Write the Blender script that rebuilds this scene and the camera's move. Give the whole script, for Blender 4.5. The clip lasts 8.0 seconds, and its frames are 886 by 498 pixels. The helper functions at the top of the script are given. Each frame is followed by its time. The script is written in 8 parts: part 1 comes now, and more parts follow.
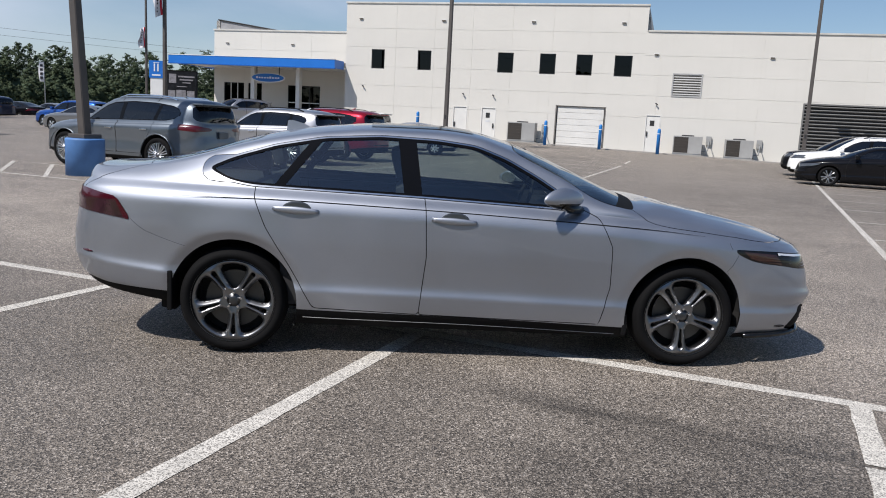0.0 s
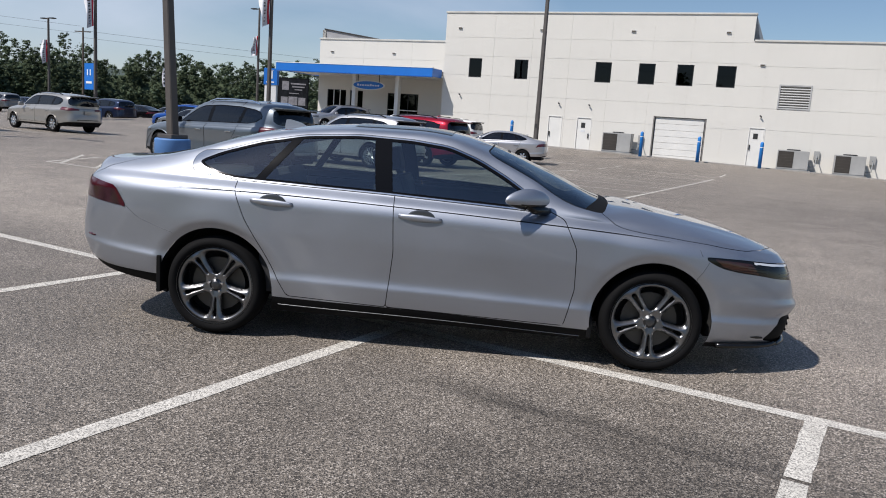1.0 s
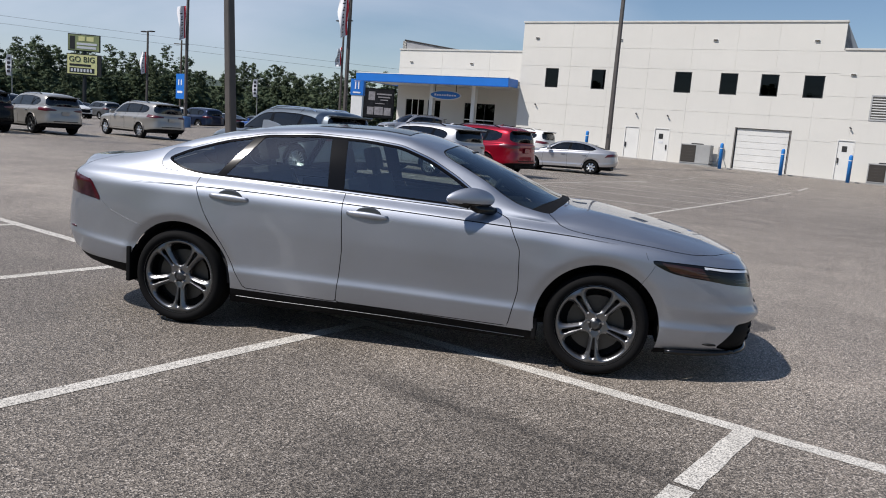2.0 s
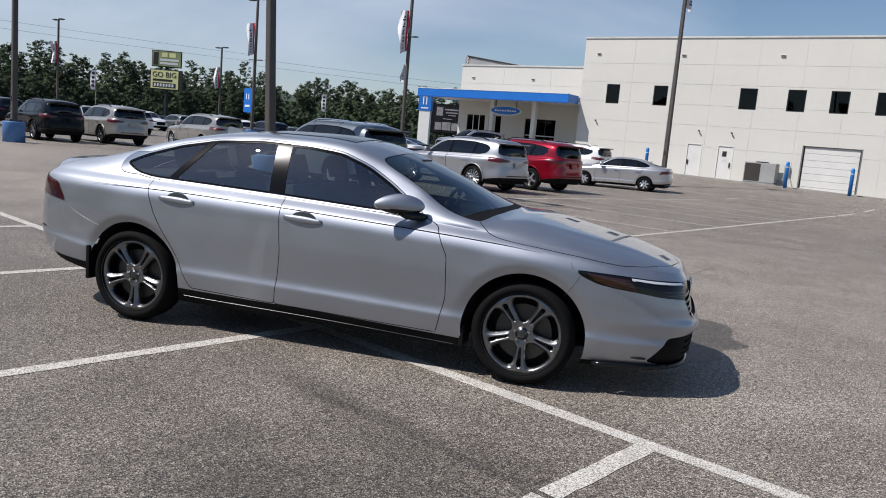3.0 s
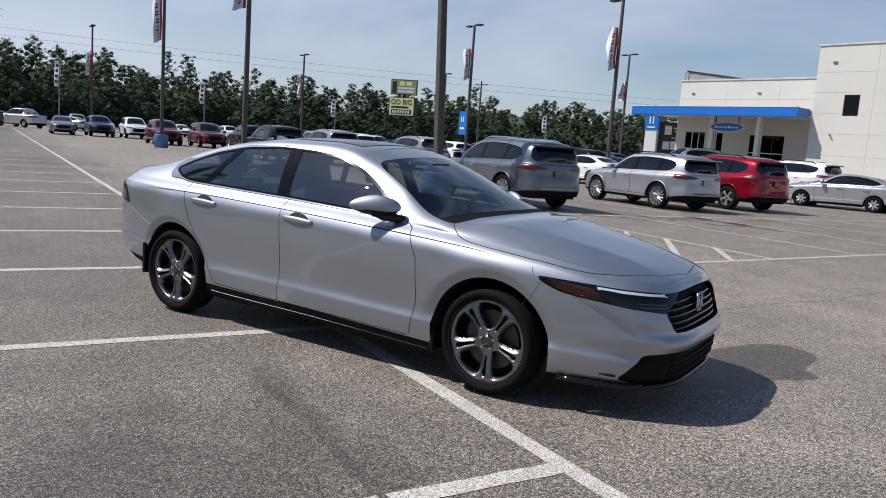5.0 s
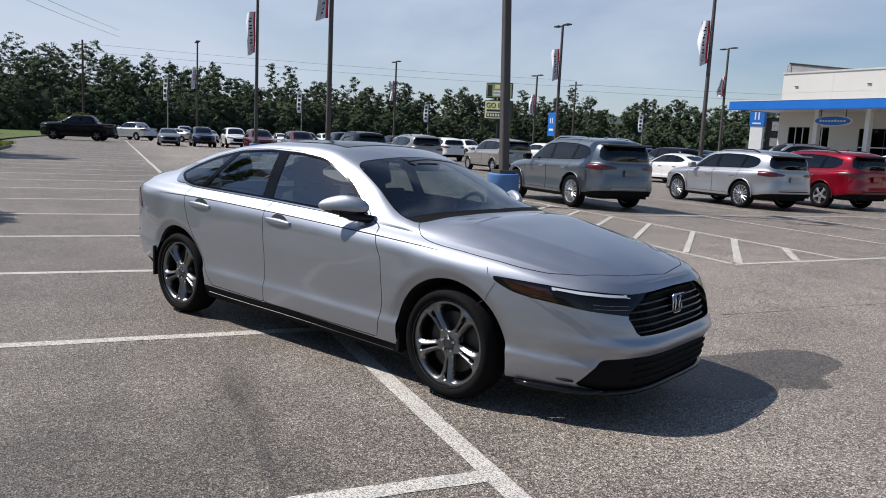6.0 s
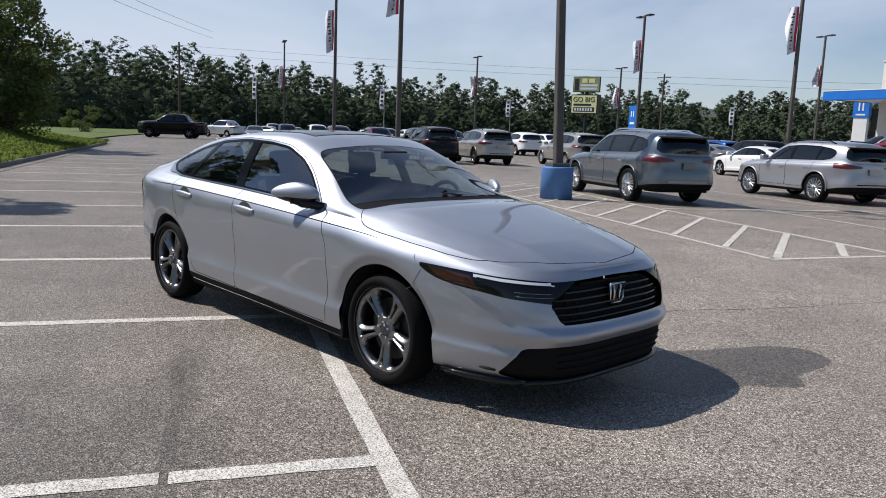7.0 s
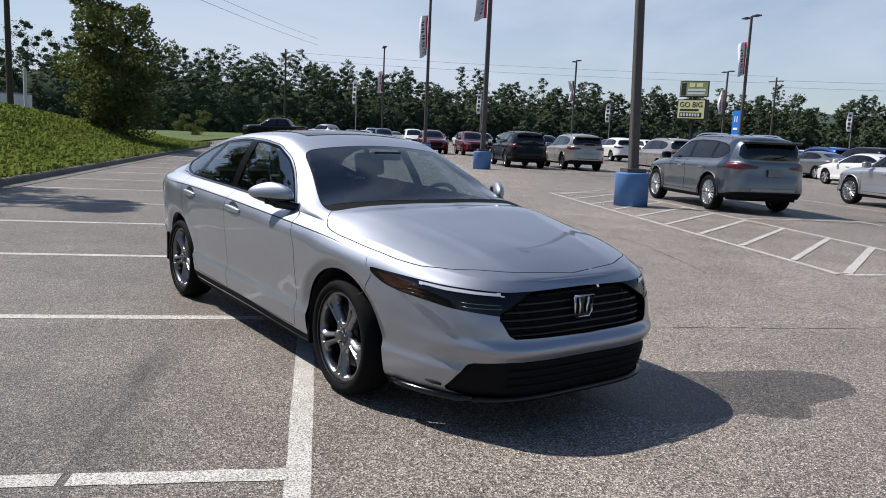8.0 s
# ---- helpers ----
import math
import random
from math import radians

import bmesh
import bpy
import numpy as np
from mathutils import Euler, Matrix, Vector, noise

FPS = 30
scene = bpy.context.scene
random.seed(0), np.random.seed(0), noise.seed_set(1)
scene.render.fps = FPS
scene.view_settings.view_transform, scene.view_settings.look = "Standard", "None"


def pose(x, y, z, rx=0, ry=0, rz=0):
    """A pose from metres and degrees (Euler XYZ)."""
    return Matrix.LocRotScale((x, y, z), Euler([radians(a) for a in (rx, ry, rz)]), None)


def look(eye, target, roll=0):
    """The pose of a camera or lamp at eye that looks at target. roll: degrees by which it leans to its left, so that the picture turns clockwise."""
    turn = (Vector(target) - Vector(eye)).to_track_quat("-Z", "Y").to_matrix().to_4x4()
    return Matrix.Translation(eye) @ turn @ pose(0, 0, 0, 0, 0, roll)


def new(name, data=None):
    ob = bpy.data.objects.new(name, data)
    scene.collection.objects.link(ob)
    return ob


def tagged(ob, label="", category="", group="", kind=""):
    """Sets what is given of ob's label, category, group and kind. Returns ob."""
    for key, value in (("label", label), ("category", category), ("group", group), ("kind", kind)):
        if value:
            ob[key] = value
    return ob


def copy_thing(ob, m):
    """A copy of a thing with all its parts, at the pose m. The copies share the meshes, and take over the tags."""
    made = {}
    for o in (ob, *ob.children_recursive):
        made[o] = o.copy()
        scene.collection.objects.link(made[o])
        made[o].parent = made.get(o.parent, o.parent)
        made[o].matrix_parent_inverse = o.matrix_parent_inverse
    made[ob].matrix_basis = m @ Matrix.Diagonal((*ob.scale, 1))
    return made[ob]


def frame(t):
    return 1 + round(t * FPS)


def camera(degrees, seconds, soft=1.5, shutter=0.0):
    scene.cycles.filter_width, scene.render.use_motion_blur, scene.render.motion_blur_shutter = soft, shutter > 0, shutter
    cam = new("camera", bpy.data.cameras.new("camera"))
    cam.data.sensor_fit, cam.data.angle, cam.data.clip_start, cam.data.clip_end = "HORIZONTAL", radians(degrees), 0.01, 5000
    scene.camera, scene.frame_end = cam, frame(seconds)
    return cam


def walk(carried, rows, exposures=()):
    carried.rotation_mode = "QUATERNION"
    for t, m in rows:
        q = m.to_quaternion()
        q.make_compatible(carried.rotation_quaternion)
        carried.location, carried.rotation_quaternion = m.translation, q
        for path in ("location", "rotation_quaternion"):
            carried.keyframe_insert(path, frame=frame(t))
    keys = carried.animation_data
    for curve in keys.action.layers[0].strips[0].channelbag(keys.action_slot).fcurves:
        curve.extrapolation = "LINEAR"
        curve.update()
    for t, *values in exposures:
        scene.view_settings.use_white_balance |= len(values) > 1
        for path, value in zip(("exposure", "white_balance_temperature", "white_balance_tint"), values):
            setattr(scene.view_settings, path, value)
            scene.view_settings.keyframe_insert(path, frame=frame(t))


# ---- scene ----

# ---------------------------------------------------------------- camera
cam = camera(59.7, 8.0, soft=1.0)
PATH = [
    (0, (-0.471, -5.545, 1.468), (-0.333, -3.576, 1.146), 3.0),
    (0.5, (-0.054, -5.589, 1.459), (-0.043, -3.614, 1.141), 3.6),
    (1, (0.383, -5.708, 1.466), (0.255, -3.737, 1.151), 4.0),
    (1.5, (0.827, -5.707, 1.458), (0.576, -3.747, 1.146), 4.2),
    (3, (2.143, -5.503, 1.475), (1.618, -3.593, 1.196), 5.0),
    (3.5, (2.543, -5.426, 1.493), (1.904, -3.549, 1.226), 5.3),
    (4, (2.883, -5.193, 1.491), (2.109, -3.368, 1.226), 5.3),
    (4.5, (3.233, -5.006, 1.477), (2.308, -3.253, 1.21), 4.9),
    (5, (3.564, -4.776, 1.47), (2.499, -3.104, 1.199), 4.2),
    (5.2, (3.665, -4.671, 1.484), (2.55, -3.032, 1.216), 3.7),
    (6.5, (4.496, -3.9, 1.481), (3.142, -2.457, 1.19), 2.6),
    (7, (4.784, -3.59, 1.465), (3.348, -2.23, 1.167), 2.3),
    (7.5, (4.978, -3.235, 1.456), (3.461, -1.967, 1.156), 2.3),
    (8, (5.097, -2.847, 1.464), (3.495, -1.687, 1.168), 2.6),
]
walk(cam, [(t, look(eye, target, roll)) for t, eye, target, roll in PATH],
     exposures=[(0, 0.09, 6380, 12), (3.5, -0.02, 6380, 12), (6.5, 0.06, 6380, 12), (8, 0.10, 6380, 12)])

# ---------------------------------------------------------------- light
SUN_WAY = Vector((0.62, 0.45, -1.0)).normalized()
world = bpy.data.worlds.new("sky")
scene.world = world
world.use_nodes = True
wn, wl = world.node_tree.nodes, world.node_tree.links
bg = wn["Background"]
sky = wn.new("ShaderNodeTexSky")
sky.sky_type = "NISHITA"
sky.sun_disc = False
sky.sun_elevation = math.asin(-SUN_WAY.z)
sky.sun_rotation = math.atan2(-SUN_WAY.x, -SUN_WAY.y)
sky.air_density, sky.dust_density, sky.ozone_density = 1.0, 0.3, 3.4
wc = wn.new("ShaderNodeTexCoord")
wm = wn.new("ShaderNodeMapping")
wm.inputs["Scale"].default_value = (1.0, 1.0, 2.6)
wl.new(wc.outputs["Generated"], wm.inputs["Vector"])
cl = wn.new("ShaderNodeTexNoise")
cl.inputs["Scale"].default_value = 1.7
cl.inputs["Detail"].default_value = 7
cl.inputs["Roughness"].default_value = 0.52
cl.inputs["Distortion"].default_value = 0.5
wl.new(wm.outputs["Vector"], cl.inputs["Vector"])
cr = wn.new("ShaderNodeMapRange")
cr.inputs["From Min"].default_value = 0.47
cr.inputs["From Max"].default_value = 0.72
cr.inputs["To Max"].default_value = 0.55
wl.new(cl.outputs["Fac"], cr.inputs["Value"])
mixw = wn.new("ShaderNodeMix")
mixw.data_type = "RGBA"
mixw.inputs["B"].default_value = (6.85, 7.6, 8.85, 1)
# the cover thickens towards the west
west = wn.new("ShaderNodeVectorMath")
west.operation = "DOT_PRODUCT"
west.inputs[1].default_value = (-0.88, 0.47, 0.0)
wl.new(wc.outputs["Generated"], west.inputs[0])
cover = wn.new("ShaderNodeMapRange")
for key, v in (("From Min", 0.35), ("From Max", 1.0), ("To Min", -0.42), ("To Max", 0.54)):
    cover.inputs[key].default_value = v
wl.new(west.outputs["Value"], cover.inputs["Value"])
both = wn.new("ShaderNodeMath")
both.use_clamp = True
wl.new(cr.outputs["Result"], both.inputs[0])
wl.new(cover.outputs["Result"], both.inputs[1])
wl.new(both.outputs["Value"], mixw.inputs["Factor"])
wl.new(sky.outputs["Color"], mixw.inputs["A"])
# clouds and haze glow towards the sun
near = wn.new("ShaderNodeVectorMath")
near.operation = "DOT_PRODUCT"
near.inputs[1].default_value = tuple(-SUN_WAY)
wl.new(wc.outputs["Generated"], near.inputs[0])
glow = wn.new("ShaderNodeMapRange")
glow.interpolation_type = "SMOOTHSTEP"
for key, v in (("From Min", 0.55), ("From Max", 1.0), ("To Min", 1.0), ("To Max", 1.25)):
    glow.inputs[key].default_value = v
wl.new(near.outputs["Value"], glow.inputs["Value"])
lit = wn.new("ShaderNodeVectorMath")
lit.operation = "SCALE"
wl.new(mixw.outputs["Result"], lit.inputs[0])
wl.new(glow.outputs["Result"], lit.inputs["Scale"])
wl.new(lit.outputs["Vector"], bg.inputs["Color"])
bg.inputs["Strength"].default_value = 0.088
sun = new("sun", bpy.data.lights.new("sun", "SUN"))
sun.data.energy = 5.0
sun.data.angle = radians(0.6)
sun.data.color = (1.0, 0.95, 0.88)
sun.matrix_world = look(-SUN_WAY * 60, (0, 0, 0))
scene.view_settings.exposure = 0.0

# ---------------------------------------------------------------- materials
def node_mat(name):
    m = bpy.data.materials.new(name)
    m.use_nodes = True
    nt = m.node_tree
    return m, nt.nodes, nt.links, nt.nodes["Principled BSDF"]


def noise_at(n, l, scale, detail=4, rough=0.55, coords="Object"):
    c = n.new("ShaderNodeTexCoord")
    t = n.new("ShaderNodeTexNoise")
    t.inputs["Scale"].default_value = scale
    t.inputs["Detail"].default_value = detail
    t.inputs["Roughness"].default_value = rough
    l.new(c.outputs[coords], t.inputs["Vector"])
    return t.outputs["Fac"]


def ranged(n, l, value, a, b, c, d):
    r = n.new("ShaderNodeMapRange")
    for key, v in zip(("From Min", "From Max", "To Min", "To Max"), (a, b, c, d)):
        r.inputs[key].default_value = v
    l.new(value, r.inputs["Value"])
    return r.outputs["Result"]


def mixed(n, l, fac, a, b, mode="MIX"):
    x = n.new("ShaderNodeMix")
    x.data_type, x.blend_type = "RGBA", mode
    if isinstance(fac, (int, float)):
        x.inputs["Factor"].default_value = fac
    else:
        l.new(fac, x.inputs["Factor"])
    for key, v in (("A", a), ("B", b)):
        if isinstance(v, tuple):
            x.inputs[key].default_value = (*v[:3], 1)
        else:
            l.new(v, x.inputs[key])
    return x.outputs["Result"]


def bumped(n, l, p, height, strength, distance=0.01):
    b = n.new("ShaderNodeBump")
    b.inputs["Strength"].default_value = strength
    b.inputs["Distance"].default_value = distance
    l.new(height, b.inputs["Height"])
    l.new(b.outputs["Normal"], p.inputs["Normal"])


def mat(name, col, rough=0.5, metal=0.0, var=0.12, big=1.5, fine=60.0, bump=0.0, coat=0.0, spec=0.5):
    """A surface with broad stains, a fine grain and, if asked for, relief."""
    m, n, l, p = node_mat(name)
    a = tuple(c * (1 - var) for c in col)
    b = tuple(min(1, c * (1 + var)) for c in col)
    broad = noise_at(n, l, big)
    grain = noise_at(n, l, fine, 3)
    base = mixed(n, l, ranged(n, l, broad, 0.3, 0.7, 0, 1), a, b)
    base = mixed(n, l, ranged(n, l, grain, 0.3, 0.7, 0, var * 0.8), base, tuple(c * 0.5 for c in col))
    l.new(base, p.inputs["Base Color"])
    l.new(ranged(n, l, broad, 0.25, 0.75, rough * 0.88, min(1, rough * 1.12)), p.inputs["Roughness"])
    p.inputs["Metallic"].default_value = metal
    p.inputs["Specular IOR Level"].default_value = spec
    p.inputs["Coat Weight"].default_value = coat
    p.inputs["Coat Roughness"].default_value = 0.04
    if bump:
        bumped(n, l, p, grain, bump)
    return m


def paint_mat(name, col, metal=0.6, rough=0.32):
    """Car paint: a metal-flake base under clear lacquer, with a trace of dust."""
    m, n, l, p = node_mat(name)
    flake = noise_at(n, l, 900, 2)
    dust = noise_at(n, l, 2.2, 5)
    base = mixed(n, l, ranged(n, l, flake, 0.35, 0.65, 0.0, 1.0), tuple(c * 0.93 for c in col), tuple(min(1, c * 1.07) for c in col))
    base = mixed(n, l, ranged(n, l, dust, 0.5, 0.85, 0.0, 0.16), base, tuple(c * 0.85 + 0.008 for c in col))
    l.new(base, p.inputs["Base Color"])
    p.inputs["Metallic"].default_value = metal
    l.new(ranged(n, l, dust, 0.3, 0.8, rough * 0.92, rough * 1.15), p.inputs["Roughness"])
    p.inputs["Specular IOR Level"].default_value = 0.5 if metal > 0.8 else 0.08
    p.inputs["Coat Weight"].default_value = 1.0 if max(col) > 0.02 else 0.3
    p.inputs["Coat Roughness"].default_value = 0.025
    p.inputs["Coat IOR"].default_value = 1.5
    return m


def glass_mat(name, tint, mirror=0.08, rough=0.0):
    """A thin pane: tinted see-through with a mirror that grows towards grazing, alike from both sides."""
    m = bpy.data.materials.new(name)
    m.use_nodes = True
    n, l = m.node_tree.nodes, m.node_tree.links
    n.clear()
    out = n.new("ShaderNodeOutputMaterial")
    tr = n.new("ShaderNodeBsdfTransparent")
    tr.inputs["Color"].default_value = (*tint, 1)
    gl = n.new("ShaderNodeBsdfGlossy")
    gl.inputs["Roughness"].default_value = rough
    gl.inputs["Color"].default_value = (0.95, 0.97, 1.0, 1)
    lw = n.new("ShaderNodeLayerWeight")
    lw.inputs["Blend"].default_value = 0.5
    pw = n.new("ShaderNodeMath")
    pw.operation = "POWER"
    pw.inputs[1].default_value = 4.5
    l.new(lw.outputs["Facing"], pw.inputs[0])
    fac = ranged(n, l, pw.outputs["Value"], 0.0, 1.0, mirror, 0.95)
    mx = n.new("ShaderNodeMixShader")
    l.new(fac, mx.inputs["Fac"])
    l.new(tr.outputs["BSDF"], mx.inputs[1])
    l.new(gl.outputs["BSDF"], mx.inputs[2])
    l.new(mx.outputs["Shader"], out.inputs["Surface"])
    return m


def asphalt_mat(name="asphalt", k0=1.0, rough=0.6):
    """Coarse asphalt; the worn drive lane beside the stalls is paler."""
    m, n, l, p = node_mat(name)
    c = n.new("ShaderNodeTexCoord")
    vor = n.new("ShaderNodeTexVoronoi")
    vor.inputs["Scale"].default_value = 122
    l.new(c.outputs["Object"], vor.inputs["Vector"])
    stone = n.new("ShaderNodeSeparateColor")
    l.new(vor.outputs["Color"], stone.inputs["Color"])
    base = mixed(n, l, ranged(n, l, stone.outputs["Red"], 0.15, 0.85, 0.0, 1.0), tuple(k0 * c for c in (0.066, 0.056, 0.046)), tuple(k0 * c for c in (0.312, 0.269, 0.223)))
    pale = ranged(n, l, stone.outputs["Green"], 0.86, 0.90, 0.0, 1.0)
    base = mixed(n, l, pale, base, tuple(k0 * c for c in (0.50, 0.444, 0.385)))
    pits = ranged(n, l, noise_at(n, l, 130, 2, 0.6), 0.46, 0.40, 0.0, 0.95)
    base = mixed(n, l, pits, base, (0.014, 0.014, 0.014))
    mid = ranged(n, l, noise_at(n, l, 1.1, 6, 0.6), 0.35, 0.68, 0.84, 1.14)
    far = ranged(n, l, noise_at(n, l, 0.12, 5, 0.6), 0.32, 0.66, 0.84, 1.2)
    k = n.new("ShaderNodeMath")
    k.operation = "MULTIPLY"
    l.new(mid, k.inputs[0])
    l.new(far, k.inputs[1])
    across = n.new("ShaderNodeVectorMath")
    across.operation = "DOT_PRODUCT"
    across.inputs[1].default_value = (0.446, 0.895, 0.0)
    l.new(c.outputs["Object"], across.inputs[0])
    wob = n.new("ShaderNodeMath")
    wob.operation = "ADD"
    l.new(across.outputs["Value"], wob.inputs[0])
    l.new(ranged(n, l, noise_at(n, l, 0.5, 3), 0.3, 0.7, -0.7, 0.7), wob.inputs[1])
    worn_in = ranged(n, l, wob.outputs["Value"], -0.9, 1.6, 0.84, 1.34)
    # one stall is blackened towards its line, with a rubbed band along it
    along = n.new("ShaderNodeVectorMath")
    along.operation = "DOT_PRODUCT"
    along.inputs[1].default_value = (0.895, -0.446, 0.0)
    l.new(c.outputs["Object"], along.inputs[0])
    fray = ranged(n, l, noise_at(n, l, 1.6, 5, 0.65), 0.3, 0.7, -0.35, 0.35)

    def soft(value, a, b, shift):
        add = n.new("ShaderNodeMath")
        l.new(value, add.inputs[0])
        l.new(shift, add.inputs[1])
        return ranged(n, l, add.outputs["Value"], a, b, 0.0, 1.0)

    def times(*values):
        out = values[0]
        for v in values[1:]:
            k = n.new("ShaderNodeMath")
            k.operation = "MULTIPLY"
            l.new(out, k.inputs[0])
            l.new(v, k.inputs[1])
            out = k.outputs["Value"]
        return out

    u, v = along.outputs["Value"], across.outputs["Value"]
    black = times(soft(u, 0.9, 1.9, fray), soft(u, 3.3, 2.6, fray), soft(v, -0.95, -1.35, fray), soft(v, -3.6, -2.6, fray))
    slight = ranged(n, l, noise_at(n, l, 2.5, 4), 0.3, 0.7, -0.06, 0.06)
    band = times(soft(u, 0.5, 0.9, fray), soft(u, 3.0, 2.7, fray), soft(v, -1.38, -1.27, slight), soft(v, -1.10, -1.22, slight))
    dirt = n.new("ShaderNodeMath")
    dirt.operation = "MAXIMUM"
    l.new(black, dirt.inputs[0])
    l.new(band, dirt.inputs[1])
    worn_in = times(worn_in, ranged(n, l, dirt.outputs["Value"], 0.0, 1.0, 1.0, 0.62))
    worn_out = ranged(n, l, wob.outputs["Value"], 5.5, 11.0, 1.0, 0.80)
    lane = n.new("ShaderNodeMath")
    lane.operation = "MULTIPLY"
    l.new(worn_in, lane.inputs[0])
    l.new(worn_out, lane.inputs[1])
    k2 = n.new("ShaderNodeMath")
    k2.operation = "MULTIPLY"
    l.new(k.outputs["Value"], k2.inputs[0])
    l.new(lane.outputs["Value"], k2.inputs[1])
    k = k2
    tone = n.new("ShaderNodeCombineColor")
    for ch in ("Red", "Green", "Blue"):
        l.new(k.outputs["Value"], tone.inputs[ch])
    base = mixed(n, l, 1.0, base, tone.outputs["Color"], "MULTIPLY")
    l.new(base, p.inputs["Base Color"])
    p.inputs["Roughness"].default_value = rough
    p.inputs["Specular IOR Level"].default_value = 0.5
    h = n.new("ShaderNodeMath")
    h.operation = "ADD"
    l.new(vor.outputs["Distance"], h.inputs[0])
    l.new(noise_at(n, l, 140, 4), h.inputs[1])
    bumped(n, l, p, h.outputs["Value"], 0.65, 0.007)
    return m


def line_paint_mat():
    m, n, l, p = node_mat("line_paint")
    worn = ranged(n, l, noise_at(n, l, 9, 6, 0.75), 0.42, 0.62, 0.0, 1.0)
    scuff = ranged(n, l, noise_at(n, l, 1.3, 4), 0.3, 0.7, 0.0, 1.0)
    white = mixed(n, l, scuff, (0.60, 0.57, 0.51), (0.74, 0.705, 0.64))
    k = n.new("ShaderNodeMath")
    k.operation = "MULTIPLY"
    l.new(ranged(n, l, noise_at(n, l, 110, 4, 0.75), 0.45, 0.50, 1.0, 0.0), k.inputs[0])
    k.inputs[1].default_value = 0.85
    base = mixed(n, l, k.outputs["Value"], white, (0.085, 0.080, 0.074))
    base = mixed(n, l, ranged(n, l, worn, 0, 1, 0.0, 0.30), base, (0.22, 0.21, 0.19))
    l.new(base, p.inputs["Base Color"])
    p.inputs["Roughness"].default_value = 0.75
    bumped(n, l, p, noise_at(n, l, 90, 4), 0.5, 0.004)
    return m


def leaf_mat(name, dark, light, through_=0.45):
    """Matt leaves that let some light through from behind."""
    m, n, l, p = node_mat(name)
    g = n.new("ShaderNodeNewGeometry")
    col = mixed(n, l, g.outputs["Random Per Island"], dark, light)
    col = mixed(n, l, ranged(n, l, noise_at(n, l, 0.35, 3), 0.35, 0.65, 0, 0.6), col, dark)
    oi = n.new("ShaderNodeObjectInfo")
    col = mixed(n, l, ranged(n, l, oi.outputs["Random"], 0, 1, 0, 0.3), col, (dark[0] * 1.5, dark[1] * 1.15, dark[2] * 0.7))
    n.remove(p)
    df, tr, mx = n.new("ShaderNodeBsdfDiffuse"), n.new("ShaderNodeBsdfTranslucent"), n.new("ShaderNodeMixShader")
    l.new(col, df.inputs["Color"])
    l.new(col, tr.inputs["Color"])
    mx.inputs["Fac"].default_value = through_
    l.new(df.outputs["BSDF"], mx.inputs[1])
    l.new(tr.outputs["BSDF"], mx.inputs[2])
    l.new(mx.outputs["Shader"], n["Material Output"].inputs["Surface"])
    return m


def grass_mat(name, dark, light):
    m, n, l, p = node_mat(name)
    a = ranged(n, l, noise_at(n, l, 0.6, 6, 0.65), 0.3, 0.7, 0, 1)
    b = ranged(n, l, noise_at(n, l, 14, 5, 0.7), 0.3, 0.7, 0, 1)
    col = mixed(n, l, a, dark, light)
    col = mixed(n, l, mixed(n, l, 0.5, b, a), col, (dark[0] * 0.55, dark[1] * 0.55, dark[2] * 0.5))
    l.new(col, p.inputs["Base Color"])
    p.inputs["Roughness"].default_value = 0.9
    bumped(n, l, p, noise_at(n, l, 22, 6, 0.7), 1.0, 0.06)
    return m


def wall_mat():
    """Painted precast panels: off-white with rain streaks and faint blotches."""
    m, n, l, p = node_mat("painted_concrete")
    c = n.new("ShaderNodeTexCoord")
    mp = n.new("ShaderNodeMapping")
    mp.inputs["Scale"].default_value = (2.2, 2.2, 0.16)
    l.new(c.outputs["Object"], mp.inputs["Vector"])
    st = n.new("ShaderNodeTexNoise")
    st.inputs["Scale"].default_value = 1.6
    st.inputs["Detail"].default_value = 5
    l.new(mp.outputs["Vector"], st.inputs["Vector"])
    base = mixed(n, l, ranged(n, l, noise_at(n, l, 0.25, 4), 0.3, 0.7, 0, 1), (0.600, 0.582, 0.535), (0.640, 0.620, 0.570))
    base = mixed(n, l, ranged(n, l, st.outputs["Fac"], 0.55, 0.80, 0, 0.10), base, (0.46, 0.44, 0.39))
    l.new(base, p.inputs["Base Color"])
    p.inputs["Roughness"].default_value = 0.8
    bumped(n, l, p, noise_at(n, l, 45, 4), 0.15, 0.004)
    return m


ASPHALT = asphalt_mat()
LINE = line_paint_mat()
WALL = wall_mat()
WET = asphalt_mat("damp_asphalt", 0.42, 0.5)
SCUFF = asphalt_mat("scuffed_asphalt", 0.84, 0.6)
TAR = mat("crack_filler", (0.022, 0.022, 0.022), 0.7, var=0.2)
KERB = mat("kerb_concrete", (0.16, 0.15, 0.132), 0.9, var=0.3, big=1.2, fine=40, bump=0.4)
CONCRETE = mat("concrete", (0.30, 0.285, 0.26), 0.9, var=0.2, bump=0.3)
WHITE = mat("white_paint", (0.72, 0.72, 0.70), 0.5, var=0.05)
BLUE = mat("blue_panel", (0.010, 0.145, 0.52), 0.4, var=0.05)
CUP = mat("blue_painted_concrete", (0.075, 0.19, 0.43), 0.6, var=0.15, big=2.5, bump=0.15)
BOLLARD = mat("blue_sleeve", (0.012, 0.17, 0.50), 0.45, var=0.08)
BRONZE = mat("bronze_pole", (0.075, 0.066, 0.060), 0.55, var=0.15, big=3)
BLACKMETAL = mat("black_metal", (0.022, 0.022, 0.024), 0.5, var=0.15)
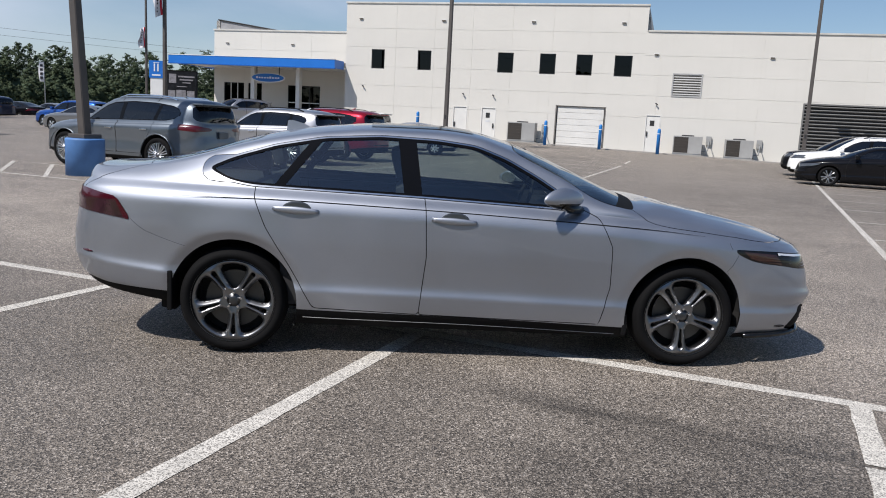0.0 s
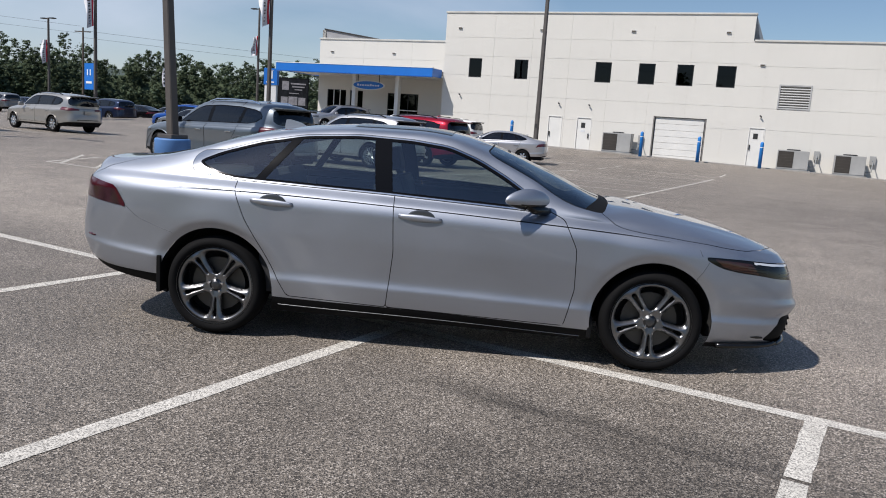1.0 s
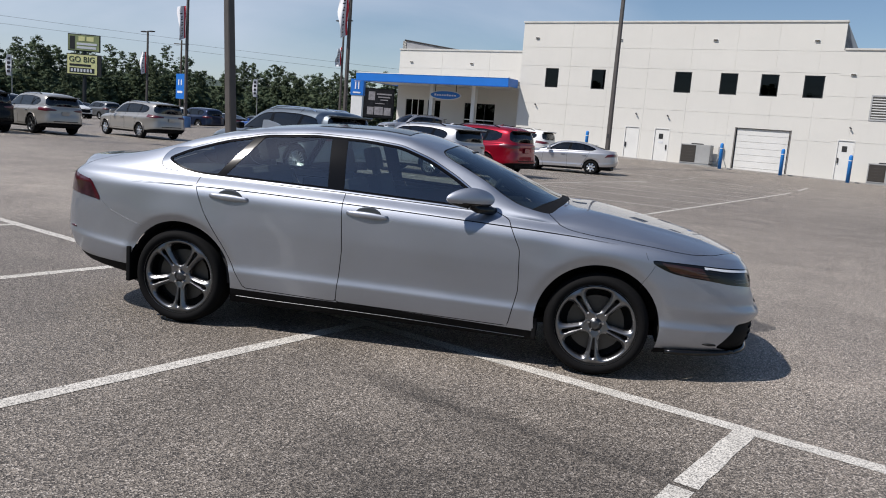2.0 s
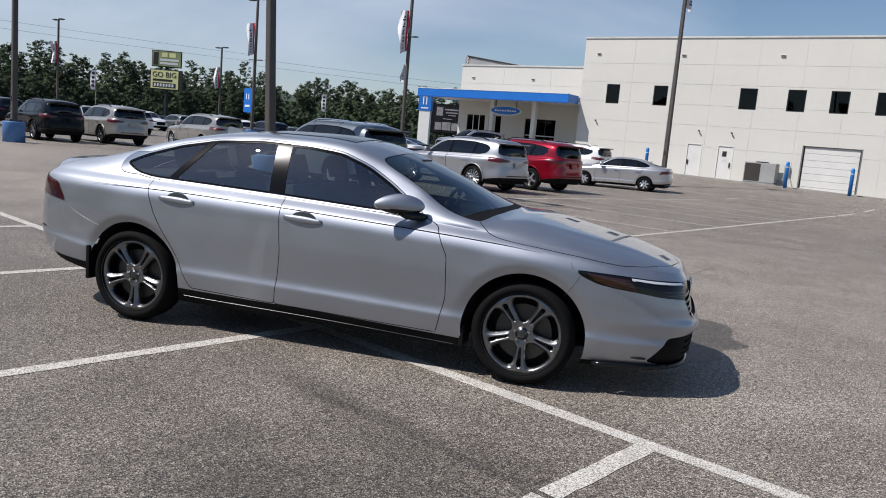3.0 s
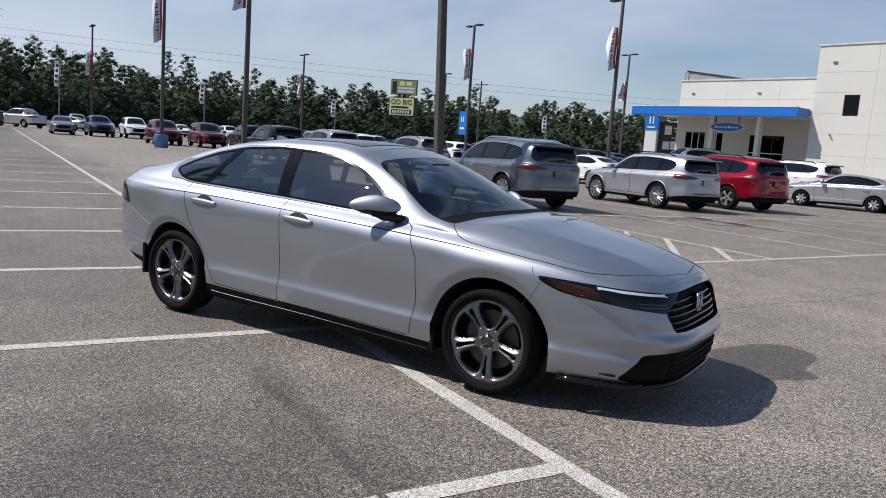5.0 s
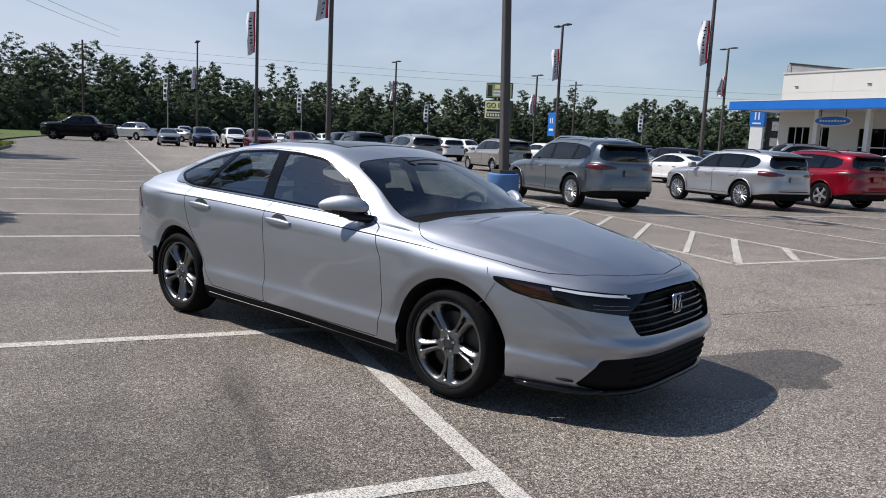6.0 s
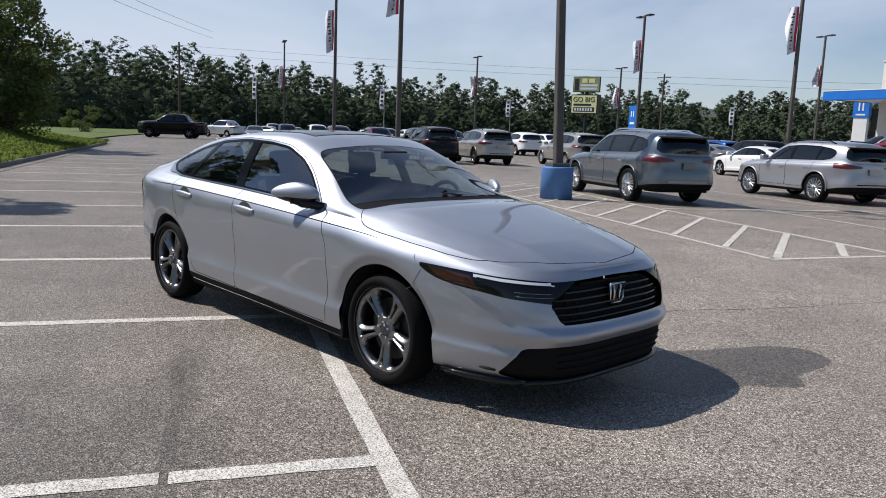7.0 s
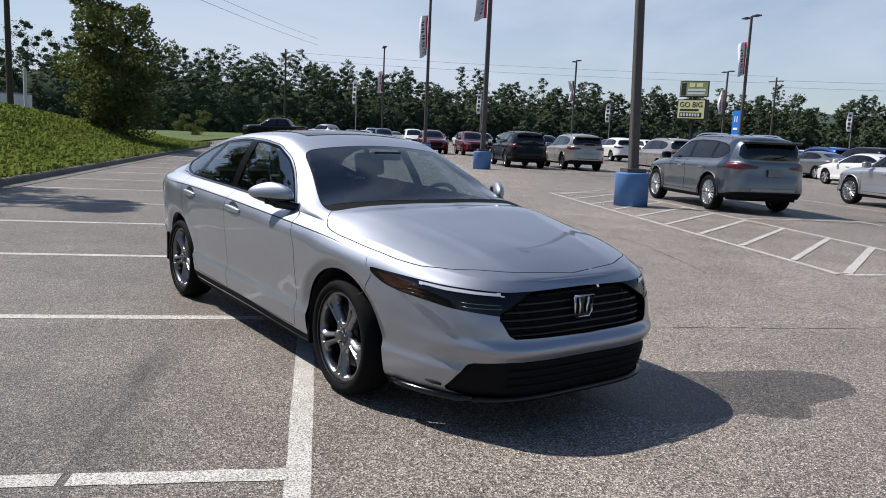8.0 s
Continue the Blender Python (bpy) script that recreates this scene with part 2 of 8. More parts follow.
STEEL = mat("grey_steel", (0.32, 0.33, 0.33), 0.5, 0.4, var=0.12)
ACGREY = mat("condenser_grey", (0.33, 0.33, 0.32), 0.6, var=0.1)
ACGRILLE = mat("condenser_grille", (0.040, 0.034, 0.028), 0.7, var=0.25, fine=120)
ROOFGREY = mat("roof_membrane", (0.28, 0.28, 0.29), 0.8)
DARKWIN = glass_mat("dark_window", (0.05, 0.055, 0.06), 0.02)
# near-black for sheets that stand for the unlit space behind panes and slats
INDARK = mat("unlit_room_black", (0.02, 0.021, 0.023), 0.8)
DOORWHITE = mat("door_paint", (0.67, 0.66, 0.625), 0.5, var=0.04)
FLAGWHITE = mat("flag_white", (0.72, 0.72, 0.74), 0.8, var=0.06)
FLAGRED = mat("flag_red", (0.55, 0.03, 0.05), 0.8, var=0.08)
FLAGBLACK = mat("flag_black", (0.03, 0.03, 0.04), 0.8)
BARK = mat("bark", (0.085, 0.068, 0.055), 0.95, var=0.3, big=6, bump=0.6)
# lightened and cooled, so the haze of distance sits in the leaf colour
PINE = leaf_mat("hazed_pine_foliage", (0.102, 0.141, 0.098), (0.118, 0.162, 0.106), 0.4)
SHRUB = leaf_mat("shrub_foliage", (0.095, 0.125, 0.050), (0.235, 0.28, 0.105))
BLADE = leaf_mat("bank_leaves", (0.135, 0.180, 0.040), (0.27, 0.325, 0.085))
GRASS = grass_mat("bank_grass", (0.085, 0.125, 0.028), (0.19, 0.25, 0.055))
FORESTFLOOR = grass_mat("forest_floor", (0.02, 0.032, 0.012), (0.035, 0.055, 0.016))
YELLOW = mat("yellow_board", (0.80, 0.76, 0.36), 0.6, var=0.06)
SIGNBLACK = mat("sign_black", (0.02, 0.02, 0.02), 0.6)
TYRE = mat("tyre_rubber", (0.0065, 0.0065, 0.007), 0.8, var=0.2, fine=200, bump=0.2, spec=0.12)
TRIM = mat("black_trim", (0.006, 0.006, 0.0065), 0.75, var=0.1, spec=0.15)
GLOSSBLACK = mat("gloss_black", (0.006, 0.006, 0.0065), 0.12, var=0.05, spec=0.4)
SATIN = mat("bright_satin_trim", (0.62, 0.63, 0.64), 0.24, 1.0, var=0.03)
PILLAR = mat("black_pillar_film", (0.005, 0.005, 0.0055), 0.14, var=0.05, spec=0.16)
GAP = mat("panel_gap", (0.008, 0.008, 0.008), 0.9, var=0.0)
CHROME = mat("chrome", (0.66, 0.67, 0.68), 0.16, 1.0, var=0.03)
ALLOY = mat("bright_alloy", (0.72, 0.73, 0.74), 0.30, 1.0, var=0.05)
ALLOYDARK = mat("dark_machined_alloy", (0.215, 0.218, 0.226), 0.34, 1.0, var=0.08)
HUB = mat("hub_dark_alloy", (0.11, 0.112, 0.118), 0.36, 1.0, var=0.1)
DISC = mat("brake_disc", (0.10, 0.097, 0.093), 0.5, 1.0)
SEAT = mat("grey_seat_cloth", (0.045, 0.046, 0.05), 0.85, var=0.1, fine=160, bump=0.2)
# a light grey lining, coloured darker to carry the cabin's shade
HEADLINER = mat("shaded_headliner", (0.11, 0.11, 0.11), 0.9, var=0.08)
CABIN = mat("cabin_plastic", (0.026, 0.026, 0.028), 0.75)
TAILRED = mat("tail_lens_red", (0.085, 0.003, 0.010), 0.3, var=0.1, coat=0.5)
REDLENS = mat("red_lens", (0.052, 0.002, 0.009), 0.2, var=0.1, coat=0.3)
SMOKELENS = mat("smoke_lens", (0.040, 0.016, 0.022), 0.15, var=0.4, big=14, coat=0.6)
CLEARLENS = mat("clear_lens", (0.10, 0.105, 0.11), 0.08, 0.4, var=0.2, big=9, coat=1.0)
AMBER = mat("amber_lens", (0.036, 0.009, 0.004), 0.2, var=0.3, big=20, coat=0.6)
PALELENS = mat("light_strip", (0.75, 0.77, 0.80), 0.15, 0.2, var=0.03, coat=1.0)
PLATE = mat("plate_white", (0.60, 0.61, 0.62), 0.5)
GLASS = glass_mat("car_glass", (0.64, 0.72, 0.70), 0.125)
WINDSHIELD = glass_mat("windshield_glass", (0.42, 0.48, 0.465), 0.075)
TINT = glass_mat("tinted_glass", (0.07, 0.075, 0.08), 0.06)

SILVER = paint_mat("lunar_silver_paint", (0.375, 0.398, 0.446), 1.0, 0.53)
PAINTS = {
    "silver": SILVER,
    "bluegrey": paint_mat("blue_grey_paint", (0.150, 0.172, 0.195), 0.8, 0.40),
    "palesilver": paint_mat("pale_silver_paint", (0.50, 0.50, 0.515), 0.7, 0.36),
    "satinsilver": paint_mat("satin_silver_paint", (0.42, 0.425, 0.445), 0.9, 0.45),
    "red": paint_mat("red_paint", (0.24, 0.004, 0.016), 0.35, 0.3),
    "wine": paint_mat("wine_red_paint", (0.13, 0.006, 0.018), 0.4, 0.3),
    "maroon": paint_mat("maroon_paint", (0.12, 0.010, 0.016), 0.4, 0.3),
    "white": paint_mat("white_car_paint", (0.76, 0.76, 0.75), 0.0, 0.35),
    "black": paint_mat("black_car_paint", (0.006, 0.006, 0.0075), 0.0, 0.25),
    # dark grey that paints the handle scoops' shade and draws the bumper seams
    "scoop": paint_mat("scoop_shade", (0.085, 0.09, 0.098), 0.6, 0.4),
    "grey": paint_mat("grey_car_paint", (0.16, 0.165, 0.17), 0.5, 0.32),
    "blue": paint_mat("blue_car_paint", (0.012, 0.07, 0.30), 0.4, 0.3),
    "navy": paint_mat("navy_car_paint", (0.014, 0.022, 0.05), 0.4, 0.3),
    "tan": paint_mat("warm_silver_paint", (0.36, 0.345, 0.32), 0.55, 0.32),
}


# ---------------------------------------------------------------- mesh helpers
def mesh_of(name, verts, faces, material, smooth=False, normals=None):
    me = bpy.data.meshes.new(name)
    me.from_pydata([tuple(map(float, v)) for v in verts], [], faces)
    if material:
        me.materials.append(material)
    if smooth:
        me.polygons.foreach_set("use_smooth", [True] * len(me.polygons))
    if normals is not None:
        me.normals_split_custom_set_from_vertices([tuple(map(float, v)) for v in normals])
    me.update()
    return me


def put(name, me, parent=None, label="", m=None):
    ob = new(name, me)
    if parent is not None:
        ob.parent = parent
    if m is not None:
        ob.matrix_basis = m
    if label:
        tagged(ob, label)
    return ob


def part(name, bm, material, parent, label="", smooth=False, m=None):
    """Links a bmesh as one mesh under a thing or a part."""
    me = bpy.data.meshes.new(name)
    if smooth:
        for f in bm.faces:
            f.smooth = True
    bm.to_mesh(me)
    bm.free()
    me.materials.append(material)
    return put(name, me, parent, label, m)


def thing(name, m, label, category, group="", kind=""):
    """An Empty at the base of a thing, which parents its parts."""
    ob = new(name)
    ob.empty_display_size = 0.3
    ob.matrix_basis = m
    return tagged(ob, label, category, group, kind)


def box(bm, x0, x1, y0, y1, z0, z1, bevel=0.0):
    m = Matrix.LocRotScale(((x0 + x1) / 2, (y0 + y1) / 2, (z0 + z1) / 2), None, (abs(x1 - x0), abs(y1 - y0), abs(z1 - z0)))
    made = bmesh.ops.create_cube(bm, size=1, matrix=m)
    if bevel:
        edges = list({e for v in made["verts"] for e in v.link_edges})
        bmesh.ops.bevel(bm, geom=edges, offset=bevel, segments=2, affect="EDGES", profile=0.7)
    return bm


def boxes(*specs, bevel=0.0):
    bm = bmesh.new()
    for s in specs:
        box(bm, *s, bevel=bevel)
    return bm


def lathe(profile, n=40, axis="z", closed=False):
    """A bmesh turned from (radius, height) pairs."""
    bm = bmesh.new()
    rings = []
    for r, h in profile:
        ring = []
        for i in range(n):
            a = 2 * math.pi * i / n
            c, s = r * math.cos(a), r * math.sin(a)
            ring.append(bm.verts.new((c, s, h) if axis == "z" else (c, h, s)))
        rings.append(ring)
    pairs = list(zip(rings, rings[1:])) + ([(rings[-1], rings[0])] if closed else [])
    for p, q in pairs:
        for i in range(n):
            j = (i + 1) % n
            bm.faces.new((p[i], p[j], q[j], q[i]))
    if not closed:
        for ring in (rings[0], rings[-1]):
            bm.faces.new(ring)
    bmesh.ops.recalc_face_normals(bm, faces=bm.faces)
    return bm


def tube(points, radii, n=8):
    """A bmesh along a line of points, with a radius at each."""
    bm = bmesh.new()
    rings = []
    pts = [Vector(p) for p in points]
    for i, p in enumerate(pts):
        d = (pts[min(i + 1, len(pts) - 1)] - pts[max(i - 1, 0)]).normalized()
        side = d.orthogonal().normalized()
        up = d.cross(side)
        r = radii[i] if not isinstance(radii, (int, float)) else radii
        rings.append([bm.verts.new(p + side * (r * math.cos(2 * math.pi * k / n)) + up * (r * math.sin(2 * math.pi * k / n))) for k in range(n)])
    for a, b in zip(rings, rings[1:]):
        for k in range(n):
            bm.faces.new((a[k], a[(k + 1) % n], b[(k + 1) % n], b[k]))
    bm.faces.new(rings[0])
    bm.faces.new(rings[-1])
    bmesh.ops.recalc_face_normals(bm, faces=bm.faces)
    return bm


def text_mesh(words, size, material, depth=0.01):
    cu = bpy.data.curves.new("lettering", "FONT")
    cu.body, cu.size, cu.extrude, cu.align_x, cu.align_y = words, size, depth, "CENTER", "CENTER"
    cu.materials.append(material)
    return cu


# The parking lot's own axes: u along the rows' end lines, v across the lot.
LOT = radians(-26.5)
U = Vector((math.cos(LOT), math.sin(LOT), 0))
V = Vector((-math.sin(LOT), math.cos(LOT), 0))


def lot(u, v, z=0.0):
    return U * u + V * v + Vector((0, 0, z))


def at_lot(u, v, turn=0.0, z=0.0):
    p = lot(u, v, z)
    return pose(p.x, p.y, p.z, 0, 0, -26.5 + turn)


# The building's facade: origin at the tall block's corner, s along the wall, out towards the lot.
FAC_O = Vector((-3.6, 48.38, 0))
FAC_TURN = -19.9
FAC = pose(FAC_O.x, FAC_O.y, 0, 0, 0, FAC_TURN)


def on_fac(s, out, z=0.0):
    return FAC @ Vector((s, -out, z))


def ground_z(x, y):
    """The lot is level and climbs a little to the building."""
    q = FAC.inverted() @ Vector((x, y, 0))
    base = min(0.62, max(0.12, 0.76 - 0.022 * q.x))
    k = min(1.0, max(0.0, (q.y + 17.0) / 15.0))
    side = min(1.0, max(0.0, (q.x + 40) / 20.0))
    return base * k * k * (3 - 2 * k) * side

# ---------------------------------------------------------------- ground
def grid_axis(lo, hi, fine_lo, fine_hi, fine, coarse):
    a = list(np.arange(fine_lo, fine_hi + 1e-6, fine))
    x = fine_lo
    step = fine
    while x > lo:
        step = min(coarse, step * 1.35)
        x -= step
        a.insert(0, x)
    x = fine_hi
    step = fine
    while x < hi:
        step = min(coarse, step * 1.35)
        x += step
        a.append(x)
    return a


def build_ground():
    xs = grid_axis(-900, 900, -40, 50, 3.0, 150)
    ys = grid_axis(-700, 1100, 0, 70, 3.0, 150)
    verts = [(x, y, ground_z(x, y)) for y in ys for x in xs]
    n = len(xs)
    faces = [(j * n + i, j * n + i + 1, (j + 1) * n + i + 1, (j + 1) * n + i) for j in range(len(ys) - 1) for i in range(n - 1)]
    me = mesh_of("ground", verts, faces, ASPHALT, True)
    return tagged(put("ground", me), "weathered grey asphalt parking lot with fine pale aggregate", "asphalt", kind="structure")


ground = build_ground()
KERB_V = -6.55


def stripe(u0, v0, u1, v1, width=0.10, z=0.005):
    """One painted line, with slightly ragged edges."""
    a, b = lot(u0, v0), lot(u1, v1)
    if max(v0, v1) < 3:
        z = 0.0030 if z > 0.006 else 0.0018
    d = (b - a)
    length = d.length
    d.normalize()
    side = Vector((-d.y, d.x, 0))
    n = max(2, int(length / 0.12)) if length < 9 else max(2, int(length / 0.4))
    verts, faces = [], []
    for i in range(n + 1):
        p = a + d * (length * i / n)
        for sgn in (-1, 1):
            w = width / 2 * (1 + random.uniform(-0.07, 0.07))
            q = p + side * (sgn * w)
            verts.append((q.x, q.y, ground_z(q.x, q.y) + z))
    for i in range(n):
        faces.append((2 * i, 2 * i + 2, 2 * i + 3, 2 * i + 1))
    me = mesh_of("line", verts, faces, LINE)
    return tagged(put("parking_line", me), "worn white painted line on the asphalt", "road marking", "parking lines", "structure")


# stalls along the kerb
stripe(-78, -0.44, 14, -0.315, 0.115)
for k in range(-4, 24):
    u = -0.09 - 2.76 * k
    if u < -60:
        break
    if k == -1:
        # the paint is rubbed through in one place
        stripe(u, -0.375, u, -1.252, 0.115, 0.009)
        stripe(u, -1.290, u, -6.2, 0.115, 0.009)
        continue
    stripe(u, -0.375, u, -6.2, 0.115, 0.009)
# hatched island with the light pole
stripe(-14.3, 5.94, -2.40, 5.94)
stripe(-14.4, 8.30, -2.60, 8.30)
stripe(-2.48, 6.08, -4.84, 8.25, 0.11, 0.009)
stripe(-2.54, 7.25, -3.70, 8.25, 0.11, 0.009)
stripe(-2.40, 5.89, -4.20, 33.0)
stripe(-14.3, 5.94, -15.6, 8.32)
for k in range(9):
    u = -3.46 - 1.30 * k
    stripe(u, 6.0, u - 2.45, 8.27, 0.09, 0.009)
# stalls of the middle row and of the row by the building's corner
for k in range(1, 9):
    v = 8.32 + 2.74 * k
    stripe(-8.85, v, -2.45 - 0.066 * (v - 5.9), v, 0.10, 0.009)
    stripe(-15.4, v, -9.6, v, 0.10, 0.009)
stripe(-8.9, 8.4, -8.9, 32.0, 0.10)
stripe(3.62, 3.5, 3.62, 37.0)
for k in range(0, 11):
    stripe(3.67, 5.6 + 2.9 * k, 9.0, 5.6 + 2.9 * k, 0.10, 0.009)
for k in range(0, 10):
    stripe(-33.6, 6.2 + 2.74 * k, -28.6, 6.2 + 2.74 * k, 0.10, 0.009)
stripe(-28.5, 6.1, -28.5, 31.0)


def blot(name, pts, material, z, label):
    """A flat patch lying on the asphalt, its edge frayed."""
    ring = []
    for i, p in enumerate(pts):
        a, b, c, d = (Vector(pts[(i + k) % len(pts)]) for k in (-1, 0, 1, 2))
        for s in range(6):
            t = s / 6
            q = 0.5 * ((2 * b) + (c - a) * t + (2 * a - 5 * b + 4 * c - d) * t * t + (3 * b - a - 3 * c + d) * t ** 3)
            q = q + Vector((random.uniform(-1, 1), random.uniform(-1, 1))) * 0.012
            ring.append((q.x, q.y, z))
    me = mesh_of(name, ring, [tuple(range(len(ring)))], material)
    return tagged(put(name, me), label, "stain", kind="structure")


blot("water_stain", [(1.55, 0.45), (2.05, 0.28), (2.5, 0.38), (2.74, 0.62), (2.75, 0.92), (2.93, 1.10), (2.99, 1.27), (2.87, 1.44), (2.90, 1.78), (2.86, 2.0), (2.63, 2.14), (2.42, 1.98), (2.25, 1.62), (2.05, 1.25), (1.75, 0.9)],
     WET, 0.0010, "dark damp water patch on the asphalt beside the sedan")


def crack(pts, width, label="thin wandering crack in the asphalt"):
    line = []
    for a, b in zip(pts, pts[1:]):
        a, b = Vector(a), Vector(b)
        n = max(2, int((b - a).length / 0.10))
        line += [a.lerp(b, i / n) for i in range(n)]
    line.append(Vector(pts[-1]))
    verts, faces = [], []
    off = 0.0
    for i, p in enumerate(line):
        q = line[min(i + 1, len(line) - 1)] - line[max(i - 1, 0)]
        q = Vector((-q.y, q.x)).normalized()
        off = off * 0.8 + random.uniform(-0.012, 0.012)
        w = width * random.uniform(0.1, 1.2)
        for sgn in (-1, 1):
            r = p + q * (off + sgn * w / 2)
            verts.append((r.x, r.y, 0.0024))
    faces = [(2 * i, 2 * i + 2, 2 * i + 3, 2 * i + 1) for i in range(len(line) - 1)]
    return tagged(put("asphalt_crack", mesh_of("crack", verts, faces, TAR)), label, "crack", "cracks", "structure")


for pts, w in (([(0.14, 1.6), (0.15, 2.4), (0.14, 3.1), (0.16, 3.7), (0.10, 4.5), (0.09, 5.6), (0.0, 6.2), (-0.1, 7.2)], 0.014),
               ([(0.10, 5.9), (0.45, 6.23), (0.82, 6.55), (1.87, 6.9), (3.4, 7.0)], 0.012),
               ([(-2.4, 4.2), (-4.5, 4.4), (-8, 4.1), (-13, 4.5)], 0.014),
               ([(-1.4, -2.6), (-1.3, -3.6), (-1.45, -5.2)], 0.006),
               ([(-1.8, 6.53), (-1.16, 6.50), (-0.48, 6.62), (0.18, 6.46)], 0.010),
               ([(-8.9, 9.6), (-8.4, 11.0), (-7.9, 12.3), (-7.1, 12.7), (-6.8, 13.3), (-6.0, 13.35)], 0.10),
               ([(-7.3, 12.2), (-6.9, 13.0)], 0.14)):
    crack([tuple(lot(u, v))[:2] for u, v in pts], w)

# a soft dark tyre mark across one stall
blot("tyre_mark", [(2.35, -2.66), (1.83, -2.38), (1.34, -2.13), (0.90, -1.90), (0.46, -1.70), (0.42, -1.62), (0.86, -1.80), (1.33, -2.03), (1.82, -2.28), (2.38, -2.55)], SCUFF, 0.0008, "faint dark tyre mark across the stall")

# ---------------------------------------------------------------- kerb and grass bank
def kerb_line():
    pts = [(u, KERB_V - 0.008 * max(0, -u - 12)) for u in range(34, -44, -2)]
    pts += [(-45.5, -7.1), (-47, -7.8), (-48.3, -9.0), (-49, -10.6), (-49.2, -13), (-49.2, -17), (-49.2, -24), (-49.2, -34)]
    return [lot(u, v) for u, v in pts]


KLINE = kerb_line()


def sweep(line, profile, closed_ends=True):
    """Carries an (out, z) profile along a line on the ground."""
    verts, faces = [], []
    n = len(profile)
    for i, p in enumerate(line):
        d = (line[min(i + 1, len(line) - 1)] - line[max(i - 1, 0)]).normalized()
        side = Vector((d.y, -d.x, 0))
        for o, z in profile:
            q = p - side * o
            verts.append((q.x, q.y, q.z + z))
    for i in range(len(line) - 1):
        for j in range(n - 1):
            faces.append((i * n + j, (i + 1) * n + j, (i + 1) * n + j + 1, i * n + j + 1))
    return verts, faces


kv, kf = sweep(KLINE, [(-0.30, -0.05), (-0.28, 0.012), (0.0, 0.022), (0.015, 0.13), (0.04, 0.155), (0.16, 0.155), (0.17, 0.10), (0.2, -0.05)])
tagged(put("kerb", mesh_of("kerb", kv, kf, KERB)), "stained grey concrete kerb along the grass bank", "kerb", kind="structure")


def bank_z(d, along):
    """Height of the grass bank d metres behind the kerb."""
    top = 1.62 + 0.25 * noise.noise(Vector((along * 0.07, 3.0, 0))) - 1.75 * min(1, max(0, (along - 30) / 28))
    k = min(1.0, max(0.0, d / 7.0))
    return 0.13 + top * k * k * (3 - 2 * k) + 0.05 * noise.noise(Vector((along * 0.5, d * 0.5, 0)))


def bank_point(u, d):
    kv0 = KERB_V - 0.008 * max(0, -u - 12)
    p = lot(u, kv0 - 0.17 - d)
    return (p.x, p.y, bank_z(d, -u))


def build_bank():
    us = [34 - 1.6 * i for i in range(49)]
    ds = [0, 0.3, 0.7, 1.2, 1.9, 2.7, 3.5, 4.4, 5.4, 6.5, 8, 10, 14, 20, 30, 45, 70]
    verts = [bank_point(u, d) for u in us for d in ds]
    n = len(ds)
    faces = [(i * n + j, (i + 1) * n + j, (i + 1) * n + j + 1, i * n + j + 1) for i in range(len(us) - 1) for j in range(n - 1)]
    me = mesh_of("grass_bank", verts, faces, GRASS, True)
    tagged(put("grass_bank", me), "overgrown green grass bank rising behind the kerb", "grass", kind="structure")


build_bank()


def leaf_tuft_mesh(name, places, size, material, per=5, upright=0.6):
    """Loose blades and leaves, each a small bent strip."""
    verts, faces = [], []
    for p in places:
        for _ in range(per):
            a = random.uniform(0, 2 * math.pi)
            s = size * random.uniform(0.6, 1.5)
            d = Vector((math.cos(a), math.sin(a), 0))
            w = Vector((-d.y, d.x, 0)) * s * 0.22
            base = Vector(p) + Vector((random.uniform(-1, 1), random.uniform(-1, 1), 0)) * size * 1.2
            mid = base + d * s * 0.35 + Vector((0, 0, s * upright))
            tip = base + d * s * 0.9 + Vector((0, 0, s * upright * random.uniform(0.5, 1.1)))
            i = len(verts)
            verts += [base - w * 0.5, base + w * 0.5, mid + w, mid - w, tip]
            faces += [(i, i + 1, i + 2, i + 3), (i + 3, i + 2, i + 4)]
    return mesh_of(name, verts, faces, material)


def scatter_bank():
    places = []
    for _ in range(26000):
        u = -8 - 37 * random.random() ** 1.1
        d = 0.05 + 8.5 * random.random() ** 1.2
        places.append(bank_point(u, d))
    weeds = [bank_point(-8 - 37 * random.random(), 0.02 + 7.5 * random.random() ** 1.3) for _ in range(5200)]
    tall = put("bank_weeds", leaf_tuft_mesh("bank_weeds", weeds, 0.13, BLADE, 5, 0.9))
    tagged(tall, "taller leafy weeds standing out of the bank and over the kerb", "weeds", kind="stuff")
    ob = put("bank_grass", leaf_tuft_mesh("bank_grass", places, 0.115, BLADE, 3, 0.45))
    tagged(ob, "tangle of weeds and low vines covering the bank", "grass", kind="stuff")


scatter_bank()


def build_verge():
    """The flat grass past the drive and the dim floor under the woods."""
    pts = [(-53, -9.2), (-70, -8.8), (-95, -7), (-130, -4), (-130, -60), (-53, -60)]
    verts = [tuple(lot(u, v, 0.10)) for u, v in pts]
    tagged(put("verge", mesh_of("verge", verts, [tuple(range(len(verts)))], GRASS)), "mown grass verge beyond the drive", "grass", kind="structure")
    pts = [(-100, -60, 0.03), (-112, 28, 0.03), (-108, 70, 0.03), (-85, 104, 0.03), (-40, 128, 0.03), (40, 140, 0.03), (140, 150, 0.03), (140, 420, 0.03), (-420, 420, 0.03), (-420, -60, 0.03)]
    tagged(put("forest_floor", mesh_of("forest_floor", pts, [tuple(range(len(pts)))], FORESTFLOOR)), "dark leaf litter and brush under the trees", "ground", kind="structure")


build_verge()


# ---------------------------------------------------------------- building
TALL, LOW = 9.05, 7.54
B0 = -0.6


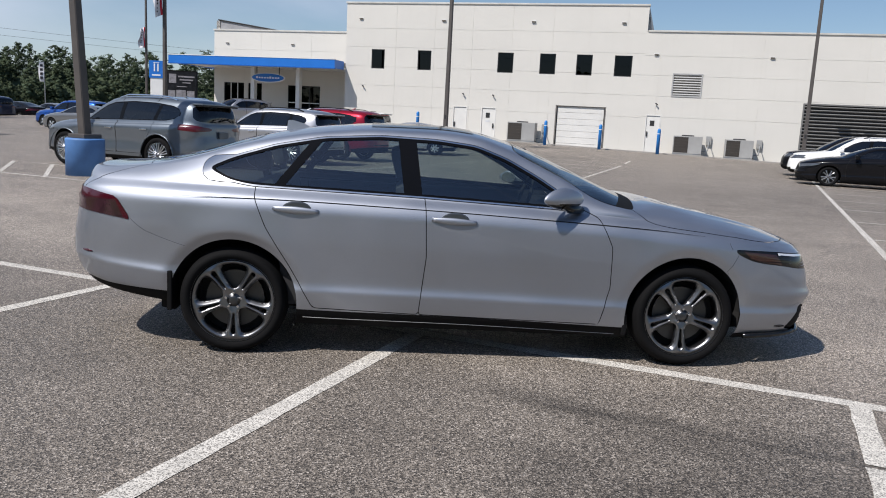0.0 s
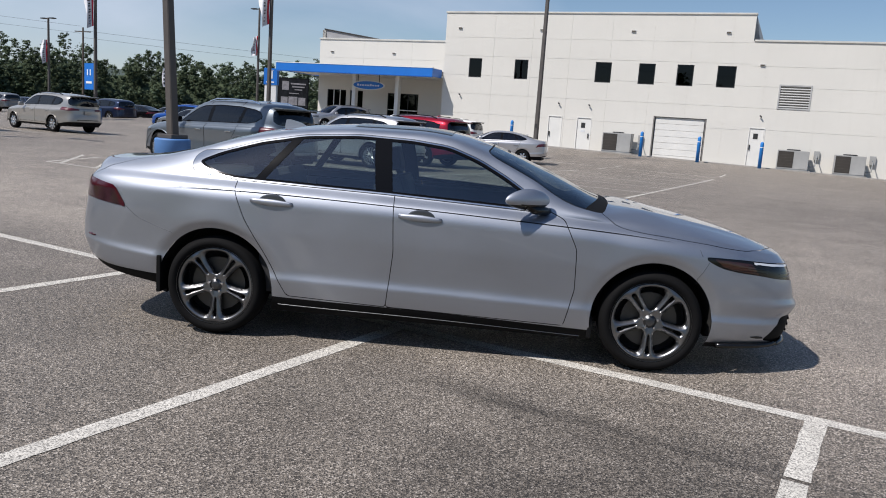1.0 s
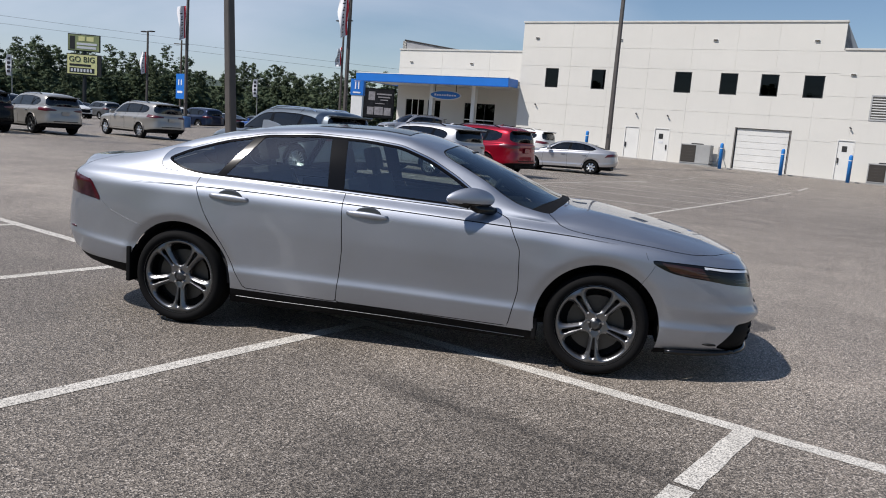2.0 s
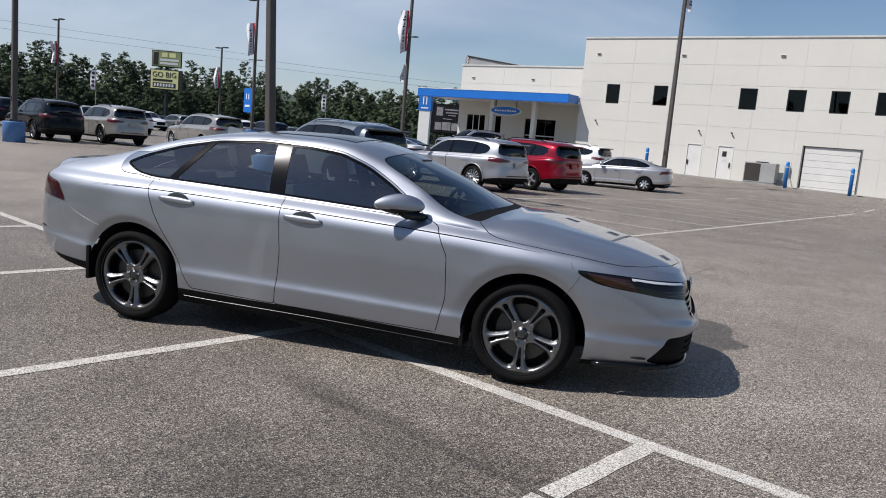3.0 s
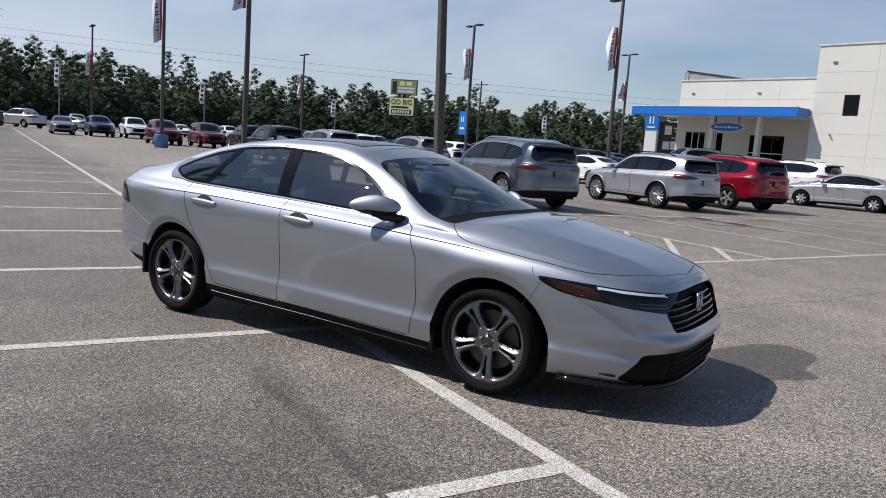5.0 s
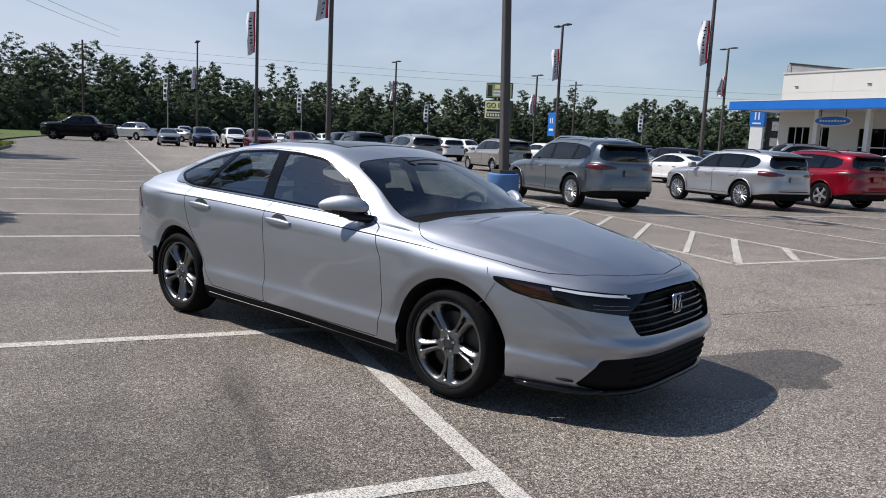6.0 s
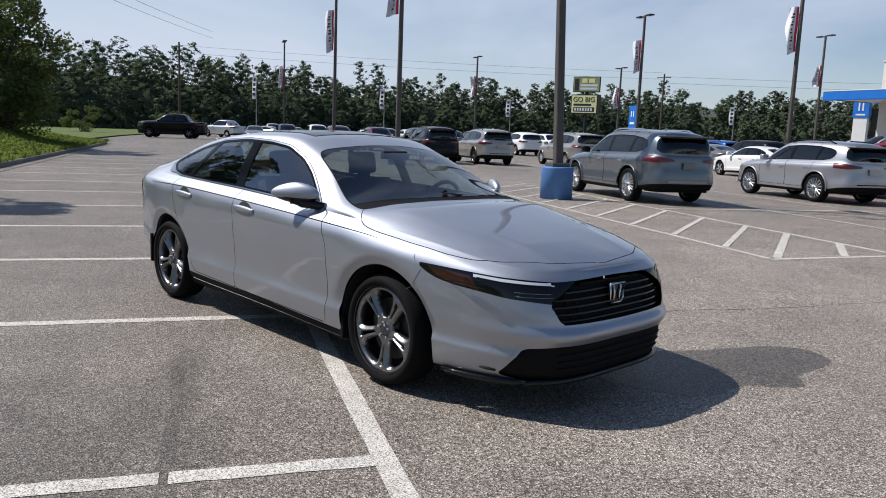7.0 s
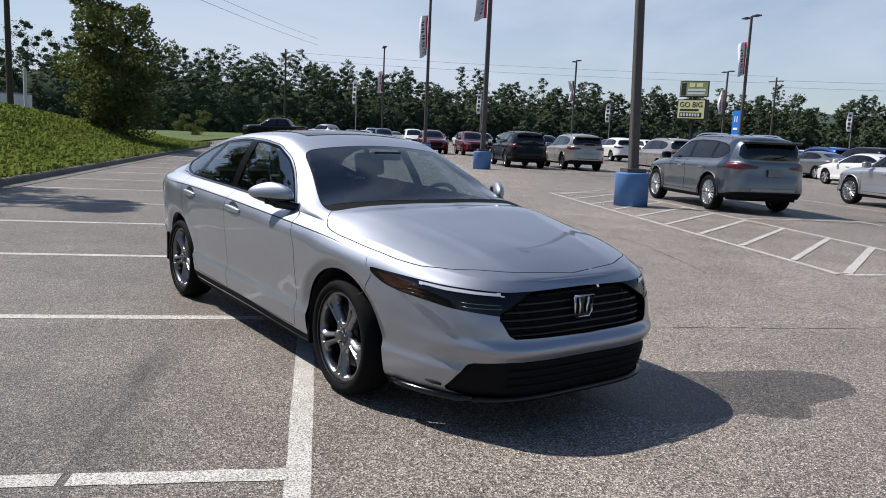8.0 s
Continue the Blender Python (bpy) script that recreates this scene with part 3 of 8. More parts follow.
def panel_wall(s0, s1, z0, z1, out, holes, seams_s, seams_z, thick=0.3):
    """A wall with real openings: cells between all edges, seams cut as shallow grooves."""
    g = 0.010
    holes = [h for h in holes if s0 < h[0] and h[1] < s1]
    ss = sorted({s0, s1, *[h[0] for h in holes], *[h[1] for h in holes], *[s + k for s in seams_s for k in (-g, g) if s0 < s < s1]})
    zs = sorted({z0, z1, *[h[2] for h in holes], *[h[3] for h in holes], *[z + k for z in seams_z for k in (-g, g) if z0 < z < z1]})
    def depth(i, j):
        """How far a cell's face lies behind the wall's plane; None where it is open."""
        if not (0 <= i < len(ss) - 1 and 0 <= j < len(zs) - 1):
            return thick
        ms, mz = (ss[i] + ss[i + 1]) / 2, (zs[j] + zs[j + 1]) / 2
        if any(h[0] < ms < h[1] and h[2] < mz < h[3] for h in holes):
            return thick
        return 0.010 if (ss[i + 1] - ss[i] < 2.5 * g or zs[j + 1] - zs[j] < 2.5 * g) else 0.0

    bm = bmesh.new()

    def quad(*pts):
        bm.faces.new([bm.verts.new((s, -out + y, z)) for s, y, z in pts])
    for i, (a, b) in enumerate(zip(ss, ss[1:])):
        for j, (c, d) in enumerate(zip(zs, zs[1:])):
            y = depth(i, j)
            if y < thick:
                quad((a, y, c), (b, y, c), (b, y, d), (a, y, d))
                quad((a, thick, c), (a, thick, d), (b, thick, d), (b, thick, c))
            for (p, q), s in (((i - 1, j), a), ((i + 1, j), b)):
                w = depth(p, q)
                if w > y:
                    quad((s, y, c), (s, w, c), (s, w, d), (s, y, d))
            for (p, q), z in (((i, j - 1), c), ((i, j + 1), d)):
                w = depth(p, q)
                if w > y:
                    quad((a, y, z), (a, w, z), (b, w, z), (b, y, z))
    return bm


WIN_S = [1.49, 4.75, 10.15, 12.87, 15.17, 17.5]
holes = [(s, s + w, 4.84, 6.10) for s, w in zip(WIN_S, (0.93, 0.93, 1.02, 1.0, 0.98, 1.06))]
ROLL = (14.10, 17.20, -0.2, 2.94)
DOORS = [(7.36, 8.30), (9.27, 10.24), (19.66, 20.56)]
holes.append(ROLL)
holes += [(a, b, -0.2, 2.62) for a, b in DOORS]
VENT = (21.05, 22.70, 3.80, 5.10)
LOUVRE = (28.5, 36.2, 0.75, 3.62)
holes += [VENT, LOUVRE]
SEAM_S = [3.2, 5.87, 8.42, 11.03, 13.62, 15.9, 18.15]
SEAM_Z = [7.45, 6.24, 4.98, 3.74, 2.42]
tall_bm = panel_wall(-0.38, 19.3, B0, TALL, 0.0, holes, SEAM_S, SEAM_Z)
tagged(part("wall_south", tall_bm, WALL, None, m=FAC), "tall cream-white precast concrete panel wall", "wall", kind="structure")
low_bm = panel_wall(19.3, 46.0, B0, LOW, 0.0, holes, [20.2, 23.1, 26.0, 28.45, 31.6, 34.7, 38, 41], [6.14, 4.98, 3.74, 2.5])
tagged(part("wall_southeast", low_bm, WALL, None, m=FAC), "lower cream-white precast concrete panel wall", "wall", kind="structure")
wing_holes = [(-11.6, -9.9, 0.3, 3.68), (-9.55, -8.4, 0.3, 3.68), (-6.25, -3.65, 0.3, 3.62)]
wing_bm = panel_wall(-12.45, -0.38, B0, 7.45, -3.0, wing_holes, [-8.5, -4.4], [6.1])
tagged(part("wall_wing", wing_bm, WALL, None, m=FAC), "cream-white wall of the showroom wing behind the canopy", "wall", kind="structure")
shell_bm = boxes((-0.38, -0.08, 0.3, 30, B0, TALL), (19.0, 19.3, 0.3, 30, LOW - 0.4, TALL), (-0.38, 19.3, 29.7, 30, B0, TALL), (45.7, 46, 0.3, 30, B0, LOW),
                 (19.3, 46, 29.7, 30, B0, LOW), (-12.45, -12.15, 3.3, 24, B0, 8.2), (-12.15, -0.38, 23.7, 24, B0, 7.5))
tagged(part("wall_rear", shell_bm, WALL, None, m=FAC), "cream-white side and rear walls of the building", "wall", kind="structure")
coping = boxes((-0.43, 19.35, -0.06, 0.34, TALL - 0.002, TALL + 0.10), (19.35, 46.05, -0.06, 0.34, LOW - 0.002, LOW + 0.10), (-12.5, -0.42, 2.94, 3.34, 7.448, 7.56), bevel=0.01)
tagged(part("coping", coping, mat("coping_metal", (0.60, 0.58, 0.53), 0.45, 0.2), None, m=FAC), "thin pale metal coping along the parapets", "trim", kind="structure")
roof_bm = boxes((-0.08, 19.0, 0.3, 29.7, TALL - 0.9, TALL - 0.7), (19.3, 45.7, 0.3, 29.7, LOW - 0.6, LOW - 0.4), (-12.15, -0.38, 3.3, 23.7, 6.9, 7.1))
tagged(part("roof", roof_bm, ROOFGREY, None, m=FAC), "flat grey roof behind the parapets", "roof", kind="structure")
# stepped parapet returns that show above the lower roofs
ret = bmesh.new()
for s0, y0, y1, za, zb in ((19.0, 0.3, 12.0, TALL, TALL - 1.2), (-12.45, 3.3, 12.5, 8.2, 7.5)):
    vs = [ret.verts.new(p) for p in ((s0, y0, zb - 0.4), (s0, y1, zb - 0.4), (s0, y1, zb), (s0, y0, za), (s0 + 0.3, y0, zb - 0.4), (s0 + 0.3, y1, zb - 0.4), (s0 + 0.3, y1, zb), (s0 + 0.3, y0, za))]
    for f in ((0, 1, 2, 3), (4, 5, 6, 7), (0, 1, 5, 4), (1, 2, 6, 5), (2, 3, 7, 6), (3, 0, 4, 7)):
        ret.faces.new([vs[i] for i in f])
bmesh.ops.recalc_face_normals(ret, faces=ret.faces)
tagged(part("parapet_return", ret, ROOFGREY, None, m=FAC), "grey back of the stepped parapet", "trim", kind="structure")
slope = bmesh.new()
vs = [slope.verts.new(p) for p in ((-12.3, 3.35, 8.25), (-12.3, 3.75, 8.25), (-7.2, 3.75, 7.5), (-7.2, 3.35, 7.5), (-12.3, 3.35, 7.4), (-12.3, 3.75, 7.4), (-7.2, 3.75, 7.4), (-7.2, 3.35, 7.4))]
for f in ((0, 1, 2, 3), (4, 5, 6, 7), (0, 3, 7, 4), (1, 2, 6, 5), (0, 1, 5, 4), (2, 3, 7, 6)):
    slope.faces.new([vs[i] for i in f])
bmesh.ops.recalc_face_normals(slope, faces=slope.faces)
edge = tube([tuple(p) for p in ((-12.3, 3.30, 8.27), (-7.2, 3.30, 7.54))], 0.05, 6)
tagged(part("parapet_edge", edge, BLACKMETAL, None, m=FAC), "dark metal edge of the sloping parapet", "trim", kind="structure")
tagged(part("parapet_slope", slope, ROOFGREY, None, m=FAC), "sloping grey metal edge above the showroom roof", "trim", kind="structure")


def facade_window(i, s0, s1, z0, z1, out=0.0):
    w = thing("window_%d" % i, FAC @ pose(0, -out, 0), "dark square window set in the cream wall", "window", "facade windows", "structure")
    part("window_frame", boxes((s0, s0 + 0.05, 0.05, 0.12, z0, z1), (s1 - 0.05, s1, 0.05, 0.12, z0, z1), (s0 + 0.05, s1 - 0.05, 0.05, 0.12, z0, z0 + 0.05), (s0 + 0.05, s1 - 0.05, 0.05, 0.12, z1 - 0.05, z1)), BLACKMETAL, w)
    g = part("pane", boxes((s0 + 0.05, s1 - 0.05, 0.08, 0.09, z0 + 0.05, z1 - 0.05)), DARKWIN, w)
    # an added sheet, coloured near-black as the room's darkness
    part("unlit_room_sheet", boxes((s0, s1, 0.55, 0.60, z0 - 0.1, z1 + 0.1)), INDARK, w)
    return w


for i, h in enumerate(holes[:6]):
    facade_window(i + 1, *h)
for i, h in enumerate(wing_holes):
    w = facade_window(i + 7, *h, out=-3.0)
    mids = 2 if i != 1 else 1
    for k in range(1, mids + 1):
        s = h[0] + (h[1] - h[0]) * k / (mids + 1)
        part("mullion", boxes((s - 0.03, s + 0.03, 0.04, 0.13, h[2], h[3])), WHITE if i < 2 else BLACKMETAL, w)
    if i == 2:
        part("transom", boxes((h[0] + 0.05, h[1] - 0.05, 0.03, 0.13, 2.35, 2.42)), WHITE, w)

# loading door of pale slats
rd = thing("roller_door", FAC, "closed white sectional loading door in a grey frame", "door", kind="structure")
part("door_frame", boxes((14.08, 14.15, -0.01, 0.2, 0.2, 2.96), (17.15, 17.22, -0.01, 0.2, 0.2, 2.96), (14.15, 17.15, 0.03, 0.2, 2.89, 2.96)), mat("frame_grey", (0.16, 0.15, 0.14), 0.6), rd)
for k in range(7):
    z = 0.22 + k * 0.385
    part("door_panel", boxes((14.2, 17.1, 0.10, 0.14, z, z + 0.372), bevel=0.008), DOORWHITE, rd)
for k, (a, b) in enumerate(DOORS):
    base = 0.76 - 0.022 * a - 0.05
    d = thing("door_%d" % (k + 1), FAC, "plain white steel service door in the cream wall", "door", "service doors", "structure")
    part("door_frame", boxes((a, a + 0.05, -0.015, 0.12, base, 2.62), (b - 0.05, b, -0.015, 0.12, base, 2.62), (a + 0.05, b - 0.05, -0.015, 0.12, 2.56, 2.62)), DOORWHITE, d)
    part("leaf", boxes((a + 0.06, b - 0.06, 0.03, 0.075, base, 2.55)), DOORWHITE, d)
    if k:
        c = (a + b) / 2 - 0.05
        part("vision_pane", boxes((c - 0.13, c + 0.13, 0.018, 0.03, 1.95, 2.27)), SIGNBLACK, d, "small dark vision pane")
    if k == 1:
        part("notice", boxes((c - 0.13, c + 0.15, 0.020, 0.03, 1.68, 1.80)), PLATE, d, "pale notice plate")
    hs = b - 0.16 if k == 1 else a + 0.13
    part("door_handle", boxes((hs - 0.035, hs + 0.035, -0.03, 0.03, 1.30, 1.60), bevel=0.01), BLACKMETAL, d)


def louvre(name, s0, s1, z0, z1, step, label, col, thin=0.22):
    v = thing(name, FAC, label, "vent", kind="structure")
    part("frame", boxes((s0 - 0.05, s0 + 0.03, -0.03, 0.15, z0 - 0.05, z1 + 0.05), (s1 - 0.03, s1 + 0.05, -0.03, 0.15, z0 - 0.05, z1 + 0.05), (s0 + 0.03, s1 - 0.03, -0.03, 0.15, z0 - 0.05, z0 + 0.03), (s0 + 0.03, s1 - 0.03, -0.03, 0.15, z1 - 0.03, z1 + 0.05)), col, v)
    part("backing", boxes((s0 - 0.02, s1 + 0.02, 0.20, 0.24, z0 - 0.02, z1 + 0.02)), INDARK, v)
    z = z0 + step * 0.6
    bm = bmesh.new()
    box(bm, s0 + 0.03, s1 - 0.03, -0.01, 0.11, -step * thin, step * thin)
    bmesh.ops.rotate(bm, verts=bm.verts, cent=(0, 0.05, 0), matrix=Matrix.Rotation(radians(-32), 3, "X"))
    me = bpy.data.meshes.new("slat")
    bm.to_mesh(me)
    bm.free()
    me.materials.append(col)
    while z < z1 - step * 0.3:
        put("slat", me, v, m=pose(0, 0, z))
        z += step


louvre("wall_vent", *VENT, 0.145, "wall vent of pale grey slats high in the cream wall", mat("vent_grey", (0.40, 0.40, 0.39), 0.6))
louvre("louvre_screen", *LOUVRE, 0.20, "wide dark screen of thin grey metal slats in the wall", mat("louvre_grey", (0.16, 0.16, 0.155), 0.6, 0.0), 0.10)


def wall_light(s, z, out=0.0):
    w = thing("wall_light", FAC @ pose(s, -out, z), "small brown wall light on the facade", "wall light", "facade lights")
    part("backplate", boxes((-0.15, 0.15, -0.02, 0.0, -0.07, 0.07)), WHITE, w)
    part("housing", boxes((-0.12, 0.12, -0.09, -0.021, -0.04, 0.035), bevel=0.012), mat_BROWN, w)


mat_BROWN = mat("brown_housing", (0.10, 0.085, 0.065), 0.5)
for s, z in ((0.68, 8.06), (6.44, 8.01), (12.32, 8.02), (17.88, 8.03), (19.95, 6.21), (26.5, 6.18)):
    wall_light(s, z)
for s, z in ((-11.3, 6.55), (-5.9, 6.55)):
    wall_light(s, z, -3.0)


def wall_camera(s, z, kind="camera"):
    w = thing("security_camera", FAC @ pose(s, 0, z), "small dark security camera on a wall bracket", "camera", "wall cameras")
    part("bracket", tube([(0, 0, 0.04), (0, -0.06, 0.04), (0.01, -0.10, 0.0)], 0.015), STEEL, w)
    part("body", tube([(-0.03, -0.08, 0.01), (0.07, -0.16, -0.06)], [0.045, 0.038], 10), BLACKMETAL, w)


for s, z in ((0.96, 3.67), (8.0, 3.42), (10.0, 3.40), (20.2, 3.3)):
    wall_camera(s, z)

# canopy of the showroom entrance
can = thing("canopy", FAC, "flat entrance canopy with a bright blue fascia on white columns", "canopy", kind="structure")
part("fascia", boxes((-13.25, -0.50, -1.52, -1.40, 4.68, 5.22)), BLUE, can, "bright blue metal fascia")
part("fascia_return", boxes((-13.25, -13.10, -1.40, 5.0, 4.68, 5.22)), BLUE, can)
part("fascia_return", boxes((-0.62, -0.50, -1.40, -0.01, 4.68, 5.22)), BLUE, can)
part("fascia_lip", boxes((-13.27, -0.48, -1.55, -1.38, 4.62, 4.676)), mat("lip_blue", (0.006, 0.09, 0.36), 0.4), can)
part("soffit", boxes((-13.09, -0.63, -1.39, 2.98, 4.72, 4.84)), WHITE, can, "white soffit")
part("deck", boxes((-13.09, -0.63, -1.39, 2.98, 4.88, 5.15)), ROOFGREY, can)
part("gutter", boxes((-13.26, -0.49, -1.54, -1.36, 5.224, 5.27)), WHITE, can)
for s in (-7.75, -4.2):
    part("column", boxes((s - 0.15, s + 0.15, 0.5, 0.9, 0.2, 4.73), bevel=0.02), WHITE, can)
# oval sign with unreadable lettering
sign = thing("oval_sign", FAC @ pose(-6.45, 0.36, 3.98), "blue oval sign with a white rim and illegible lettering", "sign")
for k, (rx, rz, y, m_) in enumerate(((1.32, 0.34, 0.06, WHITE), (1.24, 0.28, 0.03, BLUE))):
    bm = lathe([(1.0, 0.0), (1.0, 0.06)], 40, "y")
    bmesh.ops.transform(bm, matrix=Matrix.Diagonal((rx, 1, rz, 1)), verts=bm.verts)
    part("rim" if k == 0 else "face", bm, m_, sign, m=pose(0, y - 0.06, 0))
for k in range(9):
    s = -0.9 + k * 0.21
    part("lettering", boxes((s, s + 0.13, -0.05, -0.031, -0.06, 0.08 if k in (0, 5) else 0.04)), FLAGWHITE, sign)
for s in (-0.9, 0.86):
    part("hanger", boxes((s, s + 0.04, 0.0, 0.05, 0.2, 0.78)), BLACKMETAL, sign)
# tall pylon sign by the road beyond the canopy
pyl = thing("pylon_sign", pose(-39.4, 126.0, 0.0, 0, 0, 0) @ Matrix.Diagonal((1.6, 1.6, 1.9, 1)), "white pylon with a blue sign box on top", "sign")
part("post", boxes((-0.62, 0.62, -0.3, 0.3, 0, 3.3), bevel=0.02), WHITE, pyl)
part("sign_box", boxes((-0.72, 0.72, -0.36, 0.36, 3.3, 4.75), bevel=0.02), BLUE, pyl, "bright blue sign box")
part("mark", boxes((-0.24, -0.11, -0.385, -0.362, 3.85, 4.5), (0.11, 0.24, -0.385, -0.362, 3.85, 4.5), (-0.32, 0.32, -0.385, -0.362, 4.56, 4.60)), FLAGWHITE, pyl)
part("lettering", boxes((-0.42, 0.42, -0.385, -0.362, 3.48, 3.60)), FLAGWHITE, pyl)


def condenser(s, out, w, h):
    p = on_fac(s, out)
    z = ground_z(p.x, p.y)
    c = thing("ac_condenser", FAC @ pose(s, -out, z), "grey air-conditioning condenser on a low pad by the wall", "air conditioner", "condensers")
    part("pad", boxes((-0.1, w + 0.15, -0.1, 1.0, -0.1, 0.06)), CONCRETE, c)
    part("foot_rail", boxes((0, w, 0.02, 0.1, 0.06, 0.12)), STEEL, c)
    part("foot_rail", boxes((0, w, 0.8, 0.88, 0.06, 0.12)), STEEL, c)
    part("cabinet", boxes((0, w, 0.0, 0.9, 0.12, h), bevel=0.02), ACGREY, c)
    part("coil_grille", boxes((0.05, w * 0.52, -0.012, 0.0, 0.18, h - 0.06)), ACGRILLE, c, "dark brown coil grille")
    for k in range(6):
        zz = 0.24 + k * (h - 0.34) / 5
        part("guard_wire", boxes((0.05, w * 0.52, -0.022, -0.012, zz, zz + 0.008)), BRONZE, c)
    part("fan_guard", lathe([(0.36, h), (0.36, h + 0.05), (0.30, h + 0.07)], 20), BLACKMETAL, c, m=pose(w * 0.5, 0.45, 0))
    part("pipes", tube([(w, 0.5, 0.3), (w + 0.35, 0.5, 0.32), (w + 0.4, 0.6, 0.9), (w + 0.4, 1.1, 0.95)], 0.035), STEEL, c)
    part("switch_box", boxes((w + 0.25, w + 0.55, 1.05, 1.15, 0.7, 1.2), bevel=0.01), ACGREY, c)


for s, w, h in ((11.3, 1.75, 1.25), (21.4, 1.65, 1.15), (24.35, 1.55, 1.15)):
    condenser(s, 1.2, w, h)


def bollard(s, out):
    p = on_fac(s, out)
    b = thing("bollard", pose(p.x, p.y, ground_z(p.x, p.y)), "bright blue round-topped bollard by the loading door", "bollard", "bollards")
    part("sleeve", lathe([(0.10, 0), (0.10, 1.38), (0.085, 1.44), (0.045, 1.48), (0.0005, 1.49)], 16), BOLLARD, b, smooth=True)
    part("band", lathe([(0.1035, 1.16), (0.1035, 1.20)], 16), FLAGWHITE, b)


for s in (5.6, 13.85, 17.16, 20.56):
    bollard(s, 2.0)
apron = sweep([on_fac(s, 0.75, ground_z(*on_fac(s, 0.75)[:2])) for s in range(0, 44)], [(0.9, -0.2), (0.9, 0.05), (-0.6, 0.05), (-0.62, -0.2)])
tagged(put("apron", mesh_of("apron", *apron, CONCRETE)), "narrow pale concrete apron along the building", "pavement", kind="structure")

# ---------------------------------------------------------------- vehicles: lofted shells cut into panels
def pchip(xs, ys):
    """A smooth curve through points that never overshoots them."""
    xs, ys = np.asarray(xs, float), np.asarray(ys, float)
    if xs[0] > xs[-1]:
        xs, ys = xs[::-1], ys[::-1]
    h, d = np.diff(xs), np.diff(ys) / np.diff(xs)
    m = np.zeros_like(ys)
    for i in range(1, len(xs) - 1):
        if d[i - 1] * d[i] > 0:
            w1, w2 = 2 * h[i] + h[i - 1], h[i] + 2 * h[i - 1]
            m[i] = (w1 + w2) / (w1 / d[i - 1] + w2 / d[i])
    m[0], m[-1] = d[0], d[-1]

    def f(x):
        x = np.clip(np.asarray(x, float), xs[0], xs[-1])
        i = np.clip(np.searchsorted(xs, x) - 1, 0, len(h) - 1)
        t = (x - xs[i]) / h[i]
        return ((1 + 2 * t) * (1 - t) ** 2 * ys[i] + t * (1 - t) ** 2 * h[i] * m[i] + t * t * (3 - 2 * t) * ys[i + 1] + t * t * (t - 1) * h[i] * m[i + 1])
    return f


def curve(pairs):
    return pchip([p[0] for p in pairs], [p[1] for p in pairs])


def rounded(pts, r=0.06, n=5):
    """A polygon with its corners rounded off."""
    out = []
    k = len(pts)
    for i in range(k):
        a, b, c = (np.array(pts[(i + j) % k], float) for j in (-1, 0, 1))
        ra = min(r, np.linalg.norm(a - b) * 0.45)
        rc = min(r, np.linalg.norm(c - b) * 0.45)
        p, q = b + (a - b) / np.linalg.norm(a - b) * ra, b + (c - b) / np.linalg.norm(c - b) * rc
        for t in np.linspace(0, 1, n):
            out.append((1 - t) ** 2 * p + 2 * t * (1 - t) * b + t * t * q)
    return np.array(out)


def poly_dist(poly, a, b):
    """Signed distance of points (a, b) to a polygon, negative inside."""
    p = np.stack([a, b], 1)
    d = np.full(len(p), 1e9)
    inside = np.zeros(len(p), bool)
    n = len(poly)
    for i in range(n):
        v, w = poly[i], poly[(i + 1) % n]
        e = w - v
        t = np.clip(((p - v) @ e) / max(1e-12, e @ e), 0, 1)
        d = np.minimum(d, np.linalg.norm(p - (v + t[:, None] * e), axis=1))
        cross = ((v[1] > p[:, 1]) != (w[1] > p[:, 1]))
        with np.errstate(divide="ignore", invalid="ignore"):
            xi = (w[0] - v[0]) * (p[:, 1] - v[1]) / (w[1] - v[1]) + v[0]
        inside ^= cross & (p[:, 0] < xi)
    return np.where(inside, -d, d)


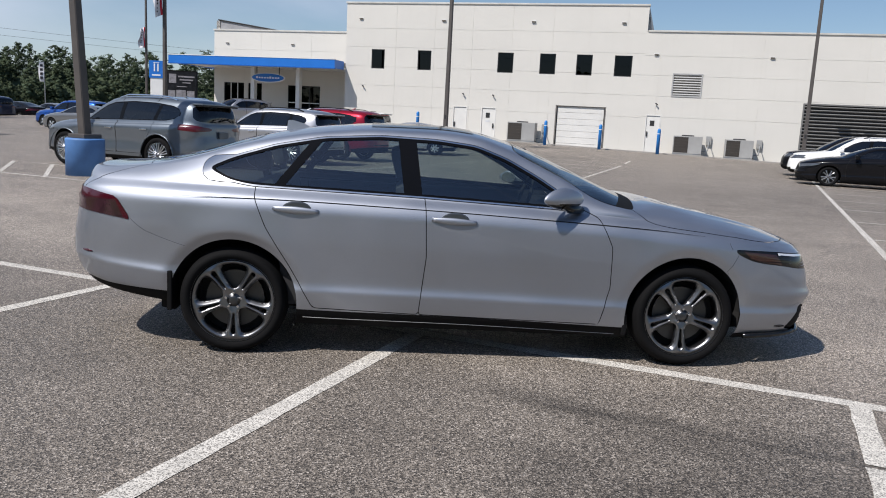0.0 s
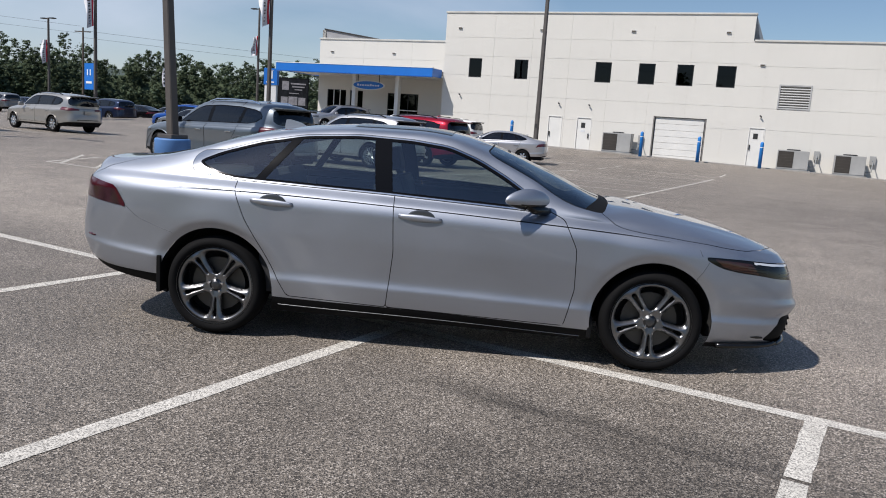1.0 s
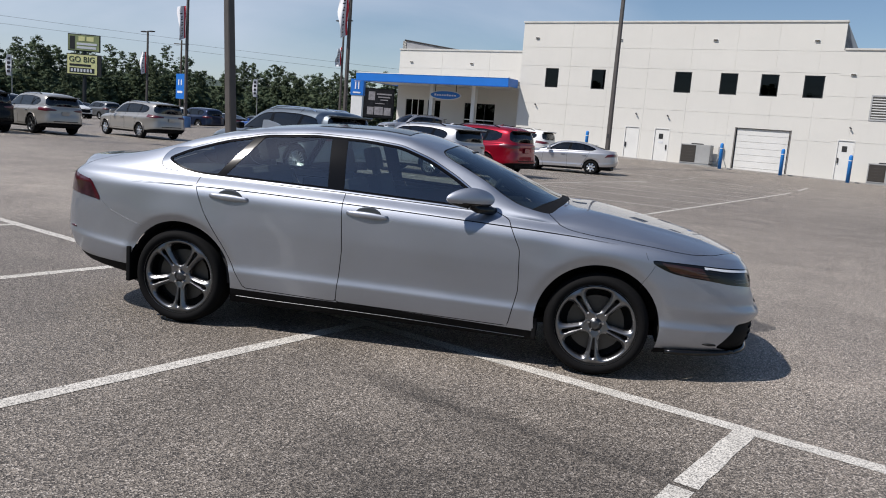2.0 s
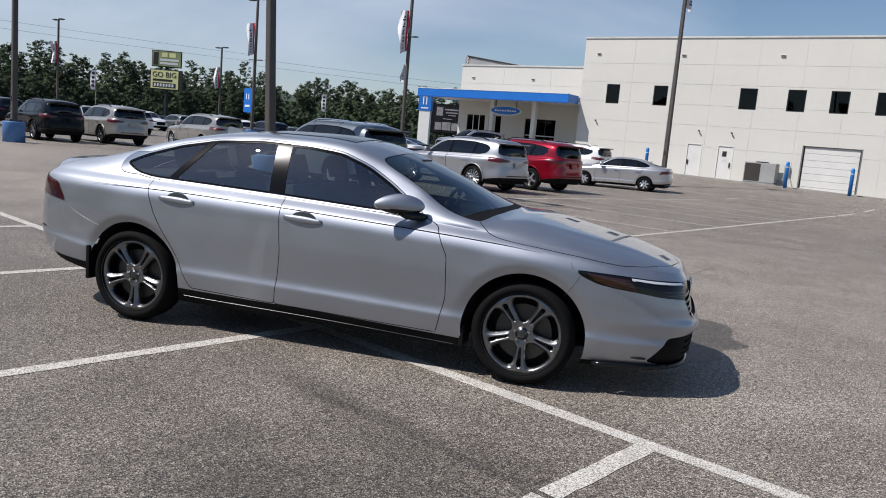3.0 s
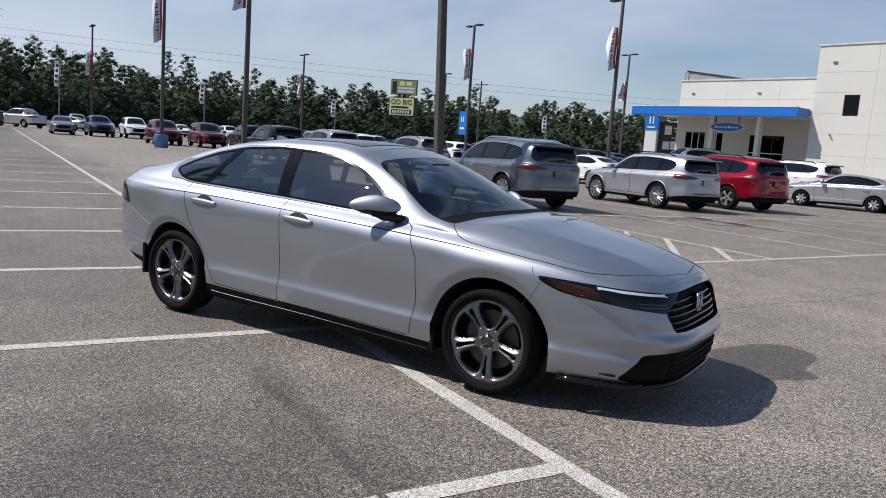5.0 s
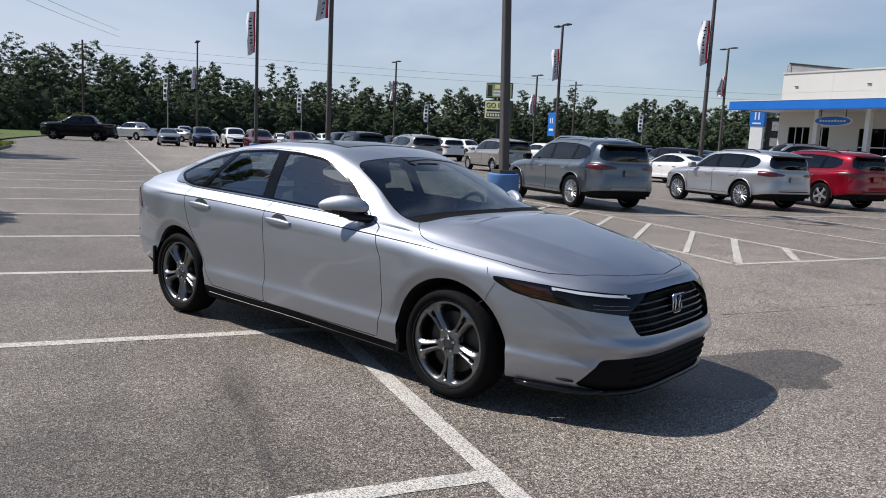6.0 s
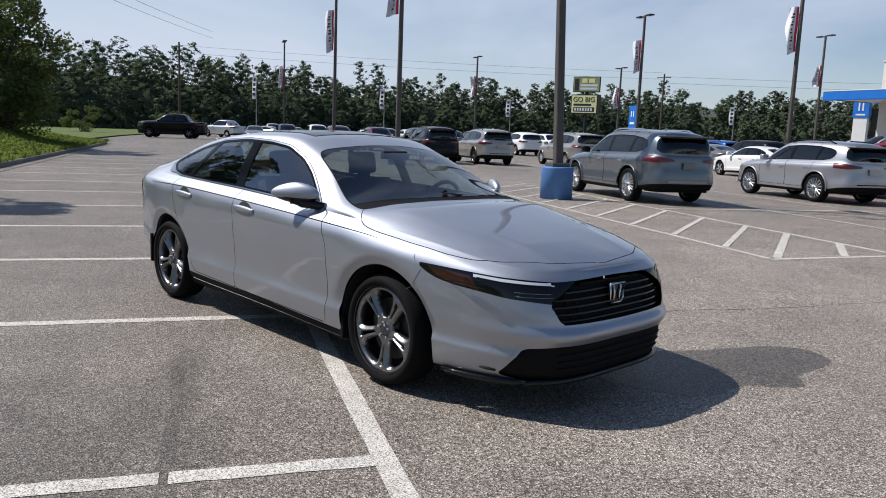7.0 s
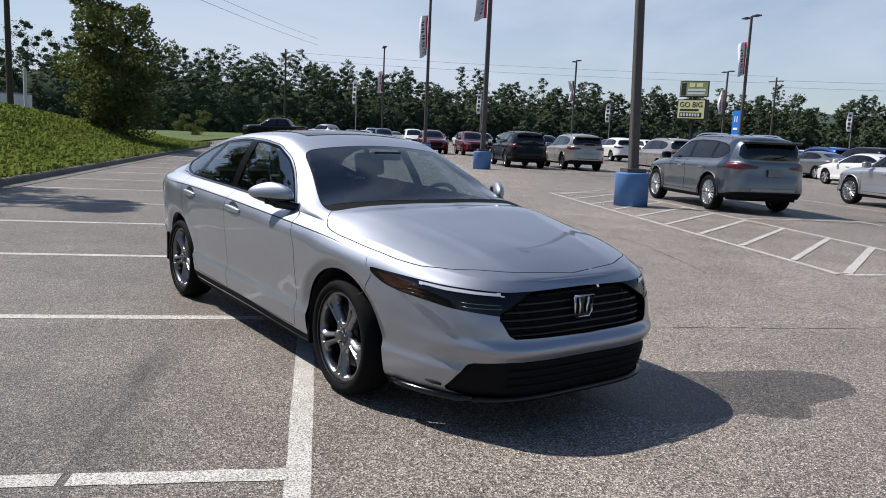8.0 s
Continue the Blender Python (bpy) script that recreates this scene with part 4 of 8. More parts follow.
class Panels:
    """Half of a car's skin (y > 0), which is cut along curves into tagged panels."""

    def __init__(self, verts, norms, faces):
        self.v, self.n = [np.array(x) for x in verts], [np.array(x) for x in norms]
        self.f, self.tag = list(faces), ["body"] * len(faces)

    def flat(self):
        return np.fromiter((i for face in self.f for i in face), int)

    def starts(self):
        return np.concatenate([[0], np.cumsum([len(face) for face in self.f])[:-1]])

    def split(self, func, where=None, source="body"):
        """Cuts the faces of one tag along func = 0."""
        arr = np.array(self.v)
        val = func(arr)
        val = np.where(np.abs(val) < 1e-6, 1e-6, val)
        val = list(val)
        made = {}
        nf, nt = [], []
        up = np.add.reduceat(np.array(val)[self.flat()] > 0, self.starts(), dtype=int)
        for q, (face, tg) in enumerate(zip(self.f, self.tag)):
            if tg != source or up[q] == 0 or up[q] == len(face) or (where and not where(np.mean([self.v[i] for i in face], axis=0))):
                nf.append(face)
                nt.append(tg)
                continue
            pos, neg = [], []
            k = len(face)
            for j in range(k):
                a, b = face[j], face[(j + 1) % k]
                (pos if val[a] > 0 else neg).append(a)
                if (val[a] > 0) != (val[b] > 0):
                    key = (min(a, b), max(a, b))
                    if key not in made:
                        t = val[a] / (val[a] - val[b])
                        made[key] = len(self.v)
                        self.v.append(self.v[a] * (1 - t) + self.v[b] * t)
                        q = self.n[a] * (1 - t) + self.n[b] * t
                        self.n.append(q / max(1e-9, np.linalg.norm(q)))
                        val.append(0.0)
                    pos.append(made[key])
                    neg.append(made[key])
            for part_face in (pos, neg):
                if len(part_face) > 2:
                    nf.append(tuple(part_face))
                    nt.append(tg)
        self.f, self.tag = nf, nt

    def mark(self, name, func, where=None, source="body", gap=0.0, seam="gap"):
        """Tags what lies inside func < 0; with a gap, a seam is left round it."""
        for off in ((-gap, gap) if gap else (0.0,)):
            self.split(lambda p: func(p) - off, where, source)
        cents = np.add.reduceat(np.array(self.v)[self.flat()], self.starts(), axis=0) / np.array([len(face) for face in self.f])[:, None]
        val = func(cents)
        for i, tg in enumerate(self.tag):
            if tg == source and (where is None or where(cents[i])):
                if val[i] < -gap:
                    self.tag[i] = name
                elif gap and val[i] < gap:
                    self.tag[i] = seam

    def mesh(self, tags, material, sides=(1, -1), push=0.0, name="panel", plain=False, over=None):
        """A mesh of all faces with these tags, on the sides asked for."""
        verts, norms, faces = [], [], []
        for side in sides:
            index = {}
            for face, tg in zip(self.f, self.tag):
                if tg not in tags or (over and not over(self.v[face[0]])):
                    continue
                ids = []
                for i in face:
                    if i not in index:
                        index[i] = len(verts)
                        p, q = self.v[i] + self.n[i] * push, self.n[i]
                        verts.append((p[0], p[1] * side, p[2]))
                        norms.append((q[0], q[1] * side, q[2]))
                    ids.append(index[i])
                faces.append(tuple(ids) if side > 0 else tuple(reversed(ids)))
        if not faces:
            return None
        return mesh_of(name, verts, faces, material, True, None if plain else norms)


def loft(sp, res):
    """The half skin of a car from its guide curves."""
    ns, nj, nk = {0: (46, 2, 7), 1: (90, 3, 12), 2: (300, 9, 48)}[res]
    bot, top = curve(sp["bottom"]), curve(sp["belt"])
    roofc, fr, hr = curve(sp["roof"]), curve(sp["rail_y"]), curve(sp["rail_z"])
    g, wid = sp["levels"], sp["widths"]
    ff, rr = sp["front"], sp["rear"]
    nfr, nre = sp.get("round", (4.2, 4.8))
    half = []
    for quarter, ex, a in ((0, nfr, ff[len(ff) // 2]), (1, nre, -rr[len(rr) // 2])):
        th = np.linspace(0, math.pi / 2, 4000)
        cx, cy = np.cos(th) ** (2 / ex), np.sin(th) ** (2 / ex)
        arc = np.concatenate([[0], np.cumsum(np.hypot(np.diff(cx * a), np.diff(cy * 0.92)))])
        want = np.linspace(0, arc[-1], ns // 2 + 1)
        half.append((np.interp(want, arc, cx), np.interp(want, arc, cy)))
    cxf, cyf = half[0]
    cxr, cyr = half[1][0][::-1], half[1][1][::-1]
    sx = np.concatenate([cxf, -cxr[1:]])
    sy = np.concatenate([cyf, cyr[1:]])
    j = np.arange(len(g))
    jj = np.linspace(0, len(g) - 1, (len(g) - 1) * nj + 1)
    gj, wj, fj, rj = (pchip(j, arr)(jj) for arr in (g, wid, ff, rr))
    rows = []
    for k in range(len(jj)):
        x = np.where(sx > 0, sx * fj[k], -sx * rj[k])
        y = sy * wj[k]
        hb = sp.get("haunch", 0.0) * math.exp(-((gj[k] - 0.62) / 0.26) ** 2)
        if hb:
            y = y + np.clip(y / 0.5, 0, 1) * hb * (sum(np.exp(-((x - ax) / 0.48) ** 2) for ax in sp["axles"]) - 0.45)
        zb, zt = bot(x), top(x)
        if "flange" in sp:
            # the skin swells towards each wheel arch and turns in along its rim
            z = zb + (zt - zb) * gj[k]
            for ax in sp["axles"]:
                r = np.hypot(x - ax, z - sp["R"]) - sp["arch"]
                on = np.clip((z - 0.30) / 0.2, 0, 1) * np.clip(y / 0.4, 0, 1)
                y = y + on * (sp["flange"] * np.exp(-((r - 0.045) / 0.10) ** 2) - 0.020 * np.clip(1 - r / 0.045, 0, 1))
        rows.append(np.stack([x, y, zb + (zt - zb) * gj[k]], 1))
    edge = rows[-1]
    x, ye, ze = edge[:, 0], edge[:, 1], edge[:, 2]
    zc = np.maximum(roofc(x), ze)
    flat = np.clip(ye / 0.35, 0, 1)
    zc = ze + (zc - ze) * flat ** 0.5
    yr = ye * fr(x)
    zr = ze + (zc - ze) * hr(x)
    up = []
    n1 = nk // 2
    bow = sp.get("bow", 0.018)
    for t in np.linspace(0, 1, n1 + 1)[1:]:
        up.append(np.stack([x, ye + (yr - ye) * t + bow * np.sin(math.pi * t) * flat, ze + (zr - ze) * t], 1))
    for t in np.linspace(0, 1, nk - n1 + 1)[1:]:
        up.append(np.stack([x, yr * (1 - t), zr + (zc - zr) * (1 - (1 - t) ** 2.1)], 1))
    if "hood_ridge" in sp:
        # the hood's raised middle falls off along two creases
        ridge = curve(sp["hood_ridge"])
        for u in up:
            on = np.clip((u[:, 0] - 1.05) / 0.25, 0, 1) * np.clip((2.34 - u[:, 0]) / 0.3, 0, 1)
            u[:, 2] += on * 0.014 / (1 + np.exp((np.abs(u[:, 1]) - ridge(u[:, 0])) / 0.016))
    for _ in range({0: 1, 1: 2, 2: 5}[res]):
        old = [u.copy() for u in up]
        for k in range(max(1, n1 - 1 - res), min(len(up) - 1, n1 + 2 + res)):
            up[k] = 0.5 * old[k] + 0.25 * (old[k - 1] + old[k + 1])
    grid = np.array(rows + up)
    # soften lengthwise where guide curves meet
    for _ in range(2):
        grid[:, 1:-1] = 0.5 * grid[:, 1:-1] + 0.25 * (grid[:, :-2] + grid[:, 2:])
    grid[:, 0, 1] = grid[:, -1, 1] = 0
    grid[-1, :, 1] = 0
    du, dv = np.gradient(grid, axis=1), np.gradient(grid, axis=0)
    nn = np.cross(dv, du)
    size = np.linalg.norm(nn, axis=2)
    nn /= np.maximum(size, 1e-12)[:, :, None]
    for c in (0, -1):
        nb = 1 if c == 0 else -2
        bad = size[:, c] < 1e-7
        nn[bad, c] = nn[bad, nb]
        nn[:, c, 1] = 0
    nn[-1, :, 1] = 0
    nn /= np.maximum(np.linalg.norm(nn, axis=2), 1e-9)[:, :, None]
    r, c = grid.shape[:2]
    if nn[len(rows) // 2, c // 2, 1] < 0:
        nn = -nn
    faces = [(a * c + b, a * c + b + 1, (a + 1) * c + b + 1, (a + 1) * c + b) for a in range(r - 1) for b in range(c - 1)]
    # face order agrees with the normals
    q = grid.reshape(-1, 3)
    m0 = len(faces) // 3
    f0 = faces[m0]
    if np.dot(np.cross(q[f0[1]] - q[f0[0]], q[f0[2]] - q[f0[0]]), nn.reshape(-1, 3)[f0[0]]) < 0:
        faces = [tuple(reversed(f)) for f in faces]
    return Panels(q, nn.reshape(-1, 3), faces), rows[0]


def xz(poly):
    return lambda p: poly_dist(poly, p[:, 0], p[:, 2])


def yz(poly):
    return lambda p: poly_dist(poly, np.abs(p[:, 1]), p[:, 2])


def xy(poly):
    return lambda p: poly_dist(poly, p[:, 0], np.abs(p[:, 1]))


# ---------------------------------------------------------------- wheels
def tyre_bm(R, W, rim, n):
    s = W / 2
    prof = [(rim - 0.012, -s * 0.80), (rim + 0.006, -s * 0.93), (rim + (R - rim) * 0.30, -s * 1.02), (rim + (R - rim) * 0.62, -s * 1.0), (R - 0.018, -s * 0.86), (R - 0.004, -s * 0.66), (R, -s * 0.3),
            (R, s * 0.3), (R - 0.004, s * 0.66), (R - 0.018, s * 0.86), (rim + (R - rim) * 0.5, s), (rim, s * 0.85)]
    return lathe(prof, n, "y", closed=True)


def spoke_bm(rim, style, face):
    """One spoke; the outer face of the wheel looks along -y."""
    bm = bmesh.new()
    r1 = rim * 0.955

    def bar(pts):
        """A ridged bar along stations of (radius, offset, half width, y of ridge)."""
        rings = []
        for r, off, hw, yy in pts:
            rings.append([bm.verts.new(p) for p in ((off - hw, yy + 0.030, r), (off - hw * 0.86, yy + 0.006, r), (off - hw * 0.12, yy, r), (off + hw * 0.5, yy + 0.002, r), (off + hw, yy + 0.012, r), (off + hw, yy + 0.030, r))])
        for a, b in zip(rings, rings[1:]):
            for i in range(6):
                bm.faces.new((a[i], a[(i + 1) % 6], b[(i + 1) % 6], b[i]))
        bm.faces.new(rings[0])
        bm.faces.new(rings[-1])

    if style == "twin":
        for sg in (-1, 1):
            pts = [(rim * 0.20, 0.014, 0.012, face + 0.012), (rim * 0.45, 0.017, 0.0135, face + 0.004), (rim * 0.70, 0.024, 0.017, face - 0.004), (rim * 0.86, 0.042, 0.026, face - 0.004), (r1, 0.052, 0.034, face + 0.006)]
            bar([(r, sg * o, w, y) for r, o, w, y in pts])
    elif style == "five":
        bar([(rim * 0.18, 0, 0.045, face + 0.012), (rim * 0.55, 0, 0.034, face), (r1, 0, 0.040, face + 0.008)])
    elif style == "vee":
        for sg in (-1, 1):
            bar([(rim * 0.2, sg * 0.012, 0.011, face + 0.012), (rim * 0.6, sg * 0.03, 0.011, face), (r1, sg * 0.055, 0.013, face + 0.006)])
    else:
        bar([(rim * 0.2, 0, 0.016, face + 0.012), (rim * 0.6, 0, 0.014, face), (r1, 0, 0.018, face + 0.006)])
    bmesh.ops.recalc_face_normals(bm, faces=bm.faces)
    return bm


def plate_bm(rim, face, n=5):
    """A wheel face of five twin spokes: large rounded windows, a slit down each spoke, bevelled edges."""
    k = rim / 0.232
    win = [(0.0, 0.062), (0.016, 0.066), (0.035, 0.095), (0.055, 0.128), (0.068, 0.156), (0.071, 0.178), (0.060, 0.195), (0.032, 0.204), (0.0, 0.206)]
    win = rounded([(a * k, b * k) for a, b in win] + [(-a * k, b * k) for a, b in win[-2:0:-1]], 0.02 * k, 4)
    slit = rounded([(-0.003 * k, 0.078 * k), (0.003 * k, 0.078 * k), (0.0125 * k, 0.188 * k), (0.0, 0.196 * k), (-0.0125 * k, 0.188 * k)], 0.003 * k, 2)
    radii = np.concatenate([np.linspace(0.03, 0.072, 5), np.linspace(0.076, rim * 0.975, 46)])
    m = 400
    a = np.linspace(0, 2 * math.pi, m, endpoint=False)
    rr, aa = (g.ravel() for g in np.meshgrid(radii, a, indexing="ij"))

    def local(x, z, turn):
        ang, r = np.arctan2(x, z), np.hypot(x, z)
        q = (ang + turn + math.pi / n) % (2 * math.pi / n) - math.pi / n
        return r * np.sin(q), r * np.cos(q)

    def windows(p):
        return poly_dist(win, *local(p[:, 0], p[:, 2], 0.0))

    def slits(p):
        return poly_dist(slit, *local(p[:, 0], p[:, 2], math.pi / n))
    pts = np.stack([rr * np.sin(aa), np.zeros_like(rr), rr * np.cos(aa)], 1)
    dw, ds = windows(pts), slits(pts)
    t = (rr - 0.03) / (rim - 0.03)
    off = np.abs(local(pts[:, 0], pts[:, 2], math.pi / n)[0])
    y = face + 0.032 * (1 - t) ** 1.6 + 0.012 * np.clip((t - 0.88) / 0.12, 0, 1)
    on = np.clip((rr - 0.07) / 0.03, 0, 1) * np.clip((rim * 0.95 - rr) / 0.02, 0, 1)
    y += on * (0.016 * np.clip(1 - dw / 0.020, 0, 1) ** 1.5 + 0.010 * np.clip(1 - ds / 0.006, 0, 1) + 0.22 * np.clip(off - 0.016, 0, 0.05))
    pts[:, 1] = y
    fs = [(i * m + q, i * m + (q + 1) % m, (i + 1) * m + (q + 1) % m, (i + 1) * m + q) for i in range(len(radii) - 1) for q in range(m)]
    P = Panels(list(pts), [(0, -1, 0)] * len(pts), fs)
    P.mark("hole", windows)
    P.mark("hole", slits)
    me = P.mesh(("body",), None, (1,), 0.0, "plate", True)
    bm = bmesh.new()
    bm.from_mesh(me)
    bpy.data.meshes.remove(me)
    out = bmesh.ops.extrude_edge_only(bm, edges=[e for e in bm.edges if e.is_boundary])
    for v in (g for g in out["geom"] if isinstance(g, bmesh.types.BMVert)):
        v.co.y += 0.030
    bmesh.ops.recalc_face_normals(bm, faces=bm.faces)
    return bm


WHEEL_CACHE = {}


def wheel_meshes(R, W, rim, style, count, alloy, n):
    key = (R, W, rim, style, count, alloy.name, n)
    if key in WHEEL_CACHE:
        return WHEEL_CACHE[key]
    face = -W / 2 + 0.012

    def done(bm, m_, smooth=False):
        me = bpy.data.meshes.new("wheel_part")
        if smooth:
            for f in bm.faces:
                f.smooth = True
        bm.to_mesh(me)
        bm.free()
        me.materials.append(m_)
        return me
    tyre = done(tyre_bm(R, W, rim, n), TYRE, True)
    barrel = lathe([(rim, face - 0.004), (rim, face + 0.012), (rim * 0.955, face + 0.016), (rim * 0.94, face + 0.06), (rim * 0.90, face + 0.16), (rim * 0.99, W / 2 - 0.02), (rim * 0.9951, face + 0.03)], n, "y", closed=True)
    cap = 0.012 if style == "plate" else 0.0
    hub = lathe([(0.0005, face + 0.016), (0.024, face + 0.0165), (0.028, face + 0.019), (0.030, face + 0.026), (0.060, face + 0.034), (0.062, face + 0.06), (0.0005, face + 0.06)], max(12, n // 2), "y") if style == "plate" else lathe([(0.0005, face - 0.004 + cap), (0.026, face - 0.003 + cap), (0.031, face + 0.003 + cap), (0.034, face + 0.014 + cap), (0.070, face + 0.022 + cap), (0.072, face + 0.05), (0.0005, face + 0.05)], max(12, n // 2), "y")
    spokes = plate_bm(rim, face) if style == "plate" else bmesh.new()
    for k in range(count if style != "plate" else 0):
        b = spoke_bm(rim, style, face)
        bmesh.ops.rotate(b, verts=b.verts, cent=(0, 0, 0), matrix=Matrix.Rotation(2 * math.pi * (k + 0.5) / count, 3, "Y"))
        me = bpy.data.meshes.new("tmp")
        b.to_mesh(me)
        b.free()
        spokes.from_mesh(me)
        bpy.data.meshes.remove(me)
    nuts = bmesh.new()
    bmesh.ops.create_cone(nuts, cap_ends=True, segments=6, radius1=0.0095, radius2=0.008, depth=0.024, matrix=Matrix.Translation((0, face + 0.024, 0.047)) @ Matrix.Rotation(math.pi / 2, 4, "X"))
    disc = lathe([(0.0005, face + 0.085), (rim * 0.70, face + 0.085), (rim * 0.70, face + 0.11), (0.0005, face + 0.11)], 24, "y")
    back = lathe([(0.0005, face + 0.135), (rim * 0.93, face + 0.135), (rim * 0.93, face + 0.14), (0.0005, face + 0.14)], 24, "y")
    WHEEL_CACHE[key] = (tyre, done(barrel, alloy, True), done(spokes, alloy, style == "plate"), done(hub, HUB if style == "plate" else ALLOYDARK, True), done(nuts, CHROME), done(disc, DISC), done(back, GAP))
    return WHEEL_CACHE[key]


def add_wheel(car, x, y, z, R, W, rim, style, count, alloy, n, steer=0):
    """A wheel on the car's side of sign y, its face outwards."""
    tyre, barrel, spokes, hub, nuts, disc, back = wheel_meshes(R, W, rim, style, count, alloy, n)
    m = pose(x, y, z, 0, 0, steer + (0 if y < 0 else 180))
    w = put("wheel", tyre, car, "black rubber tyre on an alloy wheel", m)
    put("rim", barrel, w)
    put("spokes", spokes, w)
    put("hub", hub, w)
    if n > 30:
        for k in range(5):
            put("wheel_nut", nuts, w, m=Matrix.Rotation(2 * math.pi * k / 5, 4, "Y"))
        put("brake_disc", disc, w)
    put("wheel_back", back, w)
    return w


# ---------------------------------------------------------------- body kinds
S_LEVELS = [0.0, 0.10, 0.225, 0.262, 0.335, 0.46, 0.56, 0.66, 0.83, 0.925, 1.0]
LEVELS = [0.0, 0.09, 0.24, 0.45, 0.66, 0.83, 0.925, 1.0]

